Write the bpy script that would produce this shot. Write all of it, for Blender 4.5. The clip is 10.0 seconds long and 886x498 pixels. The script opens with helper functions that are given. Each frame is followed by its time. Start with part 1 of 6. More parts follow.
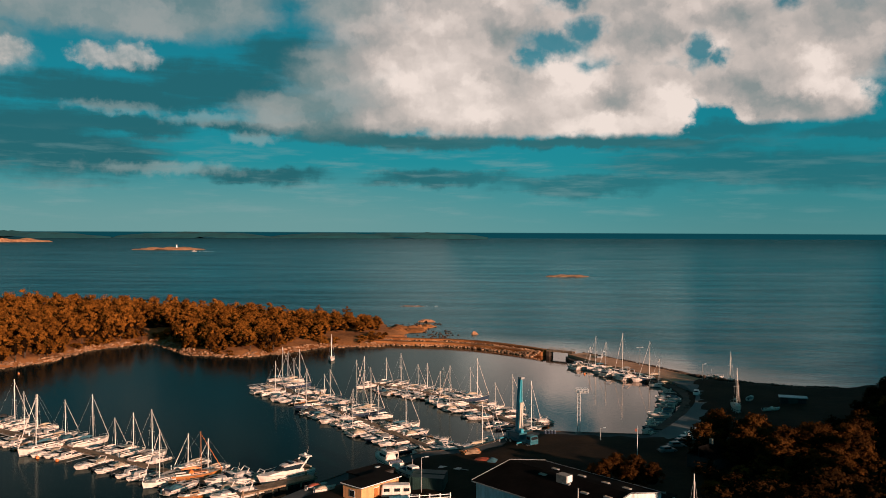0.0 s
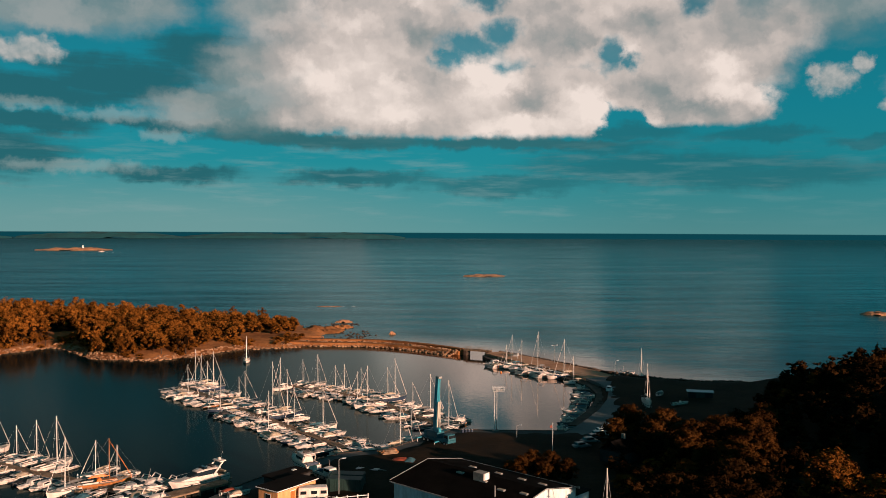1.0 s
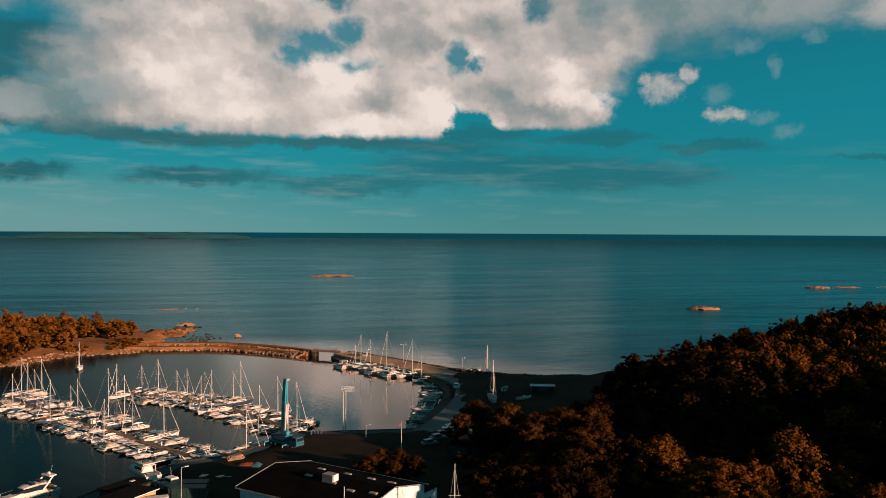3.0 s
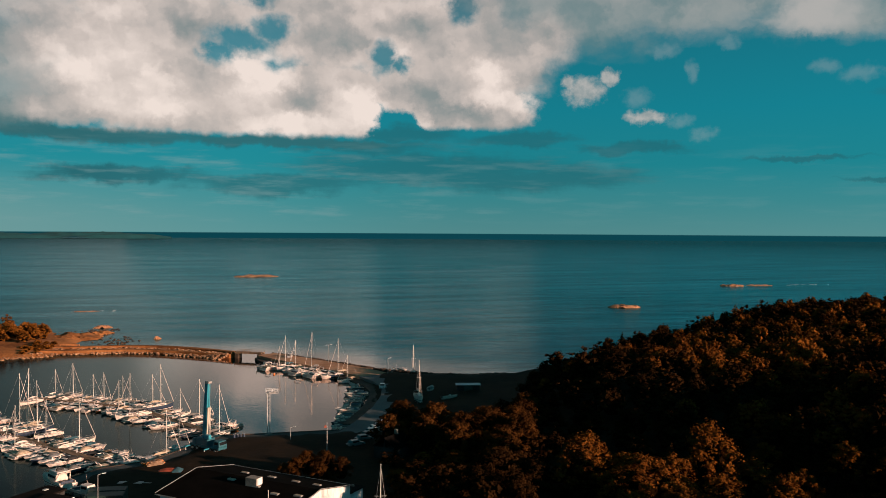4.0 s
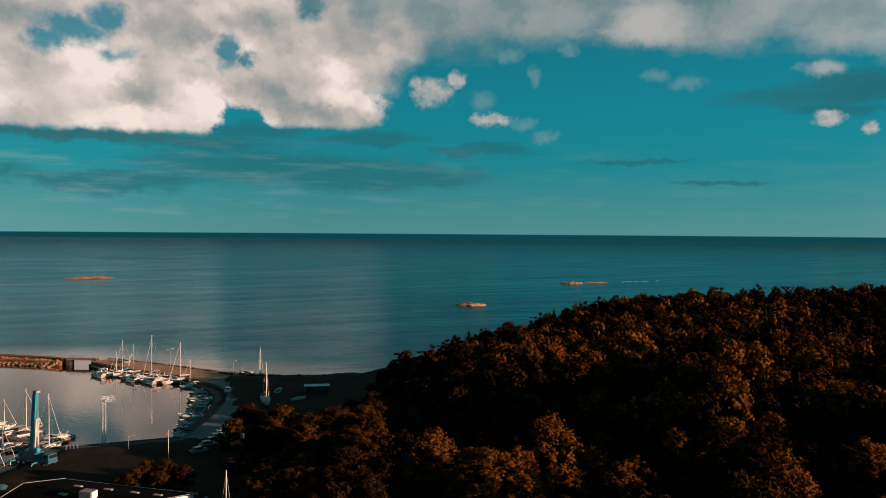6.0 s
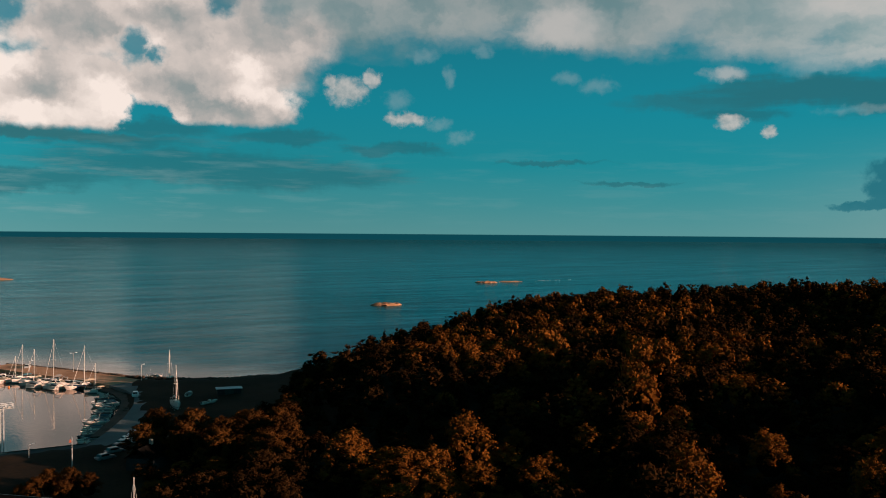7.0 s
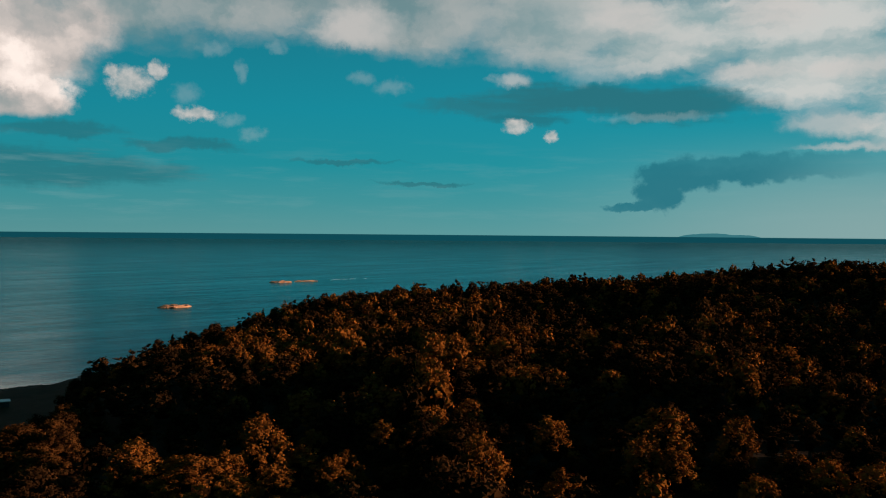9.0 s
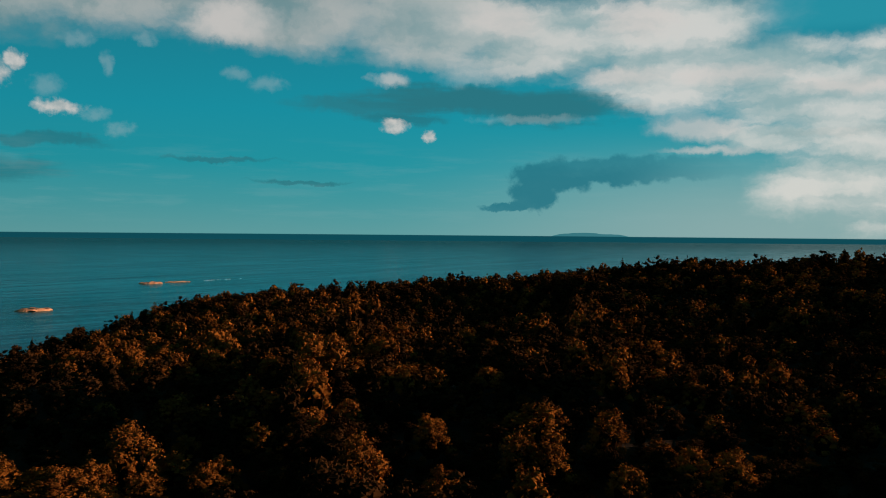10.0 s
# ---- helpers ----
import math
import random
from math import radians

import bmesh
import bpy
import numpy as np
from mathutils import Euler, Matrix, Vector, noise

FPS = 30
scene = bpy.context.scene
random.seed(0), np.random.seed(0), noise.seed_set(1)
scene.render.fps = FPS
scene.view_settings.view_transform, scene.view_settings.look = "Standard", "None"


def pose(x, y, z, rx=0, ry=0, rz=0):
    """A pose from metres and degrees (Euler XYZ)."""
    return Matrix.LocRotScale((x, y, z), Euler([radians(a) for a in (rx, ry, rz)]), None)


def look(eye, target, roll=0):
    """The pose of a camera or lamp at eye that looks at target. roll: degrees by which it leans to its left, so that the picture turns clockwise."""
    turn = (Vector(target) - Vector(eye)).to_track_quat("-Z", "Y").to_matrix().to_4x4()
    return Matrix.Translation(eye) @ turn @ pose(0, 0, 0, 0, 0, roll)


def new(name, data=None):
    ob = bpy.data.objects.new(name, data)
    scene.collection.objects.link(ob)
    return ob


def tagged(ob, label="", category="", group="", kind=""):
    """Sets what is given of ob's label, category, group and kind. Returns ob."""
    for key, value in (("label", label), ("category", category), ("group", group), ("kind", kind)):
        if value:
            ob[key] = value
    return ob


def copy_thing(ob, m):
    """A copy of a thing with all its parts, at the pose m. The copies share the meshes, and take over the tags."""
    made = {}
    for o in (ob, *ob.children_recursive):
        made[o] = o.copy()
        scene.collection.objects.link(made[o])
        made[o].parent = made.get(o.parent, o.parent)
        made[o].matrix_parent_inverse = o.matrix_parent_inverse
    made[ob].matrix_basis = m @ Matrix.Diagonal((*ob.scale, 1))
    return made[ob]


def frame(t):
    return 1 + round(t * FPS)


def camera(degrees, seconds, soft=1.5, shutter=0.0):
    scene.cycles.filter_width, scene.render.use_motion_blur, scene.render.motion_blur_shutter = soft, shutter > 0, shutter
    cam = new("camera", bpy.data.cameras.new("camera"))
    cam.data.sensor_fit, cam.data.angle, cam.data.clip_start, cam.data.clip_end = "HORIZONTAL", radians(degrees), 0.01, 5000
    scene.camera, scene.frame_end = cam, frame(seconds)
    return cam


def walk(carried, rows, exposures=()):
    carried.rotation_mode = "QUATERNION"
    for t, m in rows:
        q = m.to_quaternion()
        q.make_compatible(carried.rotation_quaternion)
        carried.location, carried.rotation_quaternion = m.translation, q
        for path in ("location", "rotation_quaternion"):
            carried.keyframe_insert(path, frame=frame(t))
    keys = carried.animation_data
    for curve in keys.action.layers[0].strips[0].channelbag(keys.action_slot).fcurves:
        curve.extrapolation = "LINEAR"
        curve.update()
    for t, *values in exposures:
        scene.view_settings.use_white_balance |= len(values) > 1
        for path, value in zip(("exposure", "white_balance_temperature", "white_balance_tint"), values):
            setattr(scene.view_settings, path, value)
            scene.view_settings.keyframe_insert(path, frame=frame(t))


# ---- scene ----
cam = camera(55.06, 10.0, 0.75)
EYE = 48.0
# seconds, yaw, pitch, lean: the camera turns where it hovers
ROWS = [
    (0.0, 0.000, -1.276, -0.221),
    (0.5, -2.809, -1.266, -0.232),
    (1.0, -5.563, -1.258, -0.244),
    (1.5, -8.144, -1.249, -0.258),
    (2.0, -10.676, -1.240, -0.273),
    (2.5, -13.218, -1.232, -0.289),
    (4.0, -20.742, -1.206, -0.340),
    (4.5, -23.248, -1.198, -0.357),
    (5.0, -25.745, -1.189, -0.375),
    (5.5, -28.242, -1.181, -0.392),
    (7.0, -36.605, -1.154, -0.439),
    (7.5, -39.586, -1.145, -0.453),
    (8.0, -42.929, -1.136, -0.465),
    (8.5, -46.660, -1.127, -0.476),
    (9.0, -50.331, -1.117, -0.484),
    (9.5, -54.159, -1.107, -0.491),
    (10.0, -58.510, -1.097, -0.496),
]
walk(cam, [(t, pose(0, 0, EYE, 90 + pitch, lean, yaw)) for t, yaw, pitch, lean in ROWS],
     [(0.0, -0.08), (2.5, -0.08), (4.5, -0.08), (5.5, -0.06), (7.0, 0.04), (8.5, 0.14), (10.0, 0.22)])

# ---- world, sun ----
SUN_AZ, SUN_EL = 140.0, 9.5            # degrees clockwise from +y, and up


def nt_new(tree, kind, **values):
    node = tree.nodes.new(kind)
    for key, value in values.items():
        if key == "op":
            node.operation = value
        elif key == "clamp":
            node.use_clamp = value
    return node


class Net:
    """A small helper to write shader arithmetic as calls."""

    def __init__(self, tree):
        self.t = tree

    def put(self, sock, value):
        if isinstance(value, bpy.types.NodeSocket):
            self.t.links.new(value, sock)
        elif isinstance(value, (tuple, list)) and len(value) == 3 and sock.type == "RGBA":
            sock.default_value = (*value, 1)
        else:
            sock.default_value = value

    def math(self, op, a, b=0.0, c=None, clamp=False):
        n = nt_new(self.t, "ShaderNodeMath", op=op, clamp=clamp)
        self.put(n.inputs[0], a)
        self.put(n.inputs[1], b)
        if c is not None:
            self.put(n.inputs[2], c)
        return n.outputs[0]

    def vec(self, op, a, b=(0, 0, 0)):
        n = nt_new(self.t, "ShaderNodeVectorMath", op=op)
        self.put(n.inputs[0], a)
        self.put(n.inputs[1], b)
        return n.outputs["Value"] if op in ("LENGTH", "DOT_PRODUCT", "DISTANCE") else n.outputs[0]

    def step(self, v, a, b, lo=0.0, hi=1.0, smooth=True):
        n = self.t.nodes.new("ShaderNodeMapRange")
        n.interpolation_type = "SMOOTHSTEP" if smooth else "LINEAR"
        for i, x in enumerate((v, a, b, lo, hi)):
            self.put(n.inputs[i], x)
        return n.outputs[0]

    def mix(self, f, a, b, blend="MIX"):
        n = self.t.nodes.new("ShaderNodeMix")
        n.data_type, n.blend_type = "RGBA", blend
        self.put(n.inputs[0], f)
        self.put(n.inputs[6], a)
        self.put(n.inputs[7], b)
        return n.outputs[2]

    def xyz(self, x, y, z=0.0):
        n = self.t.nodes.new("ShaderNodeCombineXYZ")
        for i, s in enumerate((x, y, z)):
            self.put(n.inputs[i], s)
        return n.outputs[0]

    def noise(self, p, scale, detail=4.0, rough=0.55, distort=0.0, color=False):
        n = self.t.nodes.new("ShaderNodeTexNoise")
        self.put(n.inputs["Vector"], p)
        for key, x in (("Scale", scale), ("Detail", detail), ("Roughness", rough), ("Distortion", distort)):
            self.put(n.inputs[key], x)
        return n.outputs["Color" if color else "Fac"]

    def ramp(self, f, stops):
        n = self.t.nodes.new("ShaderNodeValToRGB")
        el = n.color_ramp.elements
        while len(el) < len(stops):
            el.new(0.5)
        for e, (p, c) in zip(el, stops):
            e.position, e.color = p, (*c, 1)
        self.put(n.inputs[0], f)
        return n.outputs[0]


world = bpy.data.worlds.new("world")
scene.world = world
world.use_nodes = True
wt = world.node_tree
wt.nodes.clear()
N = Net(wt)
way = wt.nodes.new("ShaderNodeTexCoord").outputs["Generated"]
sep = wt.nodes.new("ShaderNodeSeparateXYZ")
wt.links.new(way, sep.inputs[0])
AZ = N.math("MULTIPLY", N.math("ARCTAN2", sep.outputs[0], sep.outputs[1]), 57.2958)
EL = N.math("MULTIPLY", N.math("ARCSINE", sep.outputs[2]), 57.2958)
P = N.xyz(AZ, EL)
sky_node = wt.nodes.new("ShaderNodeTexSky")
sky_node.sky_type, sky_node.sun_disc = "NISHITA", False
sky_node.sun_elevation, sky_node.sun_rotation = radians(SUN_EL), radians(SUN_AZ)
nishita = N.mix(1.0, sky_node.outputs[0], (0.0015, 0.003, 0.003), "MULTIPLY")

# clear sky by height above the horizon, paler in the haze
clear = N.ramp(N.step(EL, 0, 40, smooth=False), [
    (0.0, (0.105, 0.325, 0.34)), (0.05, (0.052, 0.30, 0.335)), (0.11, (0.012, 0.28, 0.34)),
    (0.2, (0.006, 0.262, 0.345)), (0.35, (0.008, 0.20, 0.275)), (0.5, (0.008, 0.062, 0.08)), (1.0, (0.007, 0.042, 0.056))])
haze = N.math("MULTIPLY", N.step(AZ, 52, 80), N.step(EL, 7.5, 0))
clear = N.mix(N.math("MULTIPLY", haze, 0.8), clear, (0.27, 0.40, 0.40))
near_haze = N.math("MULTIPLY", N.step(AZ, 14, -12), N.step(EL, 4.8, 0.3))
clear = N.mix(N.math("MULTIPLY", near_haze, 0.55), clear, (0.22, 0.39, 0.385))

tone = N.step(AZ, 18, 68, 0.92, 1.04)
tone = N.math("MULTIPLY", tone, N.step(AZ, 24, 6, 0.84, 1.0))
clear = N.mix(1.0, clear, N.xyz(tone, tone, tone), "MULTIPLY")

# billow noise, drawn out sideways low down
warp = N.vec("MULTIPLY", N.vec("SUBTRACT", N.noise(P, 0.28, 6, 0.62, color=True), (0.5, 0.5, 0.5)), (9.0, 5.0, 0))
fine = N.vec("MULTIPLY", N.vec("SUBTRACT", N.noise(P, 1.25, 5, 0.6, color=True), (0.5, 0.5, 0.5)), (2.6, 1.7, 0))
fbm = N.noise(N.vec("MULTIPLY", P, (1, 1.4, 1)), 0.24, 7, 0.52)
soft_a = N.noise(N.vec("MULTIPLY", N.vec("ADD", P, fine), (1, 1.3, 1)), 0.22, 4, 0.45)
soft_b = N.noise(N.vec("MULTIPLY", N.vec("ADD", N.vec("ADD", P, fine), (0.9, 1.2, 0)), (1, 1.3, 1)), 0.22, 4, 0.45)
puff_a = N.noise(P, 1.1, 6, 0.55)
puff_b = N.noise(N.vec("ADD", P, (0.16, 0.24, 0)), 1.1, 6, 0.55)
streak = N.noise(N.vec("MULTIPLY", P, (0.22, 1.6, 1)), 0.8, 6, 0.6)
broad = N.noise(N.vec("MULTIPLY", N.vec("ADD", P, N.vec("MULTIPLY", fine, (0.6, 0.6, 0))), (0.35, 1.1, 1)), 0.45, 5, 0.5)


def bent(big, small):
    """The sky's place, pushed about by the large and the small billows."""
    return N.vec("ADD", P, N.vec("ADD", N.vec("MULTIPLY", warp, (big, big * 0.8, 0)), N.vec("MULTIPLY", fine, (small, small, 0))))


def field(blobs, at):
    """The greatest of soft ellipses (azimuth, elevation, half width, half height)."""
    total = None
    for a, e, ra, re in blobs:
        d = N.vec("LENGTH", N.vec("MULTIPLY", N.vec("SUBTRACT", at, (a, e, 0)), (1 / ra, 1 / re, 0)))
        v = N.math("SUBTRACT", 1.0, d)
        total = v if total is None else N.math("MAXIMUM", total, v)
    return total


def roughened(f, n, amount, lo, hi):
    return N.step(N.math("ADD", f, N.math("MULTIPLY", N.math("SUBTRACT", n, 0.5), amount)), lo, hi)


# thin dark layer clouds
DARK = [(-22, 8.4, 11, 1.5), (-15, 9.4, 7, 2.2), (-27, 5.6, 9, 3.0), (-23, 4.6, 7, 2.2), (-12, 3.6, 6, 0.7), (-20, 6.6, 6, 1.0), (-13, 6.6, 5, 0.6), (-3, 5.9, 9, 0.7), (8, 5.9, 8, 0.6), (15, 5.6, 7, 0.8), (-7, 6.9, 5, 1.0),
        (20, 4.2, 12, 1.5), (10, 3.0, 9, 0.9), (27, 3.6, 9, 1.2), (0, 3.4, 7, 0.7), (34, 5.5, 5, 0.5), (44, 4.6, 5, 0.25), (49, 3.2, 4, 0.2), (60, 8.8, 8, 1.3), (66, 8.4, 7, 1.5), (56, 7.6, 4, 0.5),
        (-10, 11.0, 5, 2.0), (84, 6.4, 6, 0.4), (18, 6.6, 5, 0.8), (26, 6.2, 5, 0.6)]
dark = roughened(field(DARK, bent(0.5, 0.3)), streak, 1.2, -0.02, 0.6)
sky = N.mix(N.math("MULTIPLY", dark, N.step(AZ, -8, 10, 0.97, 0.62)), clear, (0.014, 0.120, 0.150))
# the shaded undersides of the great bank
UNDER = [(-1, 5.85, 8, 0.55), (9, 5.85, 6.5, 0.42), (-7, 6.5, 4.5, 0.9), (14, 5.7, 4, 0.35), (-9.5, 8.3, 3, 0.8)]
under = roughened(field(UNDER, bent(0.14, 0.35)), puff_a, 0.8, -0.05, 0.45)
sky = N.mix(N.math("MULTIPLY", under, 0.7), sky, (0.030, 0.135, 0.155))
# pale streaks over the low sky
pale = N.math("MULTIPLY", N.step(streak, 0.47, 0.7), N.math("MULTIPLY", N.step(EL, 0.2, 1.2), N.step(EL, 6.8, 4.0)))
sky = N.mix(N.math("MULTIPLY", pale, N.step(AZ, 44, -6, 0.10, 0.46)), sky, (0.22, 0.36, 0.37))

# high grey veil
GREY = [(-24, 14.5, 10, 3.4), (-16, 15, 7, 3.2), (-29, 11, 4, 2), (-19, 13.2, 5, 1.6), (-6, 9.4, 6, 3.6), (-10, 7.9, 4.6, 1.6), (-7, 15, 4, 3), (30, 14.5, 8, 3.2), (38, 15.2, 9, 3.4), (48, 14.4, 11, 3.4),
        (58, 13.8, 11, 3.2), (66, 12.8, 10, 3.2), (74, 11, 8, 3.4), (82, 8.8, 8, 3.2), (88, 6, 9, 4.0), (74, 13.4, 8, 2.4), (79, 10.6, 7, 2.2), (85, 7.6, 7, 3.2), (88, 10.2, 6, 2.4), (80, 6.2, 5, 1.2), (86, 3.0, 8, 3.2)]
grey = roughened(field(GREY, bent(0.35, 0.4)), broad, 1.0, -0.06, 0.55)
left_grey = N.mix(N.step(soft_a, 0.3, 0.66), (0.15, 0.235, 0.245), (0.37, 0.375, 0.36))
right_grey = N.mix(N.step(broad, 0.33, 0.66), (0.27, 0.37, 0.375), (0.60, 0.575, 0.54))
grey_col = N.mix(N.step(AZ, 46, 72), left_grey, right_grey)
sky = N.mix(N.math("MULTIPLY", grey, 0.85), sky, grey_col)
# the shaded belly of the high bank
BELLY = [(53, 8.3, 6, 0.7), (59, 8.9, 8, 1.2), (65, 8.6, 6, 1.2)]
belly = roughened(field(BELLY, bent(0.3, 0.4)), streak, 1.0, -0.05, 0.6)
sky = N.mix(N.math("MULTIPLY", belly, 0.62), sky, (0.020, 0.135, 0.165))
# the dark anvil-shaped cloud over the hill
ANVIL = [(66, 3.8, 3.4, 1.3), (70, 4.2, 5.5, 1.1), (74.5, 4.3, 4.5, 0.9), (64.6, 2.5, 1.8, 1.3), (63, 1.75, 2.3, 0.4)]
anvil = roughened(field(ANVIL, bent(0.14, 0.55)), puff_a, 0.8, -0.02, 0.34)
anvil = N.math("MULTIPLY", anvil, N.step(broad, 0.2, 0.6, 0.72, 1.0))
sky = N.mix(N.math("MULTIPLY", anvil, N.step(AZ, 79, 69, 0.06, 0.92)), sky, (0.012, 0.145, 0.195))


def lumps(shift):
    """Rounded swellings of the heaped clouds."""
    n = wt.nodes.new("ShaderNodeTexVoronoi")
    n.feature = "SMOOTH_F1"
    N.put(n.inputs["Vector"], N.vec("ADD", bent(0.12, 0.35), shift))
    n.inputs["Scale"].default_value, n.inputs["Smoothness"].default_value, n.inputs["Detail"].default_value = 0.42, 0.5, 1.0
    return n.outputs["Distance"]


# heaped clouds: bodies, then gaps cut out of them
HEAPS = [(0, 9.8, 6.8, 4.2), (6, 8.8, 6, 3.2), (12, 8.6, 5.0, 3.2), (14.2, 8.2, 2.5, 2.4), (1, 14, 9, 5), (12, 14.5, 9, 5), (20, 12.8, 6.5, 3.6), (22.2, 9.9, 4.2, 2.8), (24.4, 8.3, 2.6, 1.8),
         (20.8, 7.9, 2.2, 1.3), (-4, 12.5, 5, 4.5), (25.5, 11.5, 3.6, 2.8), (-3, 7.5, 4.5, 1.3), (-27, 14.8, 3.5, 1.4), (4, 18, 13, 5), (17, 18, 10, 5), (17.8, 9.8, 2.6, 2.0), (27.5, 12.5, 3, 2.2)]
GAPS = [(7.2, 12.2, 2.3, 0.9), (9.2, 12.9, 1.4, 0.9), (6.0, 11.6, 1.0, 0.9), (16.7, 11.4, 0.8, 1.1), (17.6, 10.9, 0.8, 0.6), (8.4, 15.2, 1.4, 0.8), (22.0, 14.6, 1.1, 1.0), (17.6, 7.2, 0.7, 0.6), (-8.6, 8.0, 2.6, 0.7), (-8.5, 10.3, 1.8, 0.7)]
heap = field(HEAPS, bent(0.2, 0.5))
gap = field(GAPS, bent(0.12, 0.7))
heap = N.math("ADD", heap, N.math("MULTIPLY", N.math("SUBTRACT", fbm, 0.5), 0.9))
heap = N.math("ADD", heap, N.math("MULTIPLY", N.math("SUBTRACT", puff_a, 0.5), 0.2))
edge = N.math("ADD", N.step(EL, 8.0, 14.0, 0.16, 0.40), N.math("ADD", N.step(AZ, 3, -8, 0, 0.55), N.step(AZ, 23, 30, 0, 0.4)))
floor_el = N.math("ADD", EL, N.math("MULTIPLY", N.math("SUBTRACT", puff_a, 0.5), 0.6))
cover = N.math("MULTIPLY", N.step(heap, -0.08, edge), N.step(floor_el, N.step(AZ, 16.5, 19, 6.0, 6.6), N.step(AZ, 16.5, 19, 6.5, 7.1)))
cover = N.math("MULTIPLY", cover, N.step(N.math("ADD", gap, N.math("MULTIPLY", N.math("SUBTRACT", N.noise(P, 0.7, 4, 0.5), 0.5), 1.4)), -0.45, 0.6, 1.0, 0.10))
BRIGHT = [(1.0, 8.2, 3.8, 1.6), (14.8, 8.6, 2.2, 2.0), (8.6, 9.8, 2.4, 1.8), (12, 6.9, 5, 0.8), (24.5, 9.8, 2.0, 1.8), (-22, 11.9, 2.4, 0.8), (26.4, 8.6, 1.6, 1.0), (-2, 10.5, 3, 2)]
SHADE = [(11.6, 8.9, 2.2, 1.3), (20.6, 9.6, 3.0, 0.9), (-6, 8.6, 3.6, 1.4), (4.5, 12.5, 2.5, 1.2), (-1.5, 6.6, 4.5, 0.7), (13.5, 12.3, 2.6, 1.0), (-7, 12.5, 3.4, 3), (23.3, 8.0, 2.2, 0.6), (18, 13.4, 2.6, 0.8)]
shine = N.step(field(BRIGHT, bent(0.16, 0.6)), -0.5, 0.8)
shade = N.step(field(SHADE, bent(0.16, 0.6)), -0.3, 0.8)
lit = N.math("ADD", N.math("MULTIPLY", N.math("SUBTRACT", soft_a, soft_b), 1.3), 0.56)
lit = N.math("ADD", lit, N.math("MULTIPLY", N.math("SUBTRACT", puff_a, puff_b), 0.16))
lit = N.math("ADD", lit, N.math("MULTIPLY", N.math("SUBTRACT", lumps((0.28, 0.42, 0)), lumps((0, 0, 0))), 0.42))
lit = N.math("ADD", lit, N.math("MULTIPLY", shine, 0.40))
lit = N.math("SUBTRACT", lit, N.math("MULTIPLY", shade, 0.30))
lit = N.math("SUBTRACT", lit, N.math("MULTIPLY", N.step(AZ, 0, -10), 0.20))
lit = N.math("SUBTRACT", lit, N.math("MULTIPLY", N.step(AZ, 15, 30), 0.26))
heap_col = N.ramp(lit, [(0.0, (0.25, 0.285, 0.285)), (0.3, (0.42, 0.39, 0.37)), (0.6, (0.62, 0.535, 0.49)), (1.0, (0.90, 0.77, 0.70))])
sky = N.mix(cover, sky, heap_col)

# small stray puffs
LOW = [(-18, 3.9, 6, 0.55), (-15.5, 7.1, 3.0, 0.6), (-21, 7.6, 3.5, 0.5), (-12.5, 6.0, 2.2, 0.5)]
low = roughened(field(LOW, bent(0.25, 0.6)), puff_a, 1.5, -0.1, 0.8)
sky = N.mix(N.math("MULTIPLY", low, 0.42), sky, (0.36, 0.42, 0.41))
PUFFS = [(-27.2, 10.6, 1.7, 1.0), (-22.3, 10.75, 1.7, 0.95), (-20.0, 10.8, 1.9, 1.05), (-21, 10.6, 2.6, 0.8), (30.1, 9.3, 1.7, 1.2), (31.7, 10.1, 0.8, 0.7), (29.1, 9.8, 0.7, 0.6), (34.1, 7.5, 1.8, 0.55), (55.2, 7.15, 1.15, 0.65), (57.5, 6.4, 0.65, 0.5)]
WISPS = [(44.3, 13.6, 3.6, 2.0), (62.5, 14, 3.0, 1.6), (71, 13.8, 3.4, 1.5), (77.3, 10.2, 5, 1.0), (84, 9.1, 5, 0.8), (75, 6.8, 3.4, 1.1), (76, 5.4, 5, 0.4), (54.8, 10.1, 1.6, 0.6), (70, 10.4, 4, 0.9)]
FAINT = [(44.8, 10.1, 1.0, 0.55), (46.9, 9.6, 1.4, 0.6), (35.2, 11.6, 1.4, 0.5), (39.2, 11.9, 0.9, 0.5), (59.8, 10.4, 2.2, 0.9), (64.5, 7.6, 4.5, 0.35), (37.0, 10.2, 0.5, 0.8), (33.4, 8.7, 1.0, 0.8), (36.3, 7.1, 0.9, 0.5), (37.8, 6.3, 0.9, 0.5), (-27.3, 10.3, 2.2, 1.1)]
puff = roughened(field(PUFFS, bent(0.05, 0.45)), puff_a, 1.1, 0.0, 0.6)
wisp = roughened(field(WISPS, bent(0.2, 0.5)), broad, 1.3, -0.05, 0.8)
faint = roughened(field(FAINT, bent(0.1, 0.5)), puff_a, 1.2, -0.1, 0.8)
small = N.math("ADD", N.math("MULTIPLY", N.math("SUBTRACT", puff_a, puff_b), 1.3), 0.5)
sky = N.mix(N.math("MULTIPLY", wisp, 0.6), sky, (0.54, 0.50, 0.475))
sky = N.mix(N.math("MULTIPLY", faint, 0.17), sky, (0.52, 0.53, 0.51))
sky = N.mix(N.math("MULTIPLY", puff, 0.8), sky, N.mix(N.step(small, 0.2, 0.9), (0.34, 0.36, 0.355), (0.62, 0.555, 0.515)))
blue_corner = N.math("MULTIPLY", N.step(AZ, 77.5, 80.5), N.step(EL, 11.9, 13.0))
sky = N.mix(N.math("MULTIPLY", blue_corner, 0.9), sky, (0.014, 0.23, 0.30))
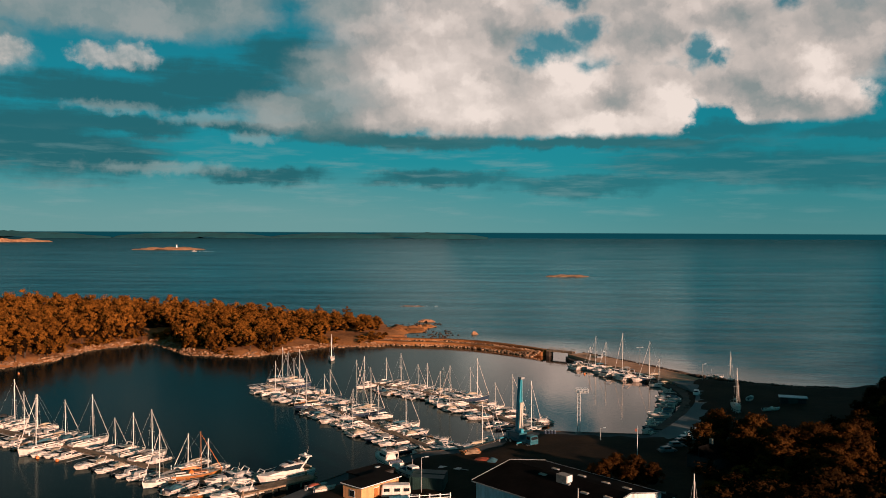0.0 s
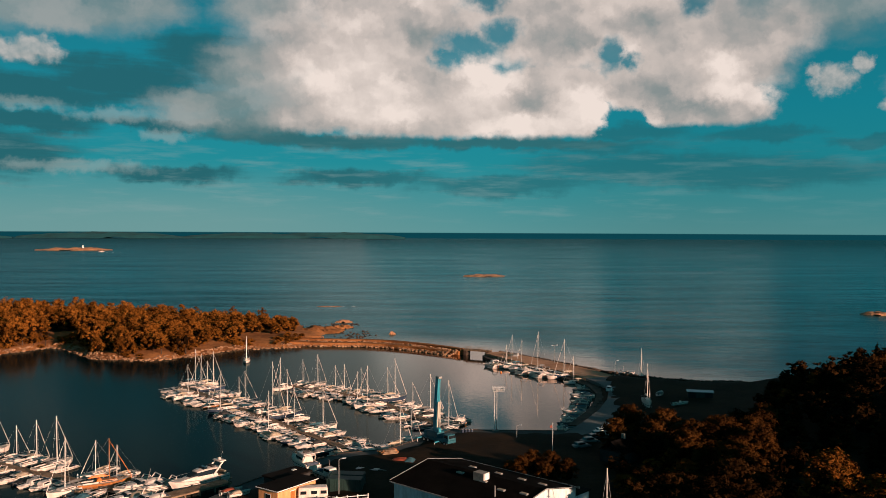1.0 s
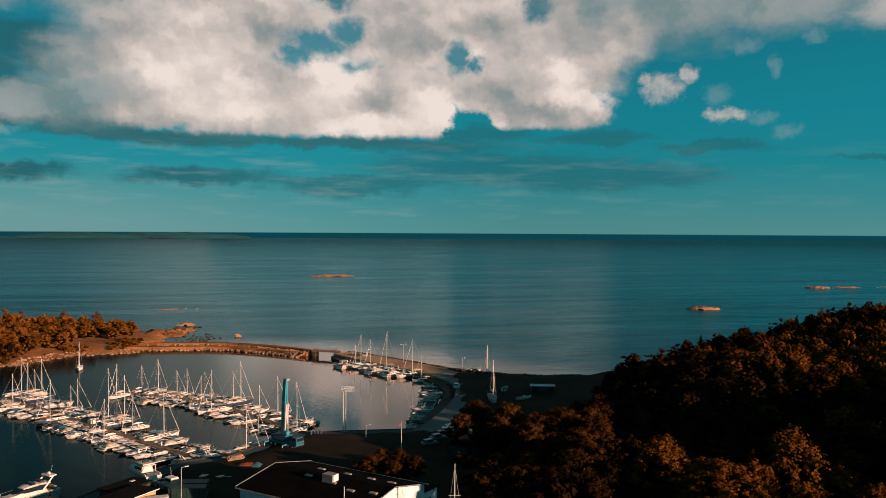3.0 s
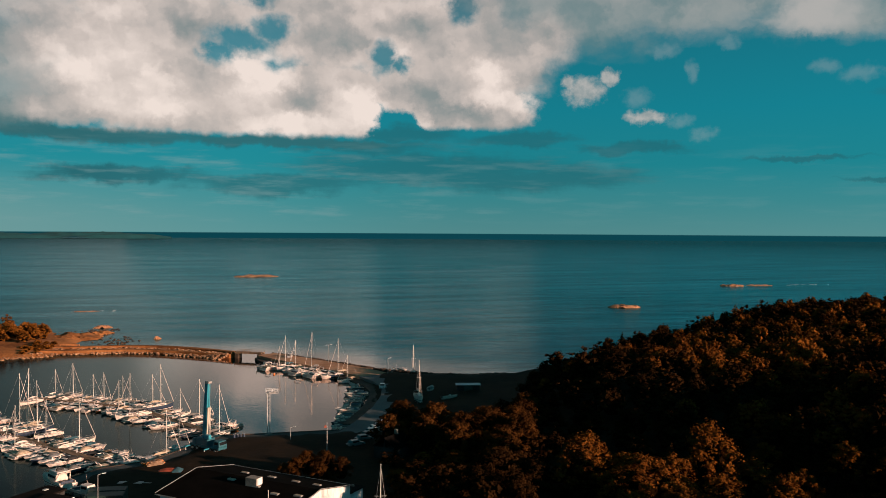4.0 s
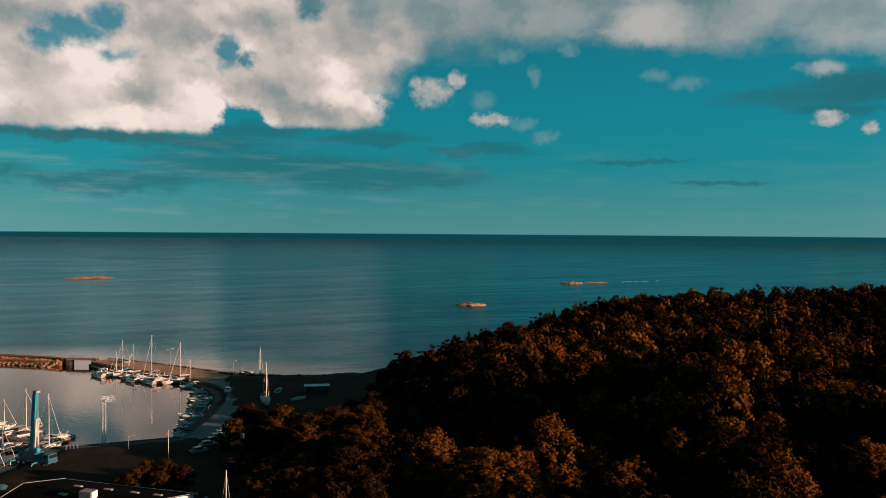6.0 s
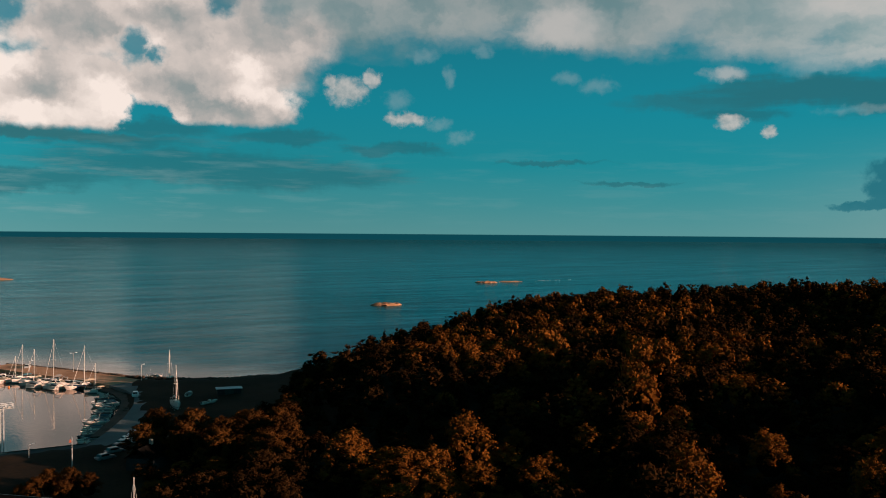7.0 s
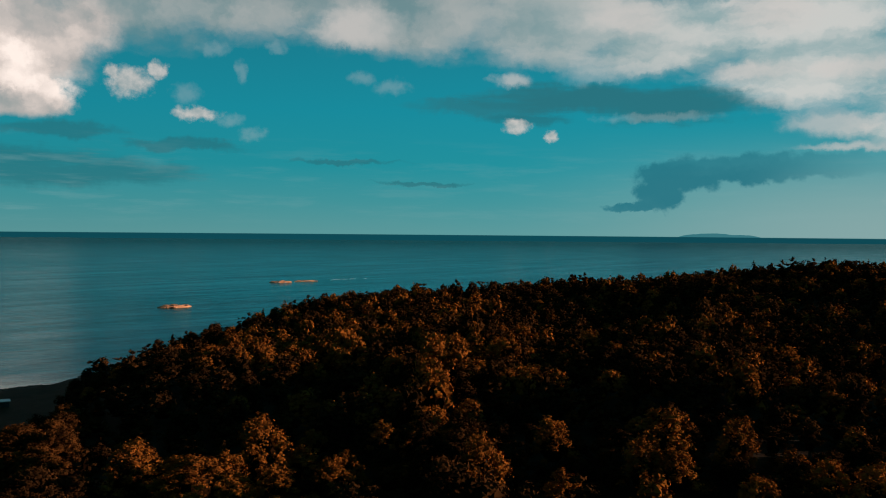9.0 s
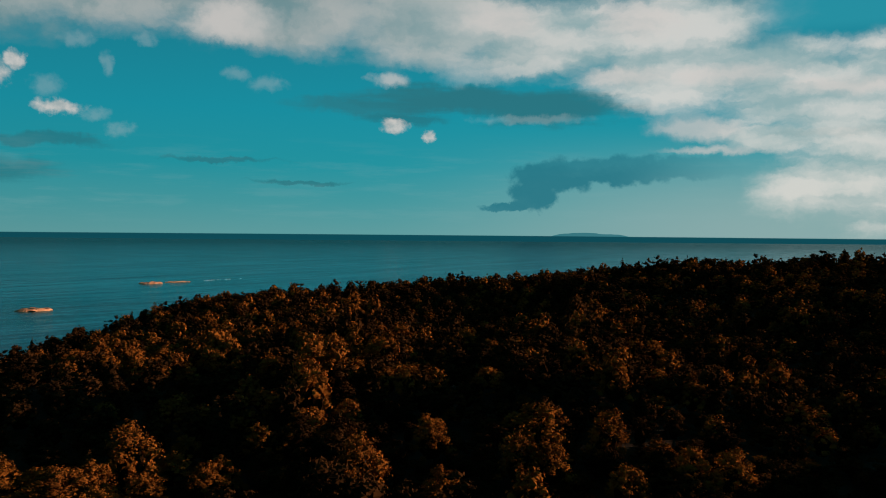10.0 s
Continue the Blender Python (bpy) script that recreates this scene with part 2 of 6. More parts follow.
# the rest of the sky, out of the walk's sight, is half clouded, darker to lower the fill
rest = N.math("MULTIPLY", N.step(N.noise(way, 3.5, 6, 0.55), 0.48, 0.62), N.math("MAXIMUM", N.step(EL, 16, 22), N.math("MAXIMUM", N.step(AZ, -30, -45), N.step(AZ, 95, 105))))
sky = N.mix(N.math("MULTIPLY", rest, 0.4), sky, (0.12, 0.125, 0.125))
# an unseen dark cloud added overhead on the harbour's side, to dim its reflections
bank = N.math("MULTIPLY", N.step(AZ, -3, -12), N.math("MULTIPLY", N.step(AZ, -120, -80), N.step(EL, 15.6, 20)))
sky = N.mix(N.math("MULTIPLY", bank, 0.9), sky, (0.022, 0.055, 0.062))
sky = N.mix(1.0, sky, nishita, "ADD")
# a hazy island low on the far horizon
isle = N.step(field([(68.0, -0.45, 2.4, 0.54), (66.8, -0.4, 1.2, 0.42), (69.6, -0.45, 1.6, 0.46)], bent(0, 0.08)), 0.0, 0.06)
sky = N.mix(N.math("MULTIPLY", isle, 0.85), sky, (0.012, 0.125, 0.155))
# sea beyond the sheet, up to the true horizon
sky = N.mix(N.step(EL, -0.13, -0.20), sky, (0.004, 0.058, 0.078))
bg = wt.nodes.new("ShaderNodeBackground")
wt.links.new(sky, bg.inputs[0])
bg.inputs[1].default_value = 1.0
out = wt.nodes.new("ShaderNodeOutputWorld")
wt.links.new(bg.outputs[0], out.inputs[0])

sun = new("sun", bpy.data.lights.new("sun", "SUN"))
sun.data.energy, sun.data.angle, sun.data.color = 8.6, radians(0.5), (1.0, 0.63, 0.44)
a, e = radians(SUN_AZ), radians(SUN_EL)
sun.matrix_world = look((math.sin(a) * math.cos(e) * 900, math.cos(a) * math.cos(e) * 900, math.sin(e) * 900), (0, 0, 0))

# ---- materials ----


def material(name, base, rough=0.6, metal=0.0, spec=0.5):
    m = bpy.data.materials.new(name)
    m.use_nodes = True
    net = Net(m.node_tree)
    b = m.node_tree.nodes["Principled BSDF"]
    b.inputs["Base Color"].default_value = (*base, 1)
    b.inputs["Roughness"].default_value = rough
    b.inputs["Metallic"].default_value = metal
    b.inputs["Specular IOR Level"].default_value = spec
    return m, net, b


def place(net):
    return net.t.nodes.new("ShaderNodeNewGeometry").outputs["Position"]


def chance(net, kind="object"):
    if kind == "island":
        return net.t.nodes.new("ShaderNodeNewGeometry").outputs["Random Per Island"]
    return net.t.nodes.new("ShaderNodeObjectInfo").outputs["Random"]


def bump(net, b, height, strength, distance):
    n = net.t.nodes.new("ShaderNodeBump")
    net.put(n.inputs["Height"], height)
    net.put(n.inputs["Strength"], strength)
    net.put(n.inputs["Distance"], distance)
    net.t.links.new(n.outputs[0], b.inputs["Normal"])


def mottled(name, dark, light, scale, rough=0.7, grain=None, relief=0.0, metal=0.0, spec=0.4, object_shift=0.0):
    """Two-scale mottling between two base colours, with fine relief."""
    m, net, b = material(name, light, rough, metal, spec)
    p = place(net)
    big = net.noise(p, scale, 5, 0.6)
    fine = net.noise(p, grain or scale * 12, 3, 0.6)
    f = net.step(net.math("ADD", net.math("MULTIPLY", big, 0.65), net.math("MULTIPLY", fine, 0.35)), 0.34, 0.66)
    if object_shift:
        f = net.math("ADD", f, net.math("MULTIPLY", net.math("SUBTRACT", chance(net), 0.5), object_shift), clamp=True)
    net.put(b.inputs["Base Color"], net.mix(f, dark, light))
    net.put(b.inputs["Roughness"], net.math("ADD", rough - 0.08, net.math("MULTIPLY", fine, 0.16)))
    if relief:
        bump(net, b, fine, 0.6, relief)
    return m


def leafy(name, a, b_, c, dull=0.5):
    m, net, b = material(name, a, 0.9, 0, 0.0)
    p = place(net)
    f = net.noise(p, 0.14, 3, 0.6)
    r = chance(net, "island")
    col = net.mix(net.step(f, 0.38, 0.62), tuple(v * dull for v in a), b_)
    col = net.mix(net.math("MULTIPLY", r, 0.35), col, c)
    net.put(b.inputs["Base Color"], col)
    return m


# M_DUSK is foliage with the wood's shade put into its colour
M_DUSK = leafy("shade_dark_foliage", (0.021, 0.0112, 0.0048), (0.044, 0.0195, 0.0066), (0.013, 0.0080, 0.0040), 0.5)
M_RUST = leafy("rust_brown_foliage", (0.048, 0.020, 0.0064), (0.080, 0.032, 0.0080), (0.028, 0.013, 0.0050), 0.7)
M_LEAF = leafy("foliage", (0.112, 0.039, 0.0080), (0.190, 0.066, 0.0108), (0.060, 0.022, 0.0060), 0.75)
M_PINE = leafy("pine_foliage", (0.18, 0.066, 0.012), (0.24, 0.088, 0.015), (0.09, 0.036, 0.009))
M_BARK = mottled("bark", (0.025, 0.016, 0.010), (0.075, 0.045, 0.026), 1.2, 0.9)
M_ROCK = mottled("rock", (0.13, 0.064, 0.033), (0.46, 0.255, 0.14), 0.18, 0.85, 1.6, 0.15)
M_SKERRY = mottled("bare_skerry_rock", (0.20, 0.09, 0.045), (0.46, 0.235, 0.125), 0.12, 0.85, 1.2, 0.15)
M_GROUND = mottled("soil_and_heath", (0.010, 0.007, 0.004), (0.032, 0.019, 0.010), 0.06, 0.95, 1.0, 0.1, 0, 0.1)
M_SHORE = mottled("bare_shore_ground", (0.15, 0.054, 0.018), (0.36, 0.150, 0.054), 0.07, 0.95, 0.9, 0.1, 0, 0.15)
M_ASPHALT = mottled("asphalt", (0.046, 0.053, 0.057), (0.088, 0.096, 0.099), 0.07, 0.9, 2.5, 0.01, 0, 0.15)

# road gravel made pale and warm for the sun on the pier end
M_SUNGRAVEL = mottled("sunlit_gravel", (0.33, 0.175, 0.105), (0.56, 0.32, 0.20), 0.12, 0.95, 3.0, 0.02, 0, 0.15)
M_TAR = mottled("worn_road_surface", (0.075, 0.092, 0.098), (0.125, 0.145, 0.15), 0.07, 0.85, 2.5, 0.01, 0, 0.3)
# darker rock for the pier bank, basin edge, kerb and outlying stones
M_DARKROCK = mottled("dark_rock", (0.022, 0.015, 0.011), (0.08, 0.05, 0.034), 0.3, 0.85, 2.0, 0.1)
# crown interior: its shade is put into a near-black colour
M_CORE_SHADE = mottled("crown_core_shade", (0.004, 0.0022, 0.001), (0.012, 0.006, 0.0025), 0.8, 0.95, 6.0, 0, 0, 0.0)

# the sea: open water is ruffled, the basin behind the breakwater calm
M_SEA = bpy.data.materials.new("sea_water")
M_SEA.use_nodes = True
M_SEA.node_tree.nodes.clear()
net = Net(M_SEA.node_tree)
p = place(net)
calm = net.step(net.vec("DISTANCE", p, (-30, 240, 0)), 110, 170)
calm2 = net.step(net.vec("DISTANCE", p, (-110, 230, 0)), 90, 150)
open_sea = net.math("MULTIPLY", calm, calm2)
turned = net.t.nodes.new("ShaderNodeVectorRotate")
turned.rotation_type = "Z_AXIS"
net.put(turned.inputs["Vector"], p)
turned.inputs["Angle"].default_value = radians(22)
wind = turned.outputs[0]
waves = net.noise(net.vec("MULTIPLY", wind, (0.28, 1.0, 1)), 0.35, 5, 0.6)
swell = net.noise(net.vec("MULTIPLY", wind, (0.3, 1.0, 1)), 0.05, 3, 0.5)
gust = net.noise(net.vec("MULTIPLY", p, (0.25, 1.0, 1)), 0.012, 4, 0.6)
ripple = net.noise(p, 0.9, 3, 0.5)
sx = net.t.nodes.new("ShaderNodeSeparateXYZ")
net.put(sx.inputs[0], p)
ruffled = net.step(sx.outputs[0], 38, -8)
h = net.math("ADD", net.math("MULTIPLY", waves, 0.2), net.math("MULTIPLY", swell, 0.9))
h = net.math("MULTIPLY", h, net.math("MULTIPLY", open_sea, net.step(gust, 0.3, 0.7, 0.5, 1.0)))
h = net.math("ADD", h, net.math("MULTIPLY", ripple, net.math("ADD", 0.010, net.math("MULTIPLY", ruffled, 0.008))))
nb = net.t.nodes.new("ShaderNodeBump")
net.put(nb.inputs["Height"], h)
nb.inputs["Strength"].default_value, nb.inputs["Distance"].default_value = 1.0, 1.0
# open-sea streaks: stronger and weaker reflection put into the gloss colour
far_streak = net.noise(net.vec("MULTIPLY", p, (0.16, 1.0, 1)), 0.03, 6, 0.62)
chop = net.step(net.math("ADD", net.math("MULTIPLY", far_streak, 0.6), net.math("MULTIPLY", waves, 0.4)), 0.36, 0.62)
gloss = net.t.nodes.new("ShaderNodeBsdfGlossy")
# reflection coloured by place: dimmed teal in the western harbour, warm in the basin
net.put(gloss.inputs["Roughness"], net.math("ADD", net.math("MULTIPLY", open_sea, net.step(gust, 0.3, 0.7, 0.05, 0.10)), net.math("ADD", 0.06, net.math("MULTIPLY", ruffled, 0.07))))
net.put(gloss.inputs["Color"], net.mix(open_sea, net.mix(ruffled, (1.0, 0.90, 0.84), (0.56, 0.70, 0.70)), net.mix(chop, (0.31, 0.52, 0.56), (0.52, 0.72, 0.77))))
body = net.t.nodes.new("ShaderNodeBsdfDiffuse")
net.put(body.inputs[0], net.mix(open_sea, (0.0006, 0.009, 0.011), (0.0006, 0.030, 0.038)))
fres = net.t.nodes.new("ShaderNodeFresnel")
net.put(fres.inputs["IOR"], net.math("ADD", net.math("MULTIPLY", open_sea, net.math("SUBTRACT", 1.24, net.step(ruffled, 0, 1, 1.9, 1.11))), net.step(ruffled, 0, 1, 1.9, 1.11)))
mixs = net.t.nodes.new("ShaderNodeMixShader")
for node in (gloss, body, fres):
    net.t.links.new(nb.outputs[0], node.inputs["Normal"])
# reflection held down with distance, which darkens the far sea
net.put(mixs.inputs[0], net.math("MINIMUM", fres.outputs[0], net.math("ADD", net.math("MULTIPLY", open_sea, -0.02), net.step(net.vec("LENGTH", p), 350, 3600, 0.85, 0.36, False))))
net.t.links.new(body.outputs[0], mixs.inputs[1])
net.t.links.new(gloss.outputs[0], mixs.inputs[2])
net.t.links.new(mixs.outputs[0], net.t.nodes.new("ShaderNodeOutputMaterial").inputs[0])


def paint(name, base, rough=0.35, worn=0.12, shift=0.0):
    """Painted or moulded surface: faint streaks and dirt, a little lighter or darker from thing to thing."""
    m, net, b = material(name, base, rough, 0, 0.5)
    p = place(net)
    f = net.noise(net.vec("MULTIPLY", p, (1, 1, 0.3)), 1.3, 4, 0.6)
    g = net.noise(p, 9, 3, 0.6)
    dirt = net.math("ADD", net.math("MULTIPLY", f, 0.7), net.math("MULTIPLY", g, 0.3))
    dark = tuple(c * (1 - worn * 3) for c in base)
    col = net.mix(net.step(dirt, 0.62, 0.35), base, dark)
    if shift:
        col = net.mix(net.math("MULTIPLY", chance(net), shift), col, tuple(c * 0.45 for c in base))
    net.put(b.inputs["Base Color"], col)
    net.put(b.inputs["Roughness"], net.math("ADD", rough, net.math("MULTIPLY", f, 0.15)))
    return m


M_WHITE = paint("white_gelcoat", (0.80, 0.68, 0.625), 0.3, 0.08, 0.2)
M_CREAM = paint("cream_deck", (0.62, 0.56, 0.48), 0.6, 0.12, 0.3)
M_TEAK = mottled("weathered_wood", (0.12, 0.075, 0.045), (0.30, 0.20, 0.13), 0.9, 0.85, 8, 0.01)
M_NAVY = paint("navy_gelcoat", (0.03, 0.05, 0.09), 0.3, 0.1, 0.3)
M_BLUE = paint("blue_canvas", (0.03, 0.11, 0.15), 0.8, 0.15, 0.4)
M_GREYC = paint("grey_canvas", (0.16, 0.16, 0.16), 0.85, 0.15, 0.5)
M_BLACKC = paint("black_canvas", (0.03, 0.03, 0.032), 0.8, 0.15)
M_TANC = paint("tan_canvas", (0.50, 0.40, 0.30), 0.85, 0.15, 0.4)
M_VARNISH = paint("varnished_wood", (0.45, 0.16, 0.04), 0.35, 0.12, 0.3)
M_RED = paint("rust_red_paint", (0.30, 0.06, 0.03), 0.6, 0.15)
M_GLASS, net, b = material("tinted_glass", (0.012, 0.016, 0.02), 0.06, 0, 0.6)
M_ALU, net, b = material("mast_aluminium", (0.72, 0.68, 0.64), 0.42, 0.25, 0.5)
M_STEEL = mottled("galvanised_steel", (0.30, 0.30, 0.30), (0.5, 0.5, 0.5), 0.8, 0.5, 6, 0, 0.6)
M_RUBBER, net, b = material("black_rubber", (0.02, 0.02, 0.02), 0.8)
M_TEALP = paint("teal_crane_paint", (0.02, 0.26, 0.36), 0.45, 0.12)
M_BLUEP = paint("dark_blue_crane_paint", (0.014, 0.11, 0.15), 0.45, 0.12)
M_CONC = mottled("concrete", (0.14, 0.13, 0.12), (0.32, 0.29, 0.26), 0.25, 0.9, 3, 0.02)
M_ROOF = mottled("roofing_felt", (0.005, 0.0042, 0.0038), (0.012, 0.0098, 0.0088), 0.3, 0.95, 3, 0.01, 0, 0.06)
M_WALL = paint("white_wall_paint", (0.74, 0.75, 0.76), 0.7, 0.10)
# hall walls with the blue of their shade put into the colour
M_WALLSHADE = paint("shade_blue_wall", (0.40, 0.62, 0.70), 0.7, 0.10)
M_OCHRE = paint("ochre_wall_paint", (0.80, 0.37, 0.16), 0.75, 0.10)
M_GREEN = paint("green_sheet_metal", (0.012, 0.038, 0.034), 0.5, 0.15)
M_PALE = paint("pale_roof_sheet", (0.55, 0.60, 0.62), 0.5, 0.10)
M_CARS = [paint("car_paint_%s" % n, c, 0.25, 0.04) for n, c in (("white", (0.7, 0.7, 0.7)), ("silver", (0.35, 0.36, 0.37)), ("dark", (0.03, 0.035, 0.04)), ("grey", (0.15, 0.16, 0.17)))]
M_ORANGE = paint("orange_plastic", (0.75, 0.20, 0.04), 0.5, 0.08)
M_FOAM, net, b = material("broken_water", (0.6, 0.65, 0.66), 0.7)
# sea teal put into the woodland colour, so far islands blend into the water
M_FAR = mottled("sea_tinted_woodland", (0.002, 0.045, 0.058), (0.003, 0.058, 0.072), 0.012, 0.95)

# ---- land and sea ----
def linked(name, bm, mat, smooth=False):
    me = bpy.data.meshes.new(name)
    bm.normal_update()
    bm.to_mesh(me)
    bm.free()
    me.materials.append(mat)
    if smooth:
        me.polygons.foreach_set("use_smooth", [True] * len(me.polygons))
    return new(name, me)


def array_mesh(name, verts, faces, mat, smooth=False):
    """A mesh from numpy arrays; faces all have the same number of corners."""
    me = bpy.data.meshes.new(name)
    n, k = faces.shape
    me.vertices.add(len(verts))
    me.vertices.foreach_set("co", np.asarray(verts, np.float32).ravel())
    me.loops.add(n * k)
    me.loops.foreach_set("vertex_index", faces.astype(np.int32).ravel())
    me.polygons.add(n)
    me.polygons.foreach_set("loop_start", np.arange(0, n * k, k, dtype=np.int32))
    me.polygons.foreach_set("loop_total", np.full(n, k, np.int32))
    me.polygons.foreach_set("use_smooth", np.full(n, smooth))
    me.update(calc_edges=True)
    me.materials.append(mat)
    return me


def soften(me, normals):
    """Shade a crown by the swelling of its clumps, not leaf by leaf."""
    me.attributes.new("custom_normal", "FLOAT_VECTOR", "POINT").data.foreach_set("vector", np.asarray(normals, np.float32).ravel())


def inside(px, py, poly):
    res = np.zeros(px.shape, bool)
    j = len(poly) - 1
    for i in range(len(poly)):
        (x0, y0), (x1, y1) = poly[i], poly[j]
        if y0 != y1:
            res ^= ((y0 > py) != (y1 > py)) & (px < (x1 - x0) * (py - y0) / (y1 - y0) + x0)
        j = i
    return res


def edge_distance(px, py, poly):
    best = np.full(px.shape, 1e9)
    for (x0, y0), (x1, y1) in zip(poly, poly[1:] + poly[:1]):
        dx, dy = x1 - x0, y1 - y0
        t = np.clip(((px - x0) * dx + (py - y0) * dy) / (dx * dx + dy * dy), 0, 1)
        best = np.minimum(best, np.hypot(px - x0 - t * dx, py - y0 - t * dy))
    return best


def signed(px, py, poly):
    return np.where(inside(px, py, poly), 1, -1) * edge_distance(px, py, poly)


PENINSULA = [(-900, 180), (-400, 235), (-260, 262), (-200, 276), (-152, 290), (-143, 306), (-141, 334), (-124, 357), (-116, 352), (-96, 324), (-77, 318), (-62, 329), (-51, 345), (-24, 351),
             (-18, 357), (-18, 398), (-30, 428), (-60, 428), (-120, 446), (-220, 470), (-400, 500), (-900, 600)]
MAINLAND = [(-24, 152), (-17, 162), (-10, 170), (-4, 177), (6, 180), (12, 187), (22, 197), (47, 193), (54, 198), (62, 216), (69, 242), (72, 256), (74, 268), (84, 270), (91, 263), (105, 255),
            (118, 253), (150, 262), (185, 290), (225, 320), (270, 350), (330, 370), (400, 380), (470, 370), (560, 330), (650, 250), (800, 100), (900, -900), (-900, -900), (-900, 20), (-300, 40),
            (-120, 70), (-60, 100), (-36, 135)]


# the wooded hill, by azimuth: distance and height of the ground under its skyline
def hill_height(x, y):
    az = np.degrees(np.arctan2(x, y)) % 360
    d = np.hypot(x, y)
    at = [0, 18, 25, 31, 37, 44, 53, 61, 69, 77, 86, 110, 150, 200, 300, 360]
    dist = np.interp(az, at, [300, 290, 285, 290, 345, 430, 445, 445, 428, 415, 412, 400, 420, 420, 300, 300])
    top = np.interp(az, at, [2, 2, 2.2, 3.6, 6.2, 11.4, 15.1, 18.0, 26.2, 31.2, 33.4, 31, 30, 20, 3, 2])
    k = np.clip((d - 120) / (dist - 120), 0, 1)
    up = 2 + (top - 2) * (0.35 * k + 0.65 * k * k * (3 - 2 * k))
    # a spur on the near slope, and a knoll behind it
    t = np.clip(((x - 133) * 65 + (y - 121) * 39) / (65 ** 2 + 39 ** 2), 0, 1)
    up = up + (6.2 - 1.0 * t) * np.exp(-((x - 133 - 65 * t) ** 2 + (y - 121 - 39 * t) ** 2) / 420)
    up = up + 6.5 * np.exp(-((x - 140) ** 2 + (y - 192) ** 2) / 900) + 5.0 * np.exp(-((x - 118) ** 2 + (y - 170) ** 2) / 420)
    # a shoulder raised to sunward of the hollow, to shade it
    up = up + 7.0 * np.exp(-((x - 185) ** 2 + (y - 92) ** 2) / 1900) + 4.0 * np.exp(-((x - 160) ** 2 + (y - 60) ** 2) / 1500)
    k2 = np.clip((d - dist) / 170, 0, 1)
    land_behind = np.clip((az - 92) / 20, 0, 1) * np.clip((300 - az) / 40, 0, 1)
    low = up - (1 - land_behind) * k2 * (top - 1.5)
    # an unseen long ridge added to sunward, its crest set to shadow the valley
    v, w = 0.643 * x - 0.766 * y, 0.766 * x + 0.643 * y
    crest = np.interp(w, [-250, -60, 0, 105, 122, 142, 160, 178, 215, 240, 270, 300, 340, 380, 600], [2, 40, 50, 43, 37, 35, 37, 36, 34, 32, 29, 26, 22, 14, 5])
    crest = crest + 2.2 * np.sin(w * 0.21) + 1.5 * np.sin(w * 0.47 + 1)
    return np.maximum(low, crest * np.exp(-((v - 255) / 85) ** 2))


def land_height(x, y):
    x, y = np.asarray(x, float), np.asarray(y, float)
    s1, s2 = signed(x, y, PENINSULA), signed(x, y, MAINLAND)
    wob = 1.2 * np.sin(x * 0.31 + 1.7 * np.sin(y * 0.23)) + 0.8 * np.sin(y * 0.57 + x * 0.11)
    s1 = s1 + np.where(np.abs(s1) < 30, wob, 0)
    h1 = np.where(s1 > 0, 1.6 * (1 - np.exp(-np.maximum(s1, 0) / 4.0)) + 3.2 * (1 - np.exp(-np.maximum(s1, 0) / 45.0)), s1 * 0.22)
    h2 = np.where(s2 > 0, np.minimum(hill_height(x, y), 1.3 + s2 * 0.4) * (1 - np.exp(-np.maximum(s2, 0) / 2.0)), s2 * 0.35)
    return np.maximum(np.maximum(h1, h2), -6.0)


def axis(*runs):
    """Grid lines from runs (start, end, step)."""
    out = [np.arange(a, b, s) for a, b, s in runs]
    return np.concatenate(out)


gx = axis((-900, -400, 50), (-400, -180, 8), (-180, 125, 2.5), (125, 600, 9), (600, 901, 50))
gy = axis((-900, -400, 50), (-400, 100, 12), (100, 440, 2.5), (440, 620, 9))
X, Y = np.meshgrid(gx, gy)
Z = land_height(X, Y)
Z += np.where(Z > 0.4, 0.25 * np.sin(X * 0.8 + np.sin(Y * 0.9)) * np.sin(Y * 0.7), 0)
nx, ny = len(gx), len(gy)
ii = (np.arange(ny - 1)[:, None] * nx + np.arange(nx - 1)[None, :]).ravel()
quads = np.stack([ii, ii + 1, ii + nx + 1, ii + nx], 1)
keep = Z.ravel()[quads].max(1) > -4.5
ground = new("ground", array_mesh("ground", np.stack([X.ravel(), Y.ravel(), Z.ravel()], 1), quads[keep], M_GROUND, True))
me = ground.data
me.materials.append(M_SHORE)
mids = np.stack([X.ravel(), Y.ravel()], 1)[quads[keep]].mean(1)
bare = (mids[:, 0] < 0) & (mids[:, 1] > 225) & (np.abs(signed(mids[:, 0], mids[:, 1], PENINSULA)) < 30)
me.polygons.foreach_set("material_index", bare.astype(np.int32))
tagged(ground, "brown wooded coastal ground with rocky shores", "ground", kind="structure")

bm = bmesh.new()
bmesh.ops.create_grid(bm, x_segments=40, y_segments=40, size=9000)
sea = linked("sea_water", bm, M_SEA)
tagged(sea, "dark teal sea, ruffled outside and calm in the harbour", "sea", kind="structure")

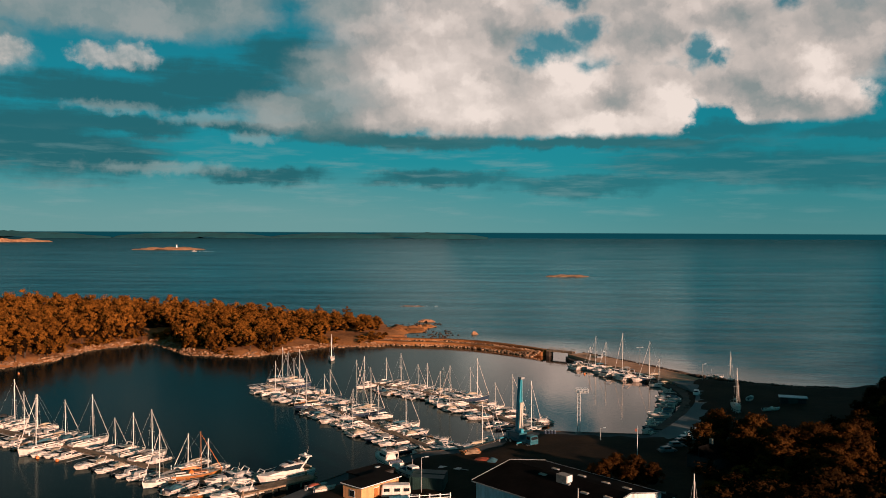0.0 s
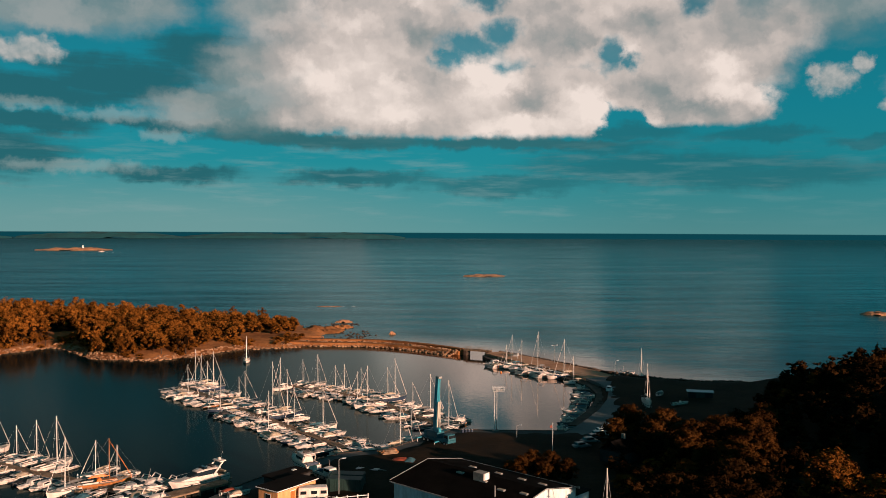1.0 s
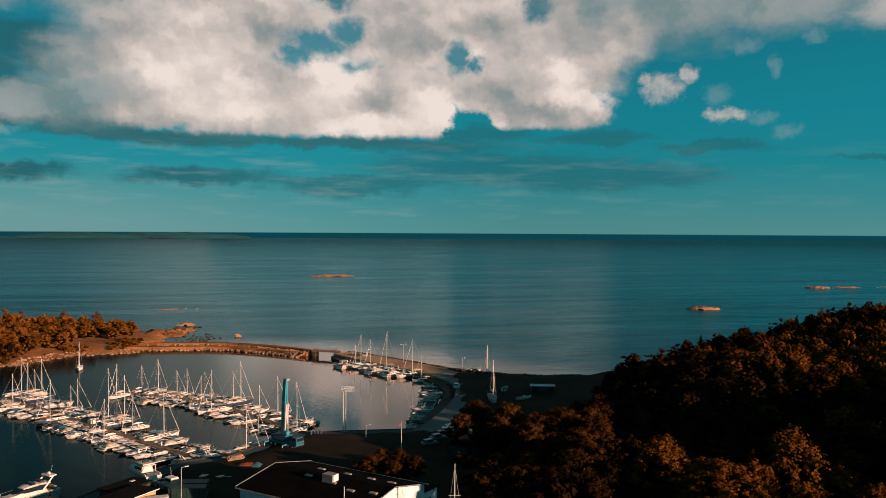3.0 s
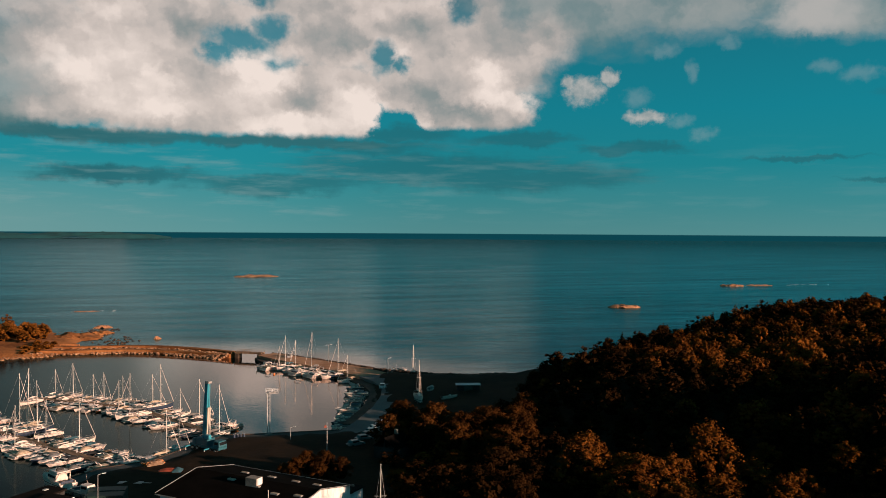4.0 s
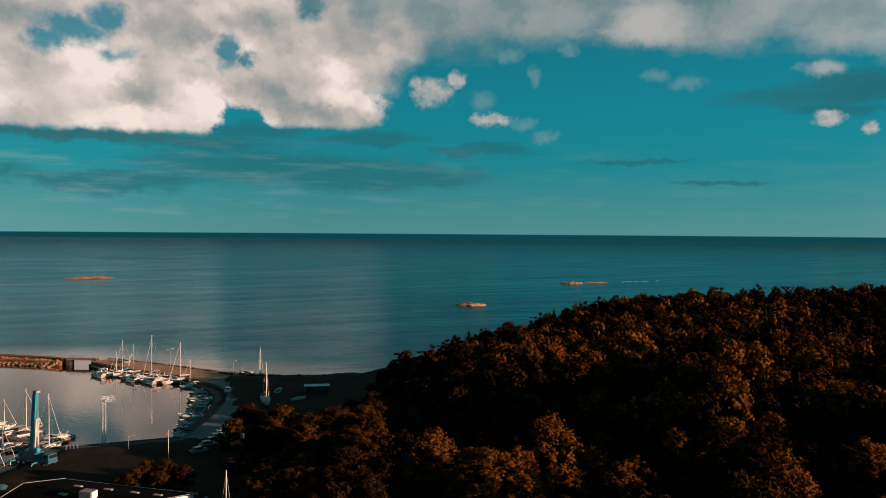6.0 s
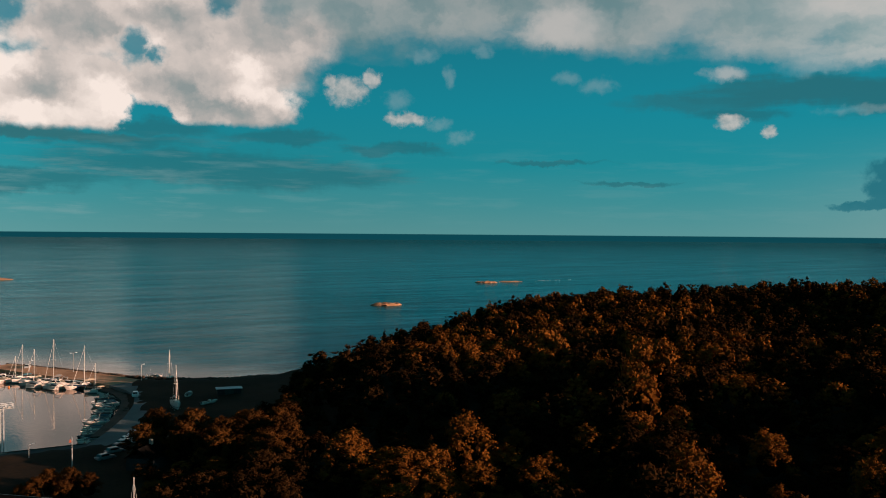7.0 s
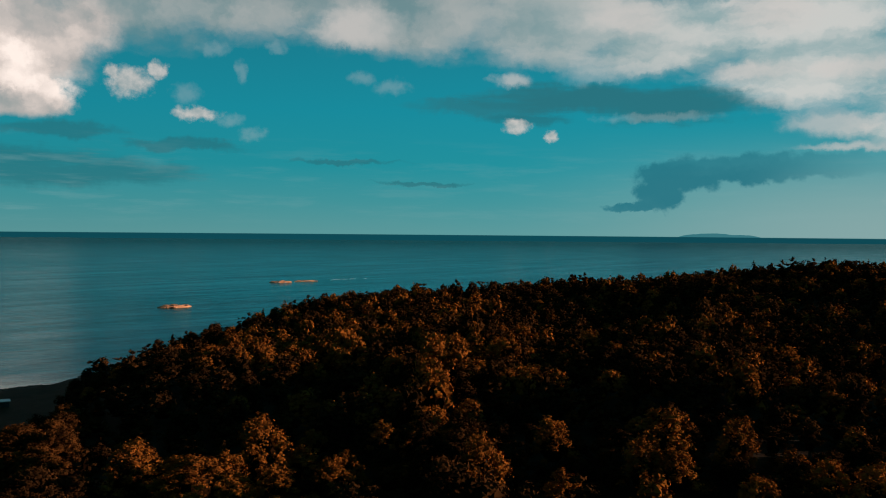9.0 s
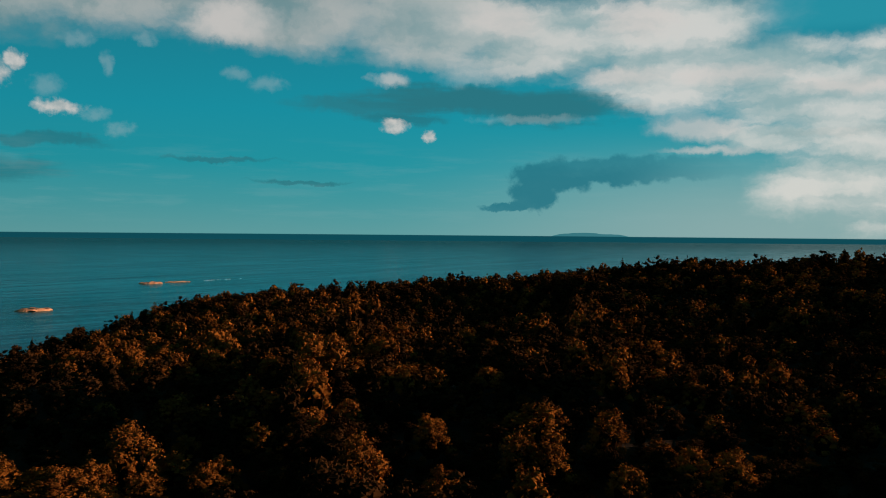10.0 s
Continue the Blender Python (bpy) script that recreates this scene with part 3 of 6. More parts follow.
# ---- trees ----
def foliage(seed, kind, height, radius, leaves, leaf, cores=30):
    """Crown of many small leaf sprays round uneven lobes: vertices, faces, and how many faces are leaves."""
    rng = np.random.default_rng(seed)
    lobes = []
    if kind == "pine":
        for k in range(15):
            a, r = rng.uniform(0, 6.28), radius * rng.uniform(0.2, 0.85)
            lobes.append((r * math.cos(a), r * math.sin(a), height * rng.uniform(0.24, 0.94), radius * rng.uniform(0.26, 0.46), 0.55))
        lobes.append((0, 0, height * 0.93, radius * 0.4, 0.7))
    elif kind == "spruce":
        for k in range(9):
            u = k / 8
            a, r = rng.uniform(0, 6.28), radius * (1 - u) * 0.35
            lobes.append((r * math.cos(a), r * math.sin(a), height * (0.14 + 0.80 * u), radius * (0.80 - 0.64 * u), 0.8))
    else:
        for k in range(23):
            a, u = k * 2.4 + rng.uniform(-0.4, 0.4), (k + 0.5) / 23
            r = radius * 0.82 * math.sqrt(u) * rng.uniform(0.85, 1.1)
            z = height * (0.86 - 0.62 * u ** 1.3 + rng.uniform(-0.06, 0.06))
            lobes.append((r * math.cos(a), r * math.sin(a), z, radius * rng.uniform(0.24, 0.36), rng.uniform(0.75, 1.05)))
        lobes.append((0, 0, height * 0.55, radius * 0.6, 0.9))
    L = np.array(lobes)
    pick = rng.choice(len(L), leaves, p=L[:, 3] ** 2 / (L[:, 3] ** 2).sum())
    # each lobe bristles with shoots that reach up and outwards, the leaves set along them
    shoots = 9 if leaves < 1000 else 20
    way = rng.normal(size=(len(L), shoots, 3))
    way[..., 2] += {"pine": 0.5, "spruce": -0.1}.get(kind, 0.75)
    way[..., :2] += L[:, None, :2] / radius * 0.9
    way /= np.linalg.norm(way, axis=2)[..., None]
    reach = rng.uniform(0.75, 1.3, (len(L), shoots))
    shoot = rng.integers(0, shoots, leaves)
    n = way[pick, shoot]
    along_ = rng.uniform(0.25, 1.0, leaves) ** 0.75
    rad = L[pick, 3] * along_ * reach[pick, shoot]
    fuzz = rng.normal(size=(leaves, 3)) * (L[pick, 3] * ((0.36 if leaves < 1000 else 0.24) - 0.18 * along_))[:, None]
    c = L[pick, :3] + (n * rad[:, None] + fuzz) * np.stack([np.ones(leaves), np.ones(leaves), L[pick, 4]], 1)
    n = n * 0.8 + fuzz / np.linalg.norm(fuzz, axis=1)[:, None] * 0.6
    n /= np.linalg.norm(n, axis=1)[:, None]
    m = n + rng.normal(size=(leaves, 3)) * 0.22
    m /= np.linalg.norm(m, axis=1)[:, None]
    t = np.cross(m, rng.normal(size=(leaves, 3)))
    t /= np.linalg.norm(t, axis=1)[:, None]
    s = np.cross(m, t)
    size = leaf * rng.uniform(0.6, 1.35, leaves)[:, None]
    q = np.stack([c - t * size - s * size * 0.55, c + t * size * 0.9 - s * size * 0.45, c + s * size * 0.95 + m * size * 0.25], 1).reshape(-1, 3)
    f = np.arange(leaves * 3).reshape(-1, 3)
    nrm = np.repeat(n * 0.8 + m * 0.2, 3, axis=0)
    eight = np.array([(1, 0, 0), (0, 1, 0), (-1, 0, 0), (0, -1, 0), (0, 0, 1), (0, 0, -1)], float)
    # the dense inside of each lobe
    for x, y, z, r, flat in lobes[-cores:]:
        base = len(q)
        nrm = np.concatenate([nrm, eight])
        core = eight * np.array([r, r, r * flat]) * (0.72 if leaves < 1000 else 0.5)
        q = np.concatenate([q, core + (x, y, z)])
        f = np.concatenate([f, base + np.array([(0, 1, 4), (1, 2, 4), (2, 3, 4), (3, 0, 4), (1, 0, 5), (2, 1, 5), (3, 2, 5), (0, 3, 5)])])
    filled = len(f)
    # a hull inside the crown lets no sun through, coloured near black as shade
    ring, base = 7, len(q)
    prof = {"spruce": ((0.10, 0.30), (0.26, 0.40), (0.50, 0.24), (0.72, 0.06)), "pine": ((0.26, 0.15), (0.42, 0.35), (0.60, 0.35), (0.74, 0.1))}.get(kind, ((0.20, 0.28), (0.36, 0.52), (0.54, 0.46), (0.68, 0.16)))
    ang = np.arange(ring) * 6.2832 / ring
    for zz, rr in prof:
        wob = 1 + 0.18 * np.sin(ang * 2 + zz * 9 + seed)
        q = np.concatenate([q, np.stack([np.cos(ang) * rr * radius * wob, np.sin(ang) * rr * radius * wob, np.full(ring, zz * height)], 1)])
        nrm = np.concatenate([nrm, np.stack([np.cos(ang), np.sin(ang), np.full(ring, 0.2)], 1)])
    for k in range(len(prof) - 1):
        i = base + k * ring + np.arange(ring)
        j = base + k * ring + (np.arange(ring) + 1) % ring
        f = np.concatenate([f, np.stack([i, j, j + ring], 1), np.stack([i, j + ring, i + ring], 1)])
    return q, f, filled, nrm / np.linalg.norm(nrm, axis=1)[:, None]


def trunk_mesh(seed, height, radius, bare):
    """Tapered, slightly bent trunk with a few limbs."""
    rng = np.random.default_rng(seed)
    V, F = [], []

    def tube(pts, r0, r1, sides=6):
        base = len(V)
        for k, p in enumerate(pts):
            r = r0 + (r1 - r0) * k / (len(pts) - 1)
            for i in range(sides):
                a = 6.283 * i / sides
                V.append((p[0] + r * math.cos(a), p[1] + r * math.sin(a), p[2]))
        for k in range(len(pts) - 1):
            for i in range(sides):
                j = (i + 1) % sides
                F.append((base + k * sides + i, base + k * sides + j, base + (k + 1) * sides + j, base + (k + 1) * sides + i))
    bx, by = rng.uniform(-0.5, 0.5, 2)
    pts = [(bx * u * u, by * u * u, height * u * 0.72 - 0.4 * (u == 0)) for u in (0, 0.25, 0.5, 0.75, 1)]
    tube(pts, 0.028 * height, 0.008 * height)
    for k in range(6):
        a, u = rng.uniform(0, 6.28), rng.uniform(bare, 0.8)
        s = (bx * u * u, by * u * u, height * u * 0.72)
        e = (s[0] + math.cos(a) * radius * 0.45, s[1] + math.sin(a) * radius * 0.45, s[2] + height * 0.08)
        mid = [(s[i] + e[i]) / 2 for i in range(3)]
        tube([s, mid, e], 0.009 * height, 0.003 * height, 4)
    return np.array(V), np.array(F)


KINDS = [("broad", 10.0, 3.6), ("broad", 9.0, 4.0), ("pine", 11.0, 3.1), ("spruce", 10.0, 3.2), ("broad", 10.5, 3.6), ("broad", 9.5, 3.3), ("broad", 8.0, 3.4), ("pine", 9.0, 3.3)]
rng = np.random.default_rng(7)


def scatter(boxed, step, ok):
    """Jittered grid of points for which ok(x, y) holds."""
    x0, x1, y0, y1 = boxed
    gx_, gy_ = np.meshgrid(np.arange(x0, x1, step), np.arange(y0, y1, step))
    px = gx_.ravel() + rng.uniform(-0.48, 0.48, gx_.size) * step
    py = gy_.ravel() + rng.uniform(-0.48, 0.48, gx_.size) * step
    m = ok(px, py)
    return px[m], py[m]


def polar(x, y):
    return np.degrees(np.arctan2(x, y)) % 360, np.hypot(x, y)


def stature(x, y):
    """Wood stands lower towards the shore, and in waves of taller and shorter trees."""
    az, d = polar(x, y)
    low = np.interp(az, [0, 22, 25, 27.5, 30, 33, 40, 46, 60, 70, 360], [0.7, 0.5, 0.3, 0.4, 0.6, 0.72, 0.84, 0.95, 0.92, 0.86, 0.86])
    low = np.where((az < 26) & (d < 205), 0.4, np.where(d < 228, np.interp(az, [0, 26, 30, 33, 38, 46, 60, 70, 360], [0.45, 0.36, 0.55, 0.72, 0.88, 0.95, 0.92, 0.82, 0.82]), low))
    low = low * np.where(az > 32, np.interp(d, [110, 150, 172, 215, 250, 290, 320], [1.25, 1.2, 0.9, 0.95, 0.95, 0.88, 0.76]), 1.0)
    low = low * np.where((az > 32) & (az < 48), np.interp(d, [110, 150, 172, 200], [0.76, 0.66, 0.84, 1.0]), 1.0)
    low = low * np.where((az > 50) & (d < 175), np.interp(az, [50, 56, 80, 90], [1.0, 0.68, 0.68, 1.0]), 1.0)
    low = low * (1 + 0.16 * np.sin(x * 0.21 + np.sin(y * 0.13)) * np.sin(y * 0.19 + 1.1 * np.sin(x * 0.11)))
    low = np.where((az > 18.5) & (az < 28) & (d > 118) & (d < 150), 0.9, np.where((az > 29) & (az < 50) & (d < 138), 0.6, low))
    return low * (1 + 0.22 * np.sin(x * 0.045 + 1.3 * np.sin(y * 0.031)) * np.sin(y * 0.052 + 0.9 * np.sin(x * 0.027)))


def forest(name, px, py, pz, kinds, scale, leaves, leaf, mat, label, tall=1.3, low=0.62):
    """Trees past counting: all crowns and trunks in one joined mesh."""
    temps = []
    for i, k in enumerate(kinds):
        kind, h, r = KINDS[k]
        for var in range(2):
            q, f, nl, nrm = foliage(100 + i * 3 + var, kind, h, r, leaves, leaf, 22)
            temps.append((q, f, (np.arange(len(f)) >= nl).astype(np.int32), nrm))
    VV, FF, II, NN, base = [], [], [], [], 0
    pick = rng.integers(0, len(temps), len(px))
    turn = rng.uniform(0, 6.283, len(px))
    sc = scale * rng.uniform(low, 1.2, len(px)) * np.where(rng.random(len(px)) < 0.1, tall, 1.0)
    sw = np.sqrt(sc * 1.05)
    for j in range(len(px)):
        q, f, inner, nrm = temps[pick[j]]
        c, s = math.cos(turn[j]), math.sin(turn[j])
        v = np.empty_like(q)
        v[:, 0] = (q[:, 0] * c - q[:, 1] * s) * sw[j] + px[j]
        v[:, 1] = (q[:, 0] * s + q[:, 1] * c) * sw[j] + py[j]
        v[:, 2] = q[:, 2] * sc[j] + pz[j] - 0.3
        VV.append(v)
        NN.append(np.stack([nrm[:, 0] * c - nrm[:, 1] * s, nrm[:, 0] * s + nrm[:, 1] * c, nrm[:, 2]], 1))
        FF.append(f + base)
        II.append(inner)
        base += len(q)
    ob = new(name, array_mesh(name, np.concatenate(VV), np.concatenate(FF), mat))
    ob.data.materials.append(M_CORE_SHADE)
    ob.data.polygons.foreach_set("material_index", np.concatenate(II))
    soften(ob.data, np.concatenate(NN))
    return tagged(ob, label, "forest", kind="stuff")


# where sun falls on the wood, carried by the foliage colour
SUN_PATCHES = [(40, 240, 4.8, 28, 1.0), (52, 214, 3.6, 26, 0.85), (50.6, 186, 1.8, 11, 1.0), (46.4, 172, 2.0, 9, 1.0), (41.6, 175, 1.1, 7, 1.0), (53, 172, 2.2, 12, 0.8), (31.5, 168, 1.0, 6, 1.0), (48.2, 163, 2.2, 10, 0.7),
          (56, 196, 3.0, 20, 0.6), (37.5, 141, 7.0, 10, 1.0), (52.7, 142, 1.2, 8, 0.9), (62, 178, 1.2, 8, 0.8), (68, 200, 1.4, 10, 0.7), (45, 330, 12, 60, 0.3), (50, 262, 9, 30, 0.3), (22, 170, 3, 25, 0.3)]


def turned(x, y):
    """Which trees take the sunlit orange: in patches on the hill, and singly elsewhere."""
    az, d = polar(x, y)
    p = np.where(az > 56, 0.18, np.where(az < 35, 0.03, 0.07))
    for a, r, wa, wr, top in SUN_PATCHES:
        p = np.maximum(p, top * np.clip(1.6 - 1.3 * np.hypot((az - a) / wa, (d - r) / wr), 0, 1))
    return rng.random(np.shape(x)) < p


def make_tree(name, k, seed, leaves, leaf, mat, label):
    kind, h, r = KINDS[k]
    root = new(name)
    root.empty_display_size = 0.5
    V, F = trunk_mesh(seed, h, r, 0.45 if kind == "pine" else 0.3)
    q, f, nl, nrm = foliage(seed, kind, h, r, leaves, leaf)
    me = array_mesh("crown", q, f, mat)
    me.materials.append(M_CORE_SHADE)
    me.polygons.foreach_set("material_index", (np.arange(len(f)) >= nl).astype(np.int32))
    soften(me, nrm)
    new("trunk", array_mesh("trunk", V, F, M_BARK, True)).parent = root
    new("crown", me).parent = root
    return tagged(root, label, "tree", group="trees of the wood")


def woods(x, y):
    """Where the hill is wooded."""
    az, d = polar(x, y)
    s = signed(x, y, MAINLAND)
    edge = np.interp(az, [0, 16, 16.5, 18, 22, 27, 30, 50, 360], [999, 999, 160, 150, 125, 120, 136, 120, 118])
    far = np.interp(az, [0, 16, 18, 20, 22, 25, 27, 30, 33, 360], [0, 176, 186, 190, 196, 205, 270, 330, 480, 900])
    lim = np.interp(az, [0, 31, 37, 44, 53, 61, 69, 86, 360], [300, 320, 375, 458, 472, 472, 452, 436, 436])
    return (s > 3) & (d > edge) & (d < np.minimum(far, lim)) & (az > 14) & (az < 90)


px, py = scatter((20, 520, -80, 420), 5.2, woods)
pz = land_height(px, py)
d = np.hypot(px, py)
in_sun = turned(px, py)
near = np.argsort(np.where(d > 128, d, 999))[:230]
rest_mask = np.ones(len(px), bool)
rest_mask[near] = False
protos = [make_tree("tree", k, 40 + k, 3000, 0.165, M_LEAF, "tall feathery tree in the wood, foliage coloured sunlit orange") for k in (0, 1, 4, 5)]
dusky = [make_tree("tree", k, 50 + k, 2300, 0.18, M_DUSK, "tree in the shaded wood, its shade put into dark foliage") for k in (1, 2, 5, 6, 7)]
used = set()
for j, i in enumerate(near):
    proto = (protos if in_sun[i] else dusky)[int(rng.integers(0, 4 if in_sun[i] else 5))]
    s = float(stature(px[i], py[i]) * rng.uniform(0.75, 1.2))
    m = pose(px[i], py[i], pz[i] - 0.2, 0, 0, rng.uniform(0, 360)) @ Matrix.Diagonal((s ** 0.5 * 1.1, s ** 0.5 * 1.1, s, 1))
    if proto in used:
        copy_thing(proto, m)
    else:
        proto.matrix_basis = m
        used.add(proto)
# dark trees behind the boatyard
for x, y, s in ((42, 128, 1.1), (46, 122, 1.2), (49, 131, 1.15), (52, 124, 1.2), (48, 138, 1.0), (54, 134, 1.15), (57, 127, 1.2), (58, 118, 1.2), (53, 142, 0.95), (60, 136, 1.1)):
    copy_thing(dusky[int(x) % 5], pose(x, y, 1.4, 0, 0, x * 33) @ Matrix.Diagonal((1.15, 1.15, s, 1)))
# the feathery clump below the hollow, and single tall trees beside it
for az, r, tall, wide in ((30.2, 150, 0.74, 1.1), (32.9, 152, 0.80, 1.15), (35.3, 151, 0.82, 1.2), (38.4, 150, 0.92, 1.15), (40.9, 151, 0.82, 1.0), (44.0, 146, 0.82, 0.9), (52.7, 148, 0.95, 0.9),
                          (31.5, 142, 0.64, 1.1), (34.2, 141, 0.70, 1.15), (37.0, 141, 0.70, 1.1)):
    x, y = r * math.sin(radians(az)), r * math.cos(radians(az))
    copy_thing(protos[int(az) % 4], pose(x, y, float(land_height(x, y)) - 0.2, 0, 0, az * 50) @ Matrix.Diagonal((wide, wide, tall, 1)))
# the big round crowns beside the road
dome = make_tree("tree", 1, 91, 8500, 0.135, M_RUST, "broad round-crowned tree with rust-brown foliage beside the road")
for j, (x, y, s) in enumerate(((58, 178, 0.92), (62.5, 170.5, 0.98), (66, 163, 0.9), (59, 164, 0.85), (72.5, 162, 1.0), (76, 156, 0.95), (69.5, 151, 0.85), (66, 144, 0.85), (53, 170, 0.8), (80, 166, 0.9), (85, 173, 0.85), (74, 171, 0.8), (63, 156, 0.85), (90, 181, 0.85))):
    m = pose(x, y, 1.6, 0, 0, j * 77) @ Matrix.Diagonal((s * 1.22, s * 1.22, s * 1.08, 1))
    if j == 0:
        dome.matrix_basis = m
    else:
        copy_thing(dome, m)
# bushes between the hall and the flagpole
for x, y, s in ((28, 157, 0.34), (30, 155.5, 0.46), (32.6, 157, 0.52), (35.6, 155.5, 0.54), (38, 153, 0.46), (34, 152, 0.42)):
    copy_thing(dome, pose(x, y, 1.3, 0, 0, x * 40) @ Matrix.Diagonal((s * 1.1, s * 1.1, s * 1.15, 1)))
mid = rest_mask & (d < 265)
far_off = rest_mask & (d >= 265)
for mask, leaves, leaf, place_ in ((mid, 520, 0.28, "hillside"), (far_off, 185, 0.39, "hilltop")):
    # sunlit and shaded trees told apart by foliage colour
    for sunny, kinds, mat, look_ in ((True, (0, 1, 4, 5, 6), M_LEAF, "sunlit-coloured orange trees"), (False, (1, 2, 5, 6, 7, 0, 1, 3), M_DUSK, "shade-coloured dark trees")):
        k = mask & (in_sun == sunny)
        forest(place_ + ("_autumn_wood" if sunny else "_evergreen_wood"), px[k], py[k], pz[k], kinds, stature(px[k], py[k]) * (1.14 if sunny else 1.0), leaves, leaf, mat, look_ + " of the wood on the " + place_)


def wood_left(x, y):
    s = signed(x, y, PENINSULA)
    az, d = polar(x, y)
    az = (az + 180) % 360 - 180
    notch = np.hypot(x + 128, y - 372) < 12
    return (s > np.where(x > -60, 6, np.where(az > -16, 3, 1.5))) & (x > -225) & (x < -30) & (y < 425) & (s < 70) & ~notch & ((x < -50) | (y > 372))


lx, ly = scatter((-330, -25, 230, 445), 5.2, wood_left)
lz = land_height(lx, ly)
front = np.argsort(signed(lx, ly, PENINSULA))[:66]
shore_pines = [make_tree("tree", k, 60 + k, 1700, 0.21, M_PINE, "sunlit orange-brown tree standing by the rocky shore") for k in (1, 2, 0, 4)]
for j, i in enumerate(front):
    s = float(rng.uniform(0.6, 1.05) * np.interp(lx[i], [-110, -75, -50, -30], [1.0, 0.9, 0.75, 0.65]))
    m = pose(lx[i], ly[i], lz[i] - 0.2, 0, 0, rng.uniform(0, 360)) @ Matrix.Diagonal((s, s, s, 1))
    if j < 4:
        shore_pines[j].matrix_basis = m
    else:
        copy_thing(shore_pines[j % 4], m)
back = np.ones(len(lx), bool)
back[front] = False
lx, ly, lz = lx[back], ly[back], lz[back]
forest("peninsula_forest", lx, ly, lz, (2, 1, 0, 4, 0, 1), np.interp(lx, [-225, -150, -110, -75, -50, -30], [1.25, 1.10, 0.92, 0.74, 0.62, 0.52]), 480, 0.26, M_PINE, "pine wood with orange-brown crowns on the rocky peninsula", 1.0, 0.8)


def scrub(x, y):
    """Low bushes on the open shore."""
    s = signed(x, y, PENINSULA)
    return (s > 1.5) & (s < 13) & (x > -150) & (x < -22) & (y < 372) & (np.sin(x * 0.35) + np.sin(y * 0.5 + x * 0.1) > 0.1)


bx_, by_ = scatter((-150, -20, 280, 375), 2.7, scrub)
forest("shore_scrub", bx_, by_, land_height(bx_, by_), (0, 1, 6), 0.2, 110, 0.8, M_PINE, "low orange-brown bushes along the open shore")

# ---- building blocks ----
def part(name, bm, mat, parent, label=""):
    """Links a bmesh as one mesh object under a thing or a part."""
    ob = linked(name, bm, mat)
    ob.parent = parent
    if label:
        ob["label"] = label
    return ob


def thing(name, label, category, group="", kind=""):
    root = new(name)
    root.empty_display_size = 0.5
    return tagged(root, label, category, group, kind)


def box(x0, x1, y0, y1, z0, z1, bevel=0.0, taper=0.0, rake=0.0):
    """A box; taper narrows its top, rake pushes the top back along x."""
    bm = bmesh.new()
    cx, cy = (x0 + x1) / 2, (y0 + y1) / 2
    k = 1 - taper
    pts = []
    for z in (z0, z1):
        s, r = (1, 0) if z == z0 else (k, rake)
        pts += [bm.verts.new((cx + (x - cx) * s + r, cy + (y - cy) * s, z)) for x, y in ((x0, y0), (x1, y0), (x1, y1), (x0, y1))]
    for f in ((3, 2, 1, 0), (4, 5, 6, 7), (0, 1, 5, 4), (1, 2, 6, 5), (2, 3, 7, 6), (3, 0, 4, 7)):
        bm.faces.new([pts[i] for i in f])
    if bevel:
        bmesh.ops.bevel(bm, geom=bm.edges[:], offset=bevel, segments=1, affect="EDGES")
    return bm


def rod(a, b, r0, r1=None, sides=6, bm=None):
    """A tapered round bar from a to b."""
    bm = bm or bmesh.new()
    a, b = Vector(a), Vector(b)
    r1 = r0 if r1 is None else r1
    q = (b - a).to_track_quat("Z", "Y")
    rings = []
    for p, r in ((a, r0), (b, r1)):
        rings.append([bm.verts.new(p + q @ Vector((r * math.cos(6.2832 * i / sides), r * math.sin(6.2832 * i / sides), 0))) for i in range(sides)])
    for i in range(sides):
        j = (i + 1) % sides
        bm.faces.new((rings[0][i], rings[0][j], rings[1][j], rings[1][i]))
    bm.faces.new(rings[0][::-1])
    bm.faces.new(rings[1])
    return bm


def loft(sections, close_ends=True):
    """Skin over rows of points of equal count."""
    bm = bmesh.new()
    rows = [[bm.verts.new(p) for p in s] for s in sections]
    for r, s in zip(rows, rows[1:]):
        for i in range(len(r) - 1):
            bm.faces.new((r[i], r[i + 1], s[i + 1], s[i]))
    if close_ends:
        for r in (rows[0], rows[-1]):
            bm.faces.new(r)
    bmesh.ops.recalc_face_normals(bm, faces=bm.faces[:])
    return bm


def hull_shape(L, B, free, sheer, stern=0.75, full=0.6, rows=11):
    """Half-breadth and sheer height along the hull; the bow at +x."""
    out = []
    for i in range(rows):
        u = i / (rows - 1)
        x = -L / 2 + L * u
        w = B / 2 * (stern + (1 - stern) * math.sin(min(u / 0.45, 1) * 1.5708)) if u < 0.45 else B / 2 * max(0.0, 1 - ((u - 0.45) / 0.55) ** (1.6 + full)) ** 0.8
        out.append((x, max(w, 0.03), free * (1 + sheer * (2 * u - 0.7) ** 2 * (1 if u > 0.35 else 0.4))))
    return out


def hull_mesh(shape, top=1.0, low=-0.35, flare=0.82, rake=0.5):
    secs = []
    n = len(shape)
    for i, (x, w, z) in enumerate(shape):
        u = i / (n - 1)
        k = max(0, (u - 0.6) / 0.4) ** 2 * rake
        secs.append([(x, -w, z * top), (x - k * 0.35, -w * 0.97, z * 0.55), (x - k * 0.7, -w * flare, 0.02), (x - k, -w * 0.45, low), (x - k, w * 0.45, low), (x - k * 0.7, w * flare, 0.02), (x - k * 0.35, w * 0.97, z * 0.55), (x, w, z * top)])
    return loft(secs)


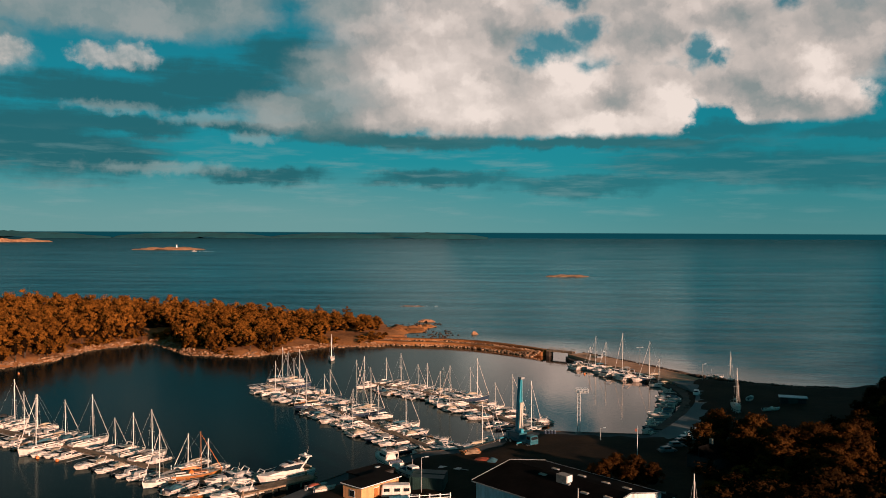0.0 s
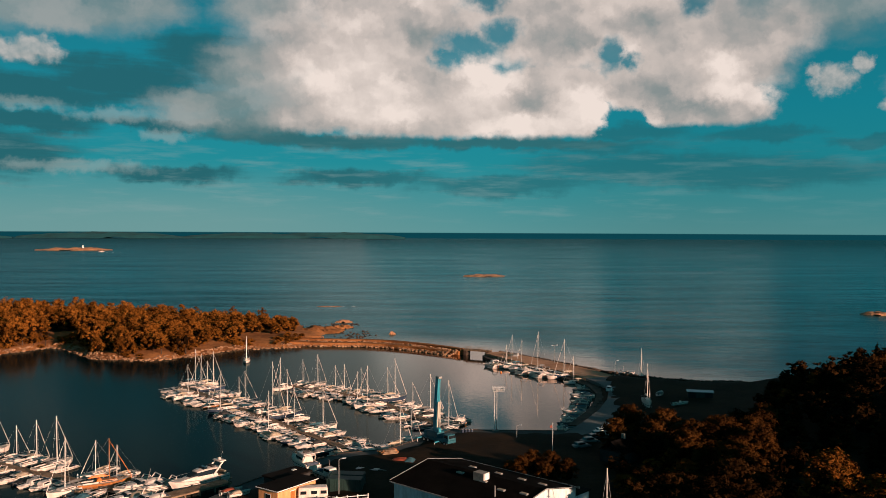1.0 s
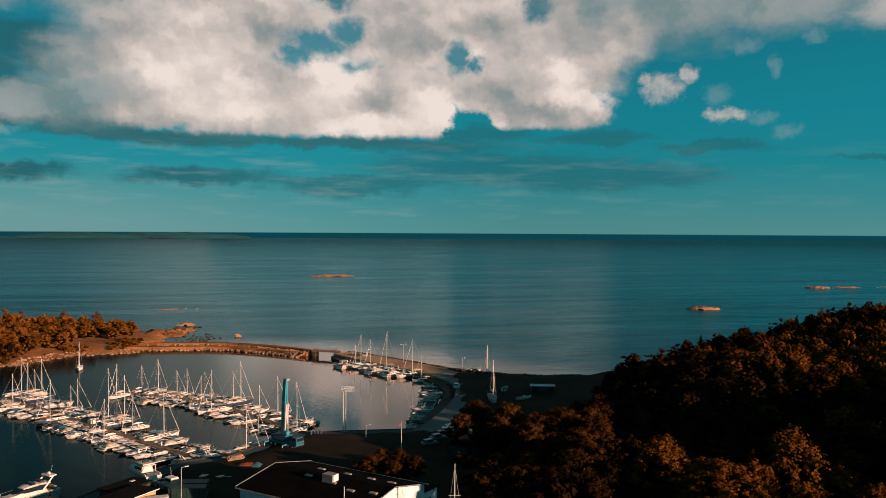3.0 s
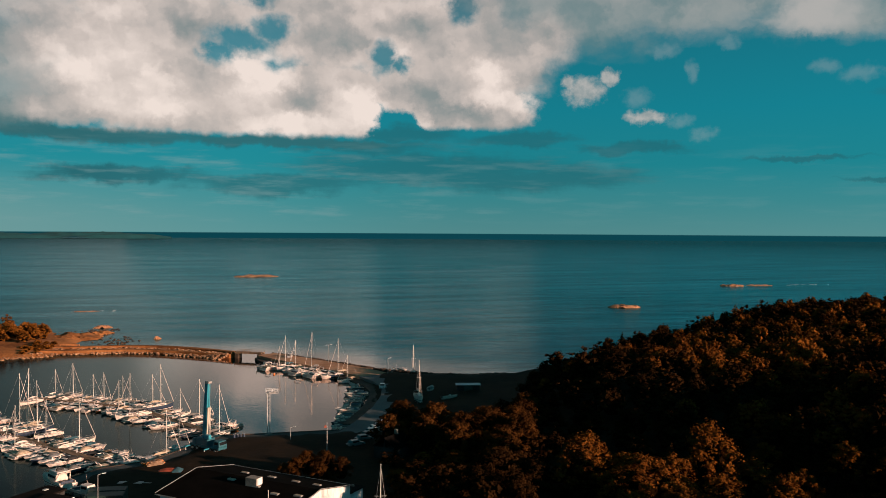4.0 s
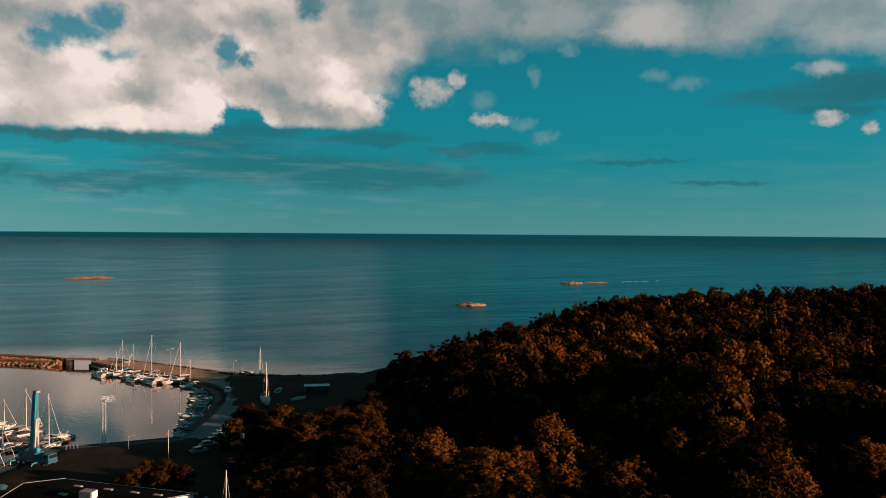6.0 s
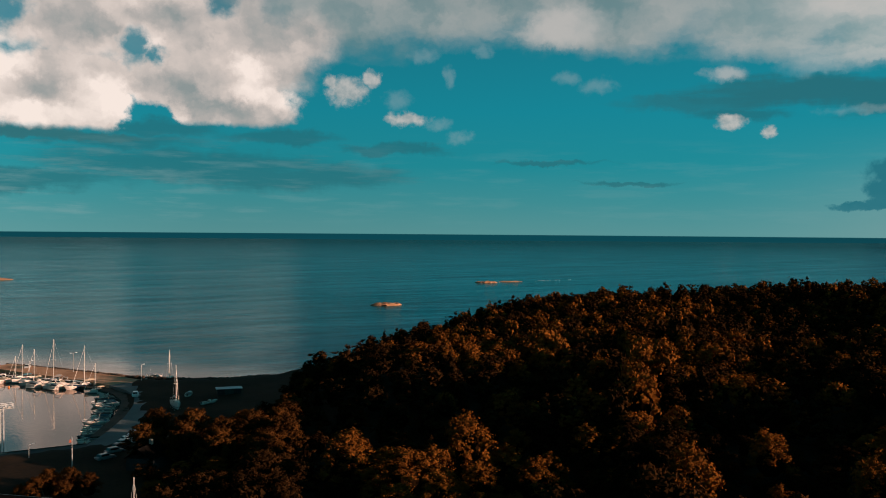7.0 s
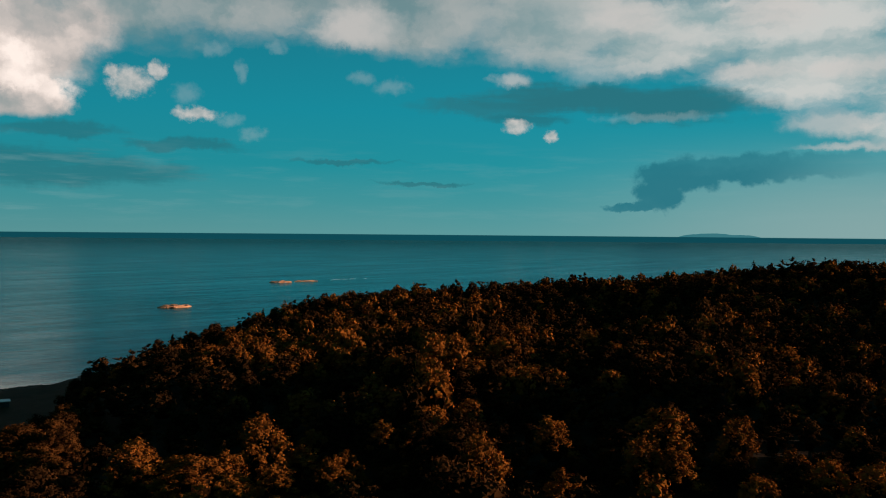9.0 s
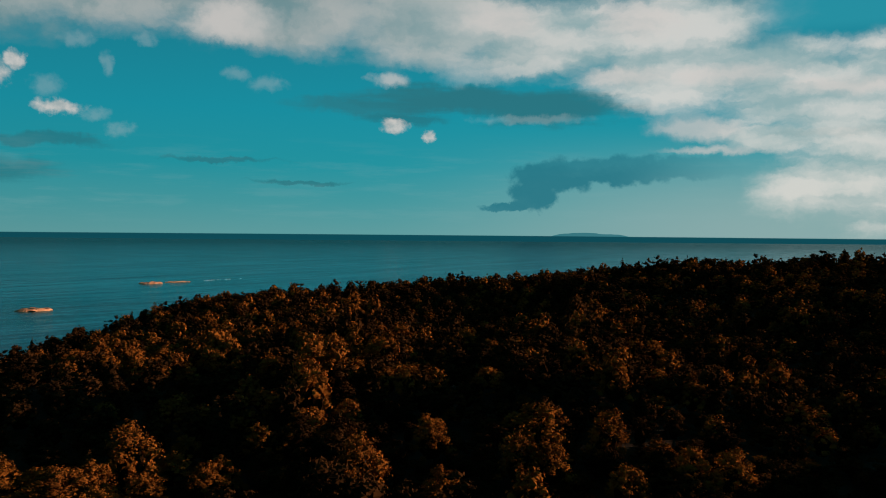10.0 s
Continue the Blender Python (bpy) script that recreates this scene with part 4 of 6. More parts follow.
def stripe_mesh(shape, z0, z1, out=0.02, lo=0.86, hi=0.93, rake=0.5):
    """Bands along both sides of a hull."""
    bm = bmesh.new()
    n = len(shape)
    for side in (-1, 1):
        prev = None
        for i, (x, w, z) in enumerate(shape):
            u = i / (n - 1)
            k = max(0, (u - 0.6) / 0.4) ** 2 * rake
            a = bm.verts.new((x - k * (0.7 - 0.35 * z0 / z), side * (w * lo + out), z0))
            b = bm.verts.new((x - k * (0.7 - 0.35 * z1 / z), side * (w * hi + out), z1))
            if prev:
                bm.faces.new((prev[0], a, b, prev[1]))
            prev = (a, b)
    bmesh.ops.solidify(bm, geom=bm.faces[:], thickness=0.015)
    return bm


def deck_mesh(shape, inset=0.05, drop=0.04, camber=0.05, x0=None):
    secs = []
    for x, w, z in shape:
        w = max(w - inset, 0.02)
        secs.append([(x, -w, z - drop), (x, 0, z - drop + camber), (x, w, z - drop), (x, w, z - drop - 0.08), (x, -w, z - drop - 0.08)])
    return loft([s + [s[0]] for s in secs], False)


def cover_mesh(x0, x1, w, z0, z1, seed):
    """Tarpaulin stretched over a ridge, sagging between its hoops."""
    rng_ = random.Random(seed)
    secs = []
    for i in range(6):
        u = i / 5
        x = x0 + (x1 - x0) * u
        h = z0 + (z1 - z0) * (max(0.0, math.sin(u * 3.1416)) ** 0.6) * rng_.uniform(0.85, 1.05)
        secs.append([(x, -w, z0 - 0.1), (x, -w * 0.98, z0), (x, -w * 0.6, z0 + (h - z0) * 0.72), (x, 0, h), (x, w * 0.6, z0 + (h - z0) * 0.72), (x, w * 0.98, z0), (x, w, z0 - 0.1)])
    return loft(secs)


# ---- boats: bow along +x, waterline at z = 0 ----
def sail_boat(L, mast, hull_mat, cover_mat, label, cabin_mat=None, seed=0, tilt=0.0, on_land=False):
    r = thing("sailing_boat", label, "sailing boat", "boats in the marina")
    B, F = L * 0.33, L * 0.105
    sh = hull_shape(L, B, F, 0.22, 0.7)
    part("hull", hull_mesh(sh, low=-0.4), hull_mat, r)
    part("waterline_stripe", stripe_mesh(sh, 0.03, 0.15, lo=0.835, hi=0.86), M_NAVY if hull_mat is M_WHITE else M_WHITE, r, "painted band along the waterline")
    part("deck", deck_mesh(sh), M_CREAM, r)
    cab = part("cabin", box(-L * 0.12, L * 0.24, -B * 0.27, B * 0.27, F - 0.05, F + 0.42, 0.06, 0.16, -0.1), cabin_mat or M_WHITE, r)
    for s in (-1, 1):
        part("cabin_window", box(-L * 0.07, L * 0.16, s * B * 0.25 - 0.02, s * B * 0.25 + 0.02, F + 0.12, F + 0.28), M_GLASS, cab, "dark cabin window")
    part("cockpit", box(-L * 0.40, -L * 0.14, -B * 0.2, B * 0.2, F - 0.02, F + 0.05, 0.02), M_TEAK, r, "teak cockpit floor")
    for s in (-1, 1):
        part("coaming", box(-L * 0.42, -L * 0.13, s * B * 0.26 - 0.07, s * B * 0.26 + 0.07, F - 0.02, F + 0.24, 0.03), M_WHITE, r)
    mx = L * 0.08
    top = Vector((mx - 0.008 * mast, 0, mast))
    m = part("mast", rod((mx, 0, F + 0.2), top, 0.10, 0.07, 8), M_ALU if cabin_mat is not M_VARNISH else M_VARNISH, r)
    part("spreader", rod((mx - 0.1, -B * 0.32, mast * 0.55), (mx - 0.1, B * 0.32, mast * 0.55), 0.03), M_ALU, m)
    b_end = (-L * 0.32, 0, F + 0.95)
    boom = part("boom", rod((mx, 0, F + 1.05), b_end, 0.06), M_ALU, r)
    part("sail_cover", cover_mesh(-L * 0.31, mx - 0.05, 0.17, F + 1.0, F + 1.38, seed), cover_mat, boom, "canvas cover over the furled sail")
    bow, stern = (L * 0.49, 0, F * 1.35), (-L * 0.49, 0, F * 1.05)
    part("furled_headsail", rod(bow, (mx + 0.05, 0, mast * 0.93), 0.065, 0.03), M_WHITE if seed % 3 else cover_mat, r, "rolled-up foresail on its stay")
    part("backstay", rod(stern, top, 0.014, None, 4), M_STEEL, r)
    for s in (-1, 1):
        part("shroud", rod((mx - 0.15, s * B * 0.46, F), (mx - 0.1, s * B * 0.04, mast * 0.9), 0.02, None, 4), M_STEEL, r)
    bow_rail, stern_rail = bmesh.new(), bmesh.new()
    for s in (-1, 1):
        rod((L * 0.48, 0, F * 1.3 + 0.5), (L * 0.3, s * B * 0.3, F * 1.2 + 0.5), 0.02, None, 4, bow_rail)
        rod((L * 0.3, s * B * 0.3, F), (L * 0.3, s * B * 0.3, F * 1.2 + 0.5), 0.018, None, 4, bow_rail)
        rod((-L * 0.49, 0, F + 0.55), (-L * 0.47, s * B * 0.33, F + 0.55), 0.02, None, 4, stern_rail)
        rod((-L * 0.47, s * B * 0.33, F + 0.55), (-L * 0.3, s * B * 0.42, F + 0.55), 0.02, None, 4, stern_rail)
        rod((-L * 0.47, s * B * 0.33, F), (-L * 0.47, s * B * 0.33, F + 0.57), 0.018, None, 4, stern_rail)
    part("bow_rail", bow_rail, M_STEEL, r)
    part("stern_rail", stern_rail, M_STEEL, r)
    if seed % 2:
        part("spray_hood", cover_mesh(-L * 0.17, -L * 0.06, B * 0.25, F + 0.36, F + 0.85, seed), cover_mat, r, "canvas hood over the companionway")
    return r


def motor_boat(L, hull_mat, top_mat, label, style, seed=0):
    """style 0: low cabin with canvas; 1: wheelhouse; 2: sport cruiser with arch; 3: fly bridge."""
    r = thing("motor_boat", label, "motor boat", "boats in the marina")
    B, F = L * 0.36, L * 0.115
    sh = hull_shape(L, B, F, 0.2, 0.88, 0.9)
    part("hull", hull_mesh(sh, low=-0.3, flare=0.78, rake=0.9), hull_mat, r)
    part("rubbing_strake", stripe_mesh(sh, F * 0.72, F * 0.84, 0.03, 0.97, 0.98, 0.9), M_NAVY if seed % 2 else M_BLACKC, r, "dark strake round the hull")
    part("deck", deck_mesh(sh), M_WHITE if seed % 3 else M_CREAM, r)
    part("cockpit", box(-L * 0.44, -L * 0.08, -B * 0.36, B * 0.36, F - 0.04, F + 0.04, 0.02), M_TEAK if seed % 2 else M_GREYC, r)
    part("seat", box(-L * 0.43, -L * 0.37, -B * 0.32, B * 0.32, F + 0.042, F + 0.4, 0.05), M_TANC if seed % 2 else M_NAVY, r, "cushioned stern seat")
    part("foredeck_hatch", box(L * 0.24, L * 0.30, -B * 0.08, B * 0.08, F + L * 0.052, F + L * 0.062), M_GLASS, r, "dark deck hatch")
    for u in (-0.3, 0.0, 0.2):
        part("fender", rod((L * u, -B * 0.49, F * 0.25), (L * u, -B * 0.5, F * 0.8), 0.13, 0.1, 6), M_NAVY if seed % 3 else M_ORANGE, r)
    for s in (-1, 1):
        part("coaming", box(-L * 0.45, -L * 0.06, s * B * 0.40 - 0.09, s * B * 0.40 + 0.09, F - 0.03, F + 0.3, 0.05), M_WHITE, r)
    part("swim_platform", box(-L * 0.57, -L * 0.49, -B * 0.36, B * 0.36, 0.22, 0.34, 0.03), M_CREAM, r)
    if style == 1:
        cab = part("wheelhouse", box(-L * 0.14, L * 0.16, -B * 0.33, B * 0.33, F - 0.05, F + L * 0.17, 0.08, 0.12, -0.15), top_mat, r)
        zs = F + L * 0.085
        part("windscreen", box(L * 0.115, L * 0.14, -B * 0.26, B * 0.26, zs, zs + L * 0.06, 0, 0.1, -0.12), M_GLASS, cab)
        for s in (-1, 1):
            part("side_window", box(-L * 0.10, L * 0.10, s * B * 0.315 - 0.03, s * B * 0.315 + 0.03, zs, zs + L * 0.06), M_GLASS, cab)
        part("foredeck_cabin", box(L * 0.13, L * 0.34, -B * 0.25, B * 0.25, F, F + L * 0.055, 0.08, 0.25, -0.2), M_WHITE, r)
    else:
        part("foredeck_cabin", box(-L * 0.02, L * 0.36, -B * 0.31, B * 0.31, F, F + L * 0.06, 0.1, 0.34, -0.15), M_WHITE, r)
        scr = part("windscreen", box(-L * 0.02, L * 0.10, -B * 0.33, B * 0.33, F + L * 0.045, F + L * 0.105, 0.02, 0.2, -L * 0.05), M_GLASS, r)
        part("windscreen_frame", box(-L * 0.065, L * 0.03, -B * 0.27, B * 0.27, F + L * 0.104, F + L * 0.112), M_WHITE, scr)
        if style == 0:
            part("canopy", cover_mesh(-L * 0.42, -L * 0.02, B * 0.36, F + 0.22, F + L * 0.17, seed), top_mat, r, "canvas canopy over the cockpit")
        if style in (2, 3):
            arch = bmesh.new()
            for s in (-1, 1):
                rod((-L * 0.24, s * B * 0.38, F + 0.2), (-L * 0.33, s * B * 0.3, F + L * 0.17), 0.11, 0.09, 6, arch)
            rod((-L * 0.33, -B * 0.31, F + L * 0.17), (-L * 0.33, B * 0.31, F + L * 0.17), 0.1, 0.1, 6, arch)
            part("radar_arch", arch, M_WHITE, r)
        if style == 2:
            part("cockpit_cover", cover_mesh(-L * 0.43, -L * 0.03, B * 0.37, F + 0.2, F + L * 0.10, seed), top_mat, r, "canvas cover buttoned over the cockpit")
        if style == 3:
            sal = part("saloon", box(-L * 0.22, L * 0.16, -B * 0.34, B * 0.34, F, F + L * 0.13, 0.1, 0.14, -0.2), M_WHITE, r)
            for s in (-1, 1):
                part("saloon_window", box(-L * 0.18, L * 0.10, s * B * 0.325 - 0.03, s * B * 0.325 + 0.03, F + L * 0.06, F + L * 0.105), M_GLASS, sal)
            part("fly_bridge", box(-L * 0.26, L * 0.06, -B * 0.32, B * 0.32, F + L * 0.132, F + L * 0.19, 0.08, -0.06, -0.1), M_WHITE, r)
            part("helm_seat", box(-L * 0.16, -L * 0.10, -B * 0.18, B * 0.18, F + L * 0.192, F + L * 0.23, 0.04), M_BLACKC, r)
    line = []
    for s, xs in ((-1, (0.05, 0.2, 0.36, 0.47)), (1, (0.47, 0.36, 0.2, 0.05))):
        for u in xs:
            w = B * 0.45 * (1 - max(0, u) ** 2 * 3.6) if u < 0.47 else 0.06
            p = (L * u, s * w, F * (1 + 0.2 * (2 * (u + 0.5) - 0.7) ** 2) + 0.5)
            if u > 0.1 and s > 0 or u > 0.4:
                part("stanchion", rod((p[0], p[1], p[2] - 0.5), p, 0.018, None, 4), M_STEEL, r)
            line.append(p)
    ring = [[(x, y - 0.025, z - 0.02), (x, y + 0.025, z - 0.02), (x, y + 0.02, z + 0.02), (x, y - 0.02, z + 0.02)] for x, y, z in line]
    part("rail", loft(ring), M_STEEL, r)
    if L < 7.5:
        eng = part("outboard_engine", box(-L * 0.57, -L * 0.5, -0.2, 0.2, 0.25, F + 0.35, 0.07, 0.15), M_BLACKC, r)
        part("engine_leg", box(-L * 0.55, -L * 0.52, -0.06, 0.06, -0.4, 0.3), M_STEEL, eng)
    if seed % 2 == 0:
        part("aerial", rod((-L * 0.1, B * 0.2, F + L * 0.1), (-L * 0.16, B * 0.2, F + L * 0.1 + 2.2), 0.025, 0.01, 4), M_WHITE, r)
    return r


def sport_yacht(L, label):
    """Sleek hard-top yacht: long raked superstructure with a dark window band."""
    r = thing("motor_yacht", label, "motor yacht", "boats in the marina")
    B, F = L * 0.31, L * 0.125
    sh = hull_shape(L, B, F, 0.22, 0.9, 1.0, 13)
    part("hull", hull_mesh(sh, low=-0.4, flare=0.76, rake=1.6), M_WHITE, r)
    part("rubbing_strake", stripe_mesh(sh, F * 0.7, F * 0.78, 0.03, 0.97, 0.98, 1.6), M_GREYC, r)
    part("deck", deck_mesh(sh), M_WHITE, r)

    def shell(rows):
        return loft([[(x * L, -w * B, F + z0 * L), (x * L, -w * B * 0.82, F + z1 * L), (x * L, 0, F + z1 * L * 1.06), (x * L, w * B * 0.82, F + z1 * L), (x * L, w * B, F + z0 * L)] for x, w, z0, z1 in rows])
    part("coachroof", shell([(-0.30, 0.40, 0, 0.035), (-0.05, 0.40, 0, 0.055), (0.12, 0.36, 0, 0.055), (0.26, 0.26, 0, 0.035), (0.36, 0.12, 0, 0.01)]), M_WHITE, r)
    win = part("window_band", shell([(-0.30, 0.36, 0.04, 0.10), (-0.12, 0.37, 0.05, 0.115), (0.02, 0.34, 0.05, 0.11), (0.12, 0.26, 0.05, 0.075), (0.17, 0.16, 0.05, 0.055)]), M_GLASS, r, "dark wrap-round windows")
    part("hard_top", shell([(-0.36, 0.34, 0.108, 0.122), (-0.15, 0.36, 0.118, 0.135), (-0.02, 0.33, 0.112, 0.130), (0.05, 0.26, 0.105, 0.115)]), M_WHITE, r)
    for s in (-1, 1):
        part("arch_leg", rod((-0.22 * L, s * 0.36 * B, F + 0.02 * L), (-0.40 * L, s * 0.33 * B, F + 0.20 * L), 0.2, 0.14, 6), M_WHITE, r)
        part("bow_rail", rod((0.05 * L, s * 0.46 * B, F + 0.07 * L), (0.45 * L, s * 0.12 * B, F + 0.09 * L), 0.025, None, 4), M_STEEL, r)
        part("port_light", box(L * 0.1, L * 0.2, s * B * 0.44 - 0.03, s * B * 0.44 + 0.03, F * 0.55, F * 0.7), M_GLASS, r)
    part("arch", box(-0.46 * L, -0.34 * L, -0.34 * B, 0.34 * B, F + 0.195 * L, F + 0.215 * L, 0.06), M_WHITE, r)
    rad = part("radar", rod((-0.40 * L, 0, F + 0.217 * L), (-0.40 * L, 0, F + 0.25 * L), 0.28, 0.2, 8), M_WHITE, r)
    part("aerial", rod((-0.38 * L, 0.2 * B, F + 0.215 * L), (-0.42 * L, 0.2 * B, F + 0.36 * L), 0.03, 0.01, 4), M_WHITE, r)
    part("cockpit", box(-0.48 * L, -0.31 * L, -0.36 * B, 0.36 * B, F - 0.03, F + 0.05, 0.02), M_TEAK, r)
    part("cockpit_seat", box(-0.47 * L, -0.43 * L, -0.3 * B, 0.3 * B, F + 0.052, F + 0.5, 0.06), M_TANC, r)
    part("fly_bridge_seat", box(-0.28 * L, -0.22 * L, -0.2 * B, 0.2 * B, F + 0.136 * L, F + 0.165 * L, 0.04), M_BLACKC, r)
    part("fly_bridge_screen", box(-0.12 * L, -0.06 * L, -0.26 * B, 0.26 * B, F + 0.136 * L, F + 0.16 * L, 0, 0.15, -0.3), M_GLASS, r)
    part("swim_platform", box(-L * 0.56, -L * 0.49, -B * 0.4, B * 0.4, 0.3, 0.45, 0.04), M_TEAK, r)
    return r


def open_boat(L, hull_mat, cover_mat, label, seed=0, covered=True):
    r = thing("open_boat", label, "small boat", "boats in the marina")
    B, F = L * 0.36, 0.55
    sh = hull_shape(L, B, F, 0.25, 0.8, 0.5)
    part("hull", hull_mesh(sh, low=-0.2, rake=0.4), hull_mat, r)
    part("floor", deck_mesh(sh, 0.12, 0.18, 0.0), M_CREAM, r)
    part("gunwale", stripe_mesh(sh, F * 0.86, F * 0.98, 0.02, 0.98, 1.0, 0.1), M_TEAK, r)
    if covered:
        part("boat_cover", cover_mesh(-L * 0.42, L * 0.2, B * 0.42, F - 0.02, F + 0.42, seed), cover_mat, r)
    else:
        for u in (-0.3, -0.05, 0.18):
            part("thwart", box(L * u - 0.15, L * u + 0.15, -B * 0.42, B * 0.42, F - 0.14, F - 0.06), M_TEAK, r)
        part("console", box(-0.25, 0.25, -0.3, 0.3, F - 0.1, F + 0.6, 0.05, 0.2), M_WHITE, r)
    eng = part("outboard_engine", box(-L * 0.56, -L * 0.5, -0.16, 0.16, 0.2, F + 0.3, 0.05, 0.15), M_BLACKC, r)
    part("engine_leg", box(-L * 0.54, -L * 0.515, -0.05, 0.05, -0.35, 0.22), M_STEEL, eng)
    return r


SAILS = [sail_boat(8.6, 11.0, M_WHITE, M_TANC, "white sailing boat with tan sail cover, moored at the pontoon", seed=1),
         sail_boat(9.4, 11.0, M_WHITE, M_BLUE, "white sailing boat with blue sail cover, moored at the pontoon", seed=2),
         sail_boat(7.8, 11.0, M_WHITE, M_WHITE, "small white sailing boat with rolled foresail, moored at the pontoon", seed=3),
         sail_boat(9.0, 11.0, M_NAVY, M_TANC, "dark-hulled sailing boat with tan covers, moored at the pontoon", seed=4),
         sail_boat(8.8, 11.0, M_WHITE, M_GREYC, "white sailing boat with grey sail cover and spray hood", seed=5)]
MOTORS = [motor_boat(7.4, M_WHITE, M_BLACKC, "white motor boat with black canvas canopy, moored at the pontoon", 0, 1),
          motor_boat(8.2, M_WHITE, M_WHITE, "white motor boat with a wheelhouse, moored at the pontoon", 1, 2),
          motor_boat(8.6, M_WHITE, M_TANC, "white sport cruiser with tan cockpit cover", 2, 3),
          motor_boat(6.8, M_WHITE, M_BLUE, "white motor boat with blue canvas canopy", 0, 4),
          motor_boat(7.0, M_NAVY, M_GREYC, "dark-hulled motor boat with grey canopy", 0, 5),
          motor_boat(9.2, M_WHITE, M_WHITE, "white cruiser with radar arch and covered cockpit", 2, 6),
          motor_boat(7.6, M_WHITE, M_TANC, "white motor boat with tan canvas canopy", 0, 7),
          motor_boat(6.4, M_VARNISH, M_TEAK, "varnished wooden motor boat with a small wheelhouse", 1, 8)]
OPENS = [open_boat(5.4, M_WHITE, M_BLUE, "small white open boat under a blue cover", 1),
         open_boat(5.0, M_WHITE, M_GREYC, "small white open boat under a grey cover", 2),
         open_boat(4.8, M_WHITE, M_WHITE, "small white open boat with bare thwarts", 3, False),
         open_boat(5.6, M_NAVY, M_BLACKC, "small dark open boat under a black cover", 4)]
PLACED = set()


def put_boat(proto, x, y, heading, s=1.0, z=0.0, high=1.0, list_deg=0.0):
    m = pose(x, y, z, list_deg, 0, heading) @ Matrix.Diagonal((s, s, s * high, 1))
    if proto in PLACED:
        return copy_thing(proto, m)
    PLACED.add(proto)
    proto.matrix_basis = m
    return proto


def pontoon(name, p0, p1, width, label, arms=()):
    """Floating pontoon of joined sections, with mooring arms at the given places (metres along, side)."""
    a, b = Vector((*p0, 0)), Vector((*p1, 0))
    L = (b - a).length
    r = thing(name, label, "pontoon", kind="structure")
    n = max(1, round(L / 8))
    for i in range(n):
        sec = part("pontoon_section", box(L * i / n + 0.06, L * (i + 1) / n - 0.06, -width / 2, width / 2, 0.42, 0.6, 0.02), M_TEAK, r)
        part("float", box(L * i / n + 0.4, L * (i + 1) / n - 0.4, -width / 2 + 0.1, width / 2 - 0.1, -0.3, 0.415), M_CONC, sec)
    for u, s in arms:
        part("mooring_arm", rod((u, s * width / 2, 0.45), (u, s * (width / 2 + 6.0), 0.32), 0.07, 0.05, 5), M_STEEL, r)
    for i in range(0, n, 2):
        post = part("service_post", box(L * (i + 0.5) / n - 0.1, L * (i + 0.5) / n + 0.1, 0.5, 0.72, 0.605, 1.5, 0.02), M_WALL, r)
    r.matrix_basis = pose(a.x, a.y, 0, 0, 0, math.degrees(math.atan2(b.y - a.y, b.x - a.x)))
    return r


dice = random.Random(11)


def berths(p0, p1, width, sails, mix, start=(0, 0), gaps=()):
    """Fill both sides of a pontoon: sailing boats where their masts stand (metres along, mast height), others between.
    Side +1 is the far side, away from the quay."""
    a, b = Vector((*p0, 0)), Vector((*p1, 0))
    L = (b - a).length
    d = (b - a) / L
    nrm = Vector((-d.y, d.x, 0))
    if nrm.dot(Vector((0.8, 0.6, 0))) < 0:
        nrm = -nrm
    head = math.degrees(math.atan2(nrm.y, nrm.x))
    arms = []
    left = -1 if Vector((-d.y, d.x, 0)).dot(nrm) < 0 else 1
    for side in (1, -1):
        taken = []
        for u, mast in sails[side]:
            proto = SAILS[dice.choice((0, 0, 1, 2, 2, 3, 4, 4))]
            s = dice.uniform(0.9, 1.06)
            off = width / 2 + 0.1 + 4.2 * s
            turn = 0 if side > 0 else 180
            if dice.random() < 0.35:
                turn += 180
            bow = Vector((math.cos(radians(head + turn)), math.sin(radians(head + turn)), 0))
            c = a + d * u + nrm * side * off - bow * 0.5
            put_boat(proto, c.x, c.y, head + turn + dice.uniform(-3, 3), s, dice.uniform(-0.05, 0.05), mast / 11.0 / s if 0.75 < mast / 11.0 / s < 1.3 else 1.0)
            taken.append(u)
        u = start[0 if side > 0 else 1]
        while u < L - 0.5:
            if any(abs(u - t) < 2.9 for t in taken) or any(g[0] == side and g[1] < u < g[2] for g in gaps):
                u += 0.45
                continue
            pool = MOTORS if dice.random() < mix else OPENS
            proto = dice.choice(pool)
            s = dice.uniform(0.9, 1.16)
            big = 3.9 if pool is MOTORS else 2.7
            c = a + d * u + nrm * side * (width / 2 + 0.05 + (big - 0.25) * s)
            turn = (0 if side > 0 else 180) + (180 if dice.random() < 0.4 else 0)
            put_boat(proto, c.x, c.y, head + turn + dice.uniform(-4, 4), s * 0.95, dice.uniform(-0.05, 0.04), 0.8)
            taken.append(u)
            arms.append((u + 1.5, side * left))
            u += 3.0
    return arms


